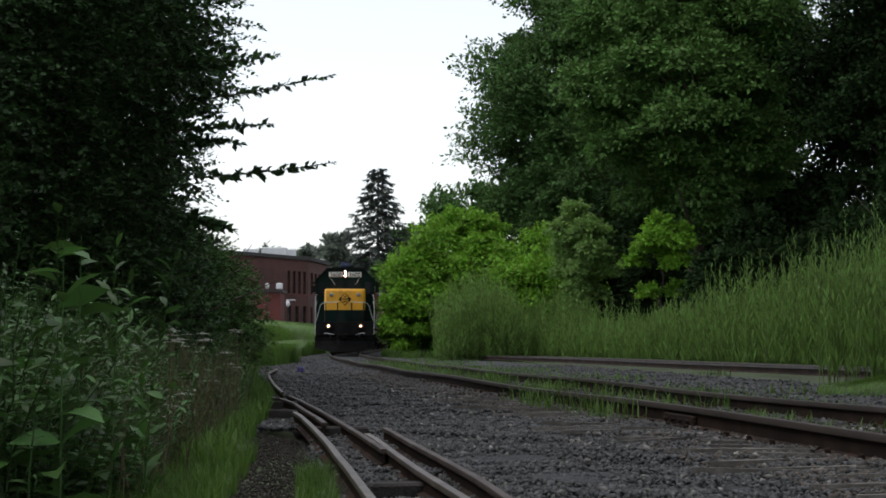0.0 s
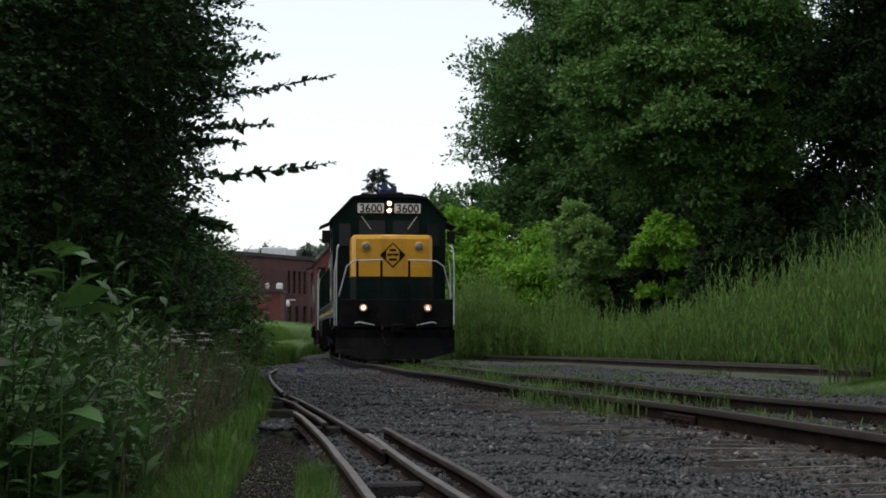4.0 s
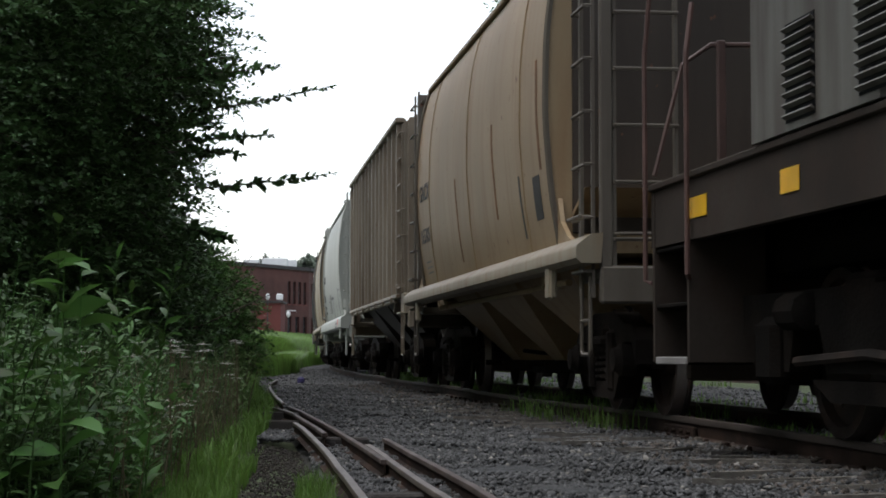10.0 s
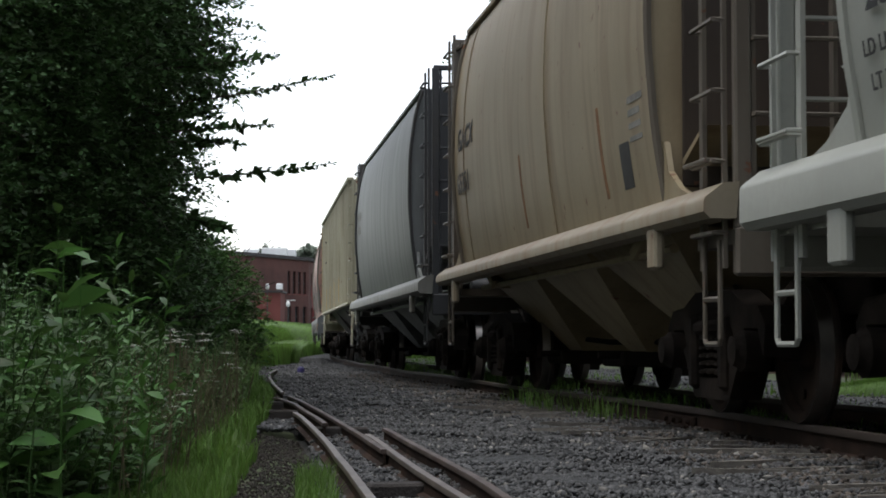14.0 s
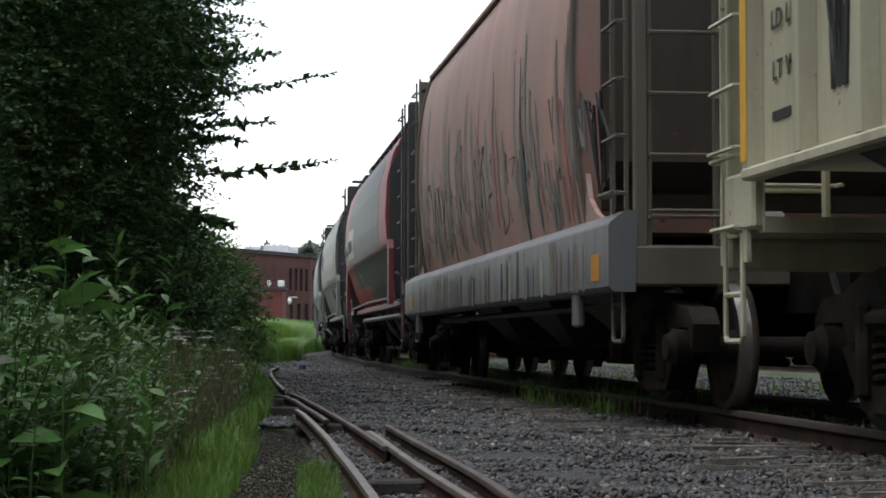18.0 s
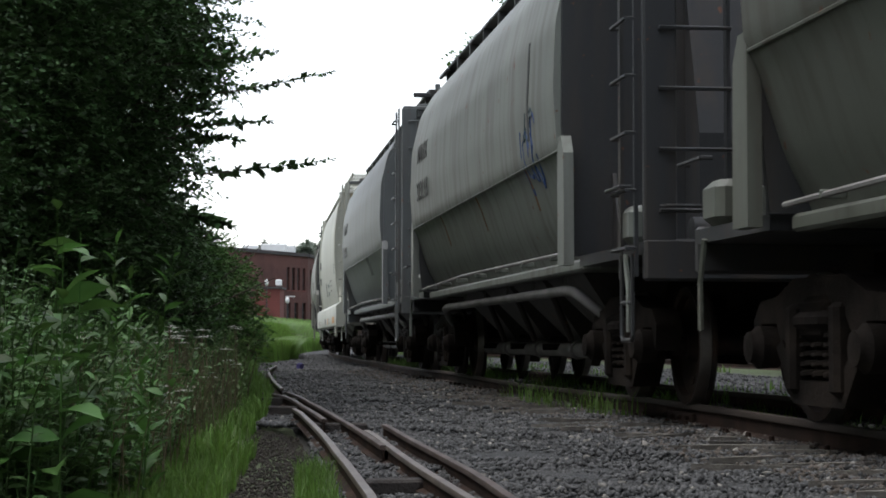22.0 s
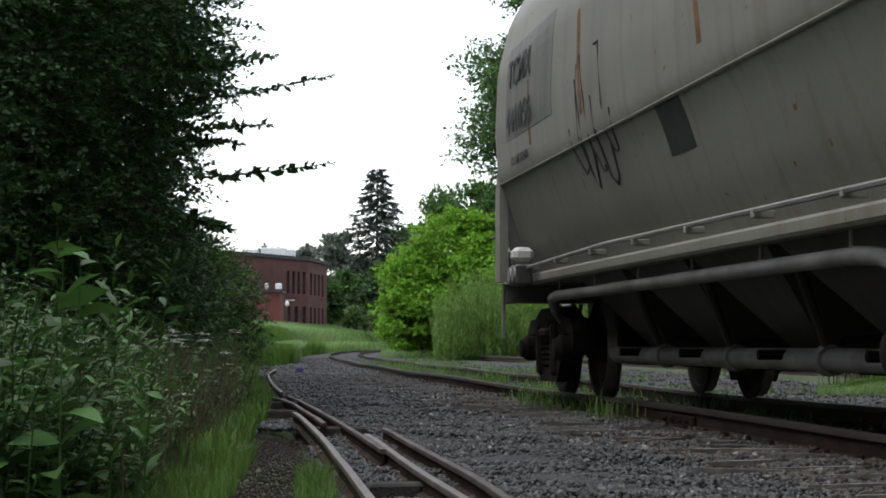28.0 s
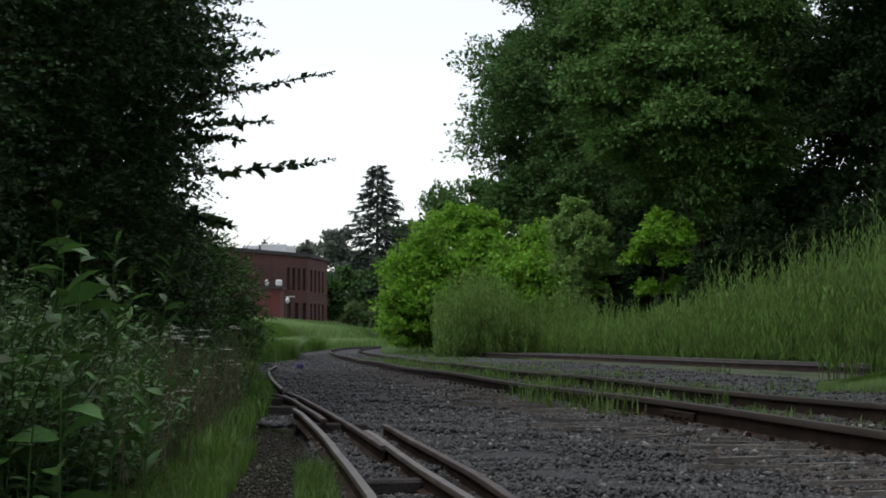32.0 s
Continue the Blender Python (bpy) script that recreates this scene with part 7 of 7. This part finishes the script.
on_side(car, "data_panel", -hb + 4.15, -hb + 4.55, 2.25, 3.0, PALE_GREY, flat(1.466), n=1)
small_print(car, -hb + 4.18, 2.9, 0.3, 0.06, 4, GHOST, flat(1.472))
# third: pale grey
# its end sheets are coloured darker than the body to carry the recess's shade
car, P, hb = sill_hopper("covered_hopper", "clean pale grey curved-side covered hopper", 4, LENGTHS[4], PALE_GREY, PALE_GREY, PALE_GREY, sheet=SHADE_GRIME)
lettering(car, "GACX", -hb + 0.75, 2.55, 0.30, MARK, P, spread=1.1)
lettering(car, "2582", -hb + 0.85, 2.02, 0.28, MARK, P, spread=1.1)
lettering(car, "LD LMT  230400", -hb + 0.75, 1.82, 0.11, MARK, P, spread=1.1)
lettering(car, "LT WT   55600", -hb + 0.8, 1.66, 0.11, MARK, P, spread=1.1)
on_side(car, "data_panel", -1.7, -1.0, 1.62, 2.15, GHOST, P)
on_side(car, "black_bar", -0.75, 0.45, 1.98, 2.05, MARK, P)
on_side(car, "black_bar", 3.0, 3.09, 1.52, 2.2, MARK, P, lean=-0.08)
on_side(car, "black_bar", 0.1, 0.17, 1.48, 2.0, MARK, P, lean=-0.08)
on_side(car, "black_bar", -2.3, -2.24, 1.5, 2.1, MARK, P, lean=-0.08)
small_print(car, 3.5, 2.1, 0.6, 0.09, 4, GHOST, P)
small_print(car, 1.4, 1.75, 0.5, 0.06, 3, GHOST, P)
on_side(car, "rust_bar", hb - 0.76, hb - 0.66, 1.5, 4.1, RUST_MARK, P)
on_side(car, "route_label", 4.6, 4.82, 1.2, 1.36, RED_STICKER, flat(1.621), n=1)
small_print(car, 3.4, 1.24, 0.9, 0.05, 2, GHOST, flat(1.62))
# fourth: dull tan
car, P, hb = sill_hopper("covered_hopper", "dull tan covered hopper with dusty sides", 5, LENGTHS[5], DULL_TAN, TAN_SILL, END_BROWN, seams=(-4.0, 1.0), low=1.24, sheet=RECESS_SHADE)
lettering(car, "GACX", -hb + 0.9, 2.75, 0.36, MARK, P, spread=1.1)
lettering(car, "65351", -hb + 0.9, 2.25, 0.32, MARK, P, spread=1.1)
on_side(car, "data_panel", 3.7, 4.0, 1.62, 1.95, MARK, P)
for x in (-0.4, 3.1):
    on_side(car, "rust_bar", x, x + 0.08, 1.6, 2.3, RUST_MARK, P, lean=-0.1)
small_print(car, 4.05, 2.2, 0.45, 0.05, 4, GHOST, P)
# fifth: slate grey with dark washes
car, P, hb = sill_hopper("covered_hopper", "slate grey covered hopper streaked with black", 6, LENGTHS[6], SLATE, DRAB, SHADE_GREY, low=1.2)
small_print(car, -hb + 0.9, 3.0, 0.9, 0.16, 2, GHOST, P)
# sixth: cream, ribbed and sprayed
car, P, hb = ribbed_hopper("ribbed_hopper", "cream ribbed covered hopper with sprayed scrawls", 7, LENGTHS[7], CREAM, CREAM, 19, UNDER_SHADE, pipe=False)
for k, (x, z, w, h, m, n) in enumerate(((0.92, 1.75, 0.72, 1.3, SPRAY, 2), (2.0, 1.6, 0.6, 1.1, SPRAY, 2), (4.4, 1.65, 0.7, 0.5, GHOST, 3), (5.35, 1.65, 0.65, 0.75, SPRAY, 2), (6.2, 1.85, 0.72, 0.55, SPRAY, 4), (7.05, 1.95, 0.74, 0.7, SPRAY, 3),
                                       (7.92, 2.0, 0.72, 0.45, SPRAY, 3), (8.8, 2.05, 0.72, 0.5, SPRAY, 3), (10.55, 1.9, 0.72, 0.5, GHOST, 3), (11.4, 1.95, 0.74, 0.55, GHOST, 3), (12.3, 2.0, 0.74, 0.55, GHOST, 3), (13.2, 2.0, 0.7, 0.5, GHOST, 3))):
    tag(car, -hb + x, z, w, h, m, flat(1.466), n, seed=30 + k, r=0.03 if k < 2 else 0.02)
for z in (2.9, 3.5):
    grab(car, BLACK, [(-hb + 2.9, -1.47, z), (-hb + 2.9, -1.56, z), (-hb + 3.15, -1.56, z), (-hb + 3.15, -1.47, z)])
smear(car, -hb + 10.0, 1.95, 0.5, 0.6, BLUE_TAG, flat(1.466), 5)
for x, z in ((3.44, 1.5), (6.05, 1.5), (8.65, 1.52), (11.25, 1.55)):
    on_side(car, "yellow_stripe", -hb + x, -hb + x + 0.1, z, z + 0.62, YELLOW_LINE, flat(1.552), n=1)
on_side(car, "yellow_stripe", -hb + 0.0, -hb + 0.11, 1.5, 4.1, YELLOW_LINE, flat(1.552), n=1)
lettering(car, "46", -hb + 0.28, 2.85, 0.42, MARK, flat(1.464), spread=1.1)
lettering(car, "LD LMT", -hb + 0.3, 2.2, 0.15, MARK, flat(1.464), spread=1.0)
lettering(car, "LT WT", -hb + 0.32, 1.92, 0.15, MARK, flat(1.464), spread=1.0)
small_print(car, -hb + 0.3, 1.7, 0.5, 0.05, 1, MARK, flat(1.464))
for k in range(4):
    small_print(car, -hb + 6.2 + k * 0.87, 1.78 + 0.03 * k, 0.5, 0.03, 3, GHOST, flat(1.464))
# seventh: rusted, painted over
car, P, hb = sill_hopper("covered_hopper", "rust-red covered hopper smeared with old spray paint", 8, LENGTHS[8], RUSTED, SMEARED, END_BROWN, low=0.86, under=SHADE_GRIME, sheet=RECESS_SHADE)
for k in range(16):
    tag(car, -hb + 0.7 + k * 0.76, 1.6 + 0.2 * (k % 3), 0.7, 0.5 + 0.3 * (k % 2), (GHOST, SMEARED, DRAB, SPRAY)[k % 4], P, 2, seed=20 + k, r=0.012)
for k in range(64):
    x, z = -hb + 0.7 + random.random() * (2 * hb - 1.4), 1.46 + 0.9 * random.random() ** 2
    smear(car, x, z, random.uniform(0.05, 0.22), random.uniform(0.4, 1.7), (DRAB, RUST_WASH, OLIVE, RUST_WASH, BLACKED, DRAB, PINK_TAG, SMEARED)[k % 8], P, k, lift=0.003 + 0.0001 * k, lean=random.uniform(-0.06, 0.06))
on_side(car, "reflector", -hb - 0.2, -hb + 0.1, 0.95, 1.15, ORANGE, flat(1.621), n=1)
on_side(car, "reflector", hb + 0.3, hb + 0.6, 0.95, 1.15, ORANGE, flat(1.621), n=1)
for k in range(80):
    x = -hb - 0.3 + random.random() * (2 * hb + 0.6)
    smear(car, x, 0.88, random.uniform(0.03, 0.16), random.uniform(0.3, 0.46), (BLACKED, GHOST, DRAB, STONE_GREY, OLIVE, RUST_WASH, BLACKED)[k % 7], flat(1.618), k, lift=0.003 + 0.0001 * k)
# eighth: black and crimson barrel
car, P, hb = barrel_hopper("cylindrical_hopper", "crimson and black cylindrical hopper with worn paint", 9, LENGTHS[9], CRIMSON, CRIMSON_FRAME, SHADE_GREY, lower=SHADE_GRIME, pipe_m=SHADE_GRIME)
zs = [z for z, _ in BARREL]
on_side(car, "black_field", -hb + 1.0, hb - 1.6, 2.135, 4.0, BLACKED, P, lean=0.12, n=12)
on_side(car, "black_field", -0.8, hb - 0.12, 1.14, 2.13, BLACKED, P, lean=0.1)
on_side(car, "black_field", -hb + 1.6, -0.8, 1.62, 2.13, BLACKED, P, lean=0.9)
on_side(car, "number_patch", -hb + 0.22, -hb + 1.14, 2.28, 2.72, SMEARED, P, lift=0.008)
on_side(car, "number_patch", -hb + 1.2, -hb + 2.85, 2.28, 2.9, STONE_GREY, P, lift=0.008)
lettering(car, "NAHX", -hb + 0.28, 2.38, 0.27, MARK, lambda z: P(z) + 0.012, spread=1.1)
lettering(car, "320384", -hb + 1.3, 2.42, 0.36, MARK, lambda z: P(z) + 0.012, spread=1.1)
for x in (-hb + 1.6, -hb + 3.3, -hb + 5.6, 2.4):
    on_side(car, "yellow_stroke", x, x + 0.09, 1.5, 1.95, RUST_MARK, P, lean=-0.5, lift=0.008)
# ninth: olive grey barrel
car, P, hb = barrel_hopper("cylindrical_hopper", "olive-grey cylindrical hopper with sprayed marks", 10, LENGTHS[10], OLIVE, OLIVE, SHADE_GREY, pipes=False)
on_side(car, "data_panel", 3.5, 3.9, 1.75, 2.05, MARK, P)
tag(car, 0.5, 1.5, 2.6, 0.45, SHADE_GREY, P, 6, seed=80, r=0.03)
scrawl(car, -hb + 0.6, 2.5, 1.1, 0.7, VIOLET_TAG, P, 4, seed=32, r=0.02)
on_side(car, "rust_bar", hb - 1.1, hb - 0.95, 2.3, 2.9, RUST_MARK, P, lean=-0.1)
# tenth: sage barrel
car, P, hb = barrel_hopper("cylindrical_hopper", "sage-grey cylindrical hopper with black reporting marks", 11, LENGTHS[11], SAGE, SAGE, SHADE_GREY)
lettering(car, "NAHX", -hb + 0.8, 2.95, 0.34, MARK, P, spread=1.1)
lettering(car, "323118", -hb + 0.9, 2.42, 0.36, MARK, P, spread=1.1)
scrawl(car, hb - 1.75, 1.85, 0.8, 0.7, BLUE_TAG, P, 4, seed=41, r=0.014)
scrawl(car, hb - 1.6, 2.25, 0.6, 0.4, TEAL_MARK, P, 3, seed=42, r=0.014)
on_side(car, "rust_bar", hb - 1.3, hb - 1.22, 2.3, 3.2, MARK, P)
for x in (-2.5, 0.6, 3.8):
    on_side(car, "rust_bar", x, x + 0.07, 1.7, 2.1, RUST_MARK, P, lean=-0.1)
# eleventh: blue-grey barrel
car, P, hb = barrel_hopper("cylindrical_hopper", "blue-grey cylindrical hopper with dark streaks", 12, LENGTHS[12], STEEL_BLUE, STEEL_BLUE, STEEL_BLUE)
lettering(car, "NAHX", -hb + 0.7, 2.85, 0.34, MARK, P, spread=1.1)
lettering(car, "323140", -hb + 0.8, 2.35, 0.32, GHOST, P, spread=1.1)
on_side(car, "data_panel", 1.3, 1.85, 1.75, 2.08, MARK, P)
# twelfth: ivory
# end sheets in dull tan: shade of the gap put into the ivory's colour
car, P, hb = sill_hopper("covered_hopper", "clean ivory covered hopper with an open roof walkway", 13, LENGTHS[13], IVORY, IVORY, IVORY, walk_out=0.4, sheet=DULL_TAN, low=0.84)
lettering(car, "NGSX", -hb + 0.7, 2.68, 0.30, MARK, P, spread=1.1)
lettering(car, "100024", -hb + 0.8, 2.2, 0.30, MARK, P, spread=1.1)
on_side(car, "data_panel", -1.6, -1.25, 1.75, 2.15, MARK, P)
on_side(car, "blue_emblem", -0.1, 0.4, 1.98, 2.08, TEAL_MARK, P, lean=0.6)
on_side(car, "blue_emblem", -0.2, 0.3, 1.76, 1.86, TEAL_MARK, P, lean=0.6)
small_print(car, 1.1, 2.1, 1.3, 0.07, 3, GHOST, P)
small_print(car, 4.0, 2.45, 0.5, 0.04, 4, GHOST, P)
for x, w, m in ((-hb + 0.8, 0.15, MARK), (-hb + 1.5, 0.3, RUST_MARK), (-hb + 3.0, 0.12, GHOST), (-0.6, 0.8, GHOST), (1.2, 0.42, ORANGE), (2.4, 0.22, MARK), (4.6, 1.3, ORANGE)):
    on_side(car, "sill_label", x, x + w, 0.93, 0.93 + min(0.17, 0.1 + w * 0.2), m, flat(1.621), n=1)
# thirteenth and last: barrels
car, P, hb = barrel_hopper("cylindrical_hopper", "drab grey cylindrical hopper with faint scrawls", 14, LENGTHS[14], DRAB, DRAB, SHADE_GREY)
on_side(car, "number_patch", -hb + 0.9, -hb + 2.2, 2.5, 2.9, GHOST, P)
scrawl(car, -1.0, 2.2, 2.4, 0.5, GHOST, P, 5, seed=51, r=0.016)
car, P, hb = barrel_hopper("cylindrical_hopper", "stone-grey cylindrical hopper, last of the train", 15, LENGTHS[15], STONE_GREY, STONE_GREY, DRAB, back=1.55)
on_side(car, "painted_out_patch", -hb + 0.6, -hb + 2.9, 2.45, 3.35, DRAB, P, lean=0.02, n=8)
lettering(car, "TCMX", -hb + 0.75, 2.95, 0.36, MARK, lambda z: P(z) + 0.006, spread=1.1)
lettering(car, "441056", -hb + 0.75, 2.5, 0.36, MARK, lambda z: P(z) + 0.006, spread=1.1)
scrawl(car, -1.6, 1.7, 1.4, 1.1, SHADE_GREY, P, 5, seed=61, r=0.02)
vb = part("valve_box", Geo().block((-hb + 0.75, -1.5, 1.16), (0.42, 0.16, 0.2), 0.02), SHADE_GRIME, car)
for x in (-hb + 0.65, -hb + 0.85):
    part("cap", Geo().lathe([(0.03, -0.025), (0.075, -0.02), (0.08, 0.0)], (x, -1.58, 1.16), "y", 14), ROD_STEEL, vb, "round pale cap")
part("hatch_cover", Geo().block((-hb + 0.7, -1.48, 1.36), (0.22, 0.2, 0.14), 0.04), WHITE, car, "small white cover")
lettering(car, "LD LMT 219400", -hb + 0.9, 2.2, 0.11, MARK, lambda z: P(z) + 0.004, spread=1.1)
on_side(car, "data_panel", 1.0, 1.6, 1.75, 2.1, MARK, P)
for x in (-3.4, -1.2, 2.2):
    on_side(car, "rust_bar", x, x + 0.09, 2.3, 3.3, RUST_MARK, P, lean=-0.1)
# ---- what moves ----


def lead_at(t):
    """Where along the line the leading coupler is at t seconds."""
    u = (t - 14) / 14
    return -78.271 - 11.5684 * (t - 14) - 6.570 * u ** 2 - 5.558 * u ** 3 + 9.131 * u ** 4 + 3.674 * u ** 5 - 3.341 * u ** 6


def car_pose(s, half, turned):
    """Pose of a car whose middle is at s, riding on two trucks half apart from it; its own x axis points the way it goes."""
    ax, ay, _ = on_line(s - half)
    bx, by, _ = on_line(s + half)
    return Matrix.LocRotScale(((ax + bx) / 2, (ay + by) / 2, RAIL_TOP), Euler((0, 0, math.atan2(ay - by, ax - bx) + radians(turned))), None)


def motions():
    for i, (car, half, turned) in enumerate(CARS):
        mid = MIDS[i]
        walk(car, [(t / 2, car_pose(lead_at(t / 2) + mid, half, turned)) for t in range(65)])
    # the wheels roll while their car is near
    for w, i, r in WHEEL_SETS:
        x, _, z = w.matrix_basis.translation
        way = -1 if i == 1 else 1
        near = [k for k in range(0, 961) if lead_at(k / FPS) + MIDS[i] < 112 and lead_at(k / FPS) + MIDS[i] > -22]
        rows = [(k / FPS, pose(x, 0, z, 0, math.degrees(-lead_at(k / FPS) / r * way) % 360, 0)) for k in near]
        if near[0] > 0:
            rows.insert(0, (0, rows[0][1]))
        if near[-1] < 960:
            rows.append((32.0, rows[-1][1]))
        walk(w, rows)


motions()
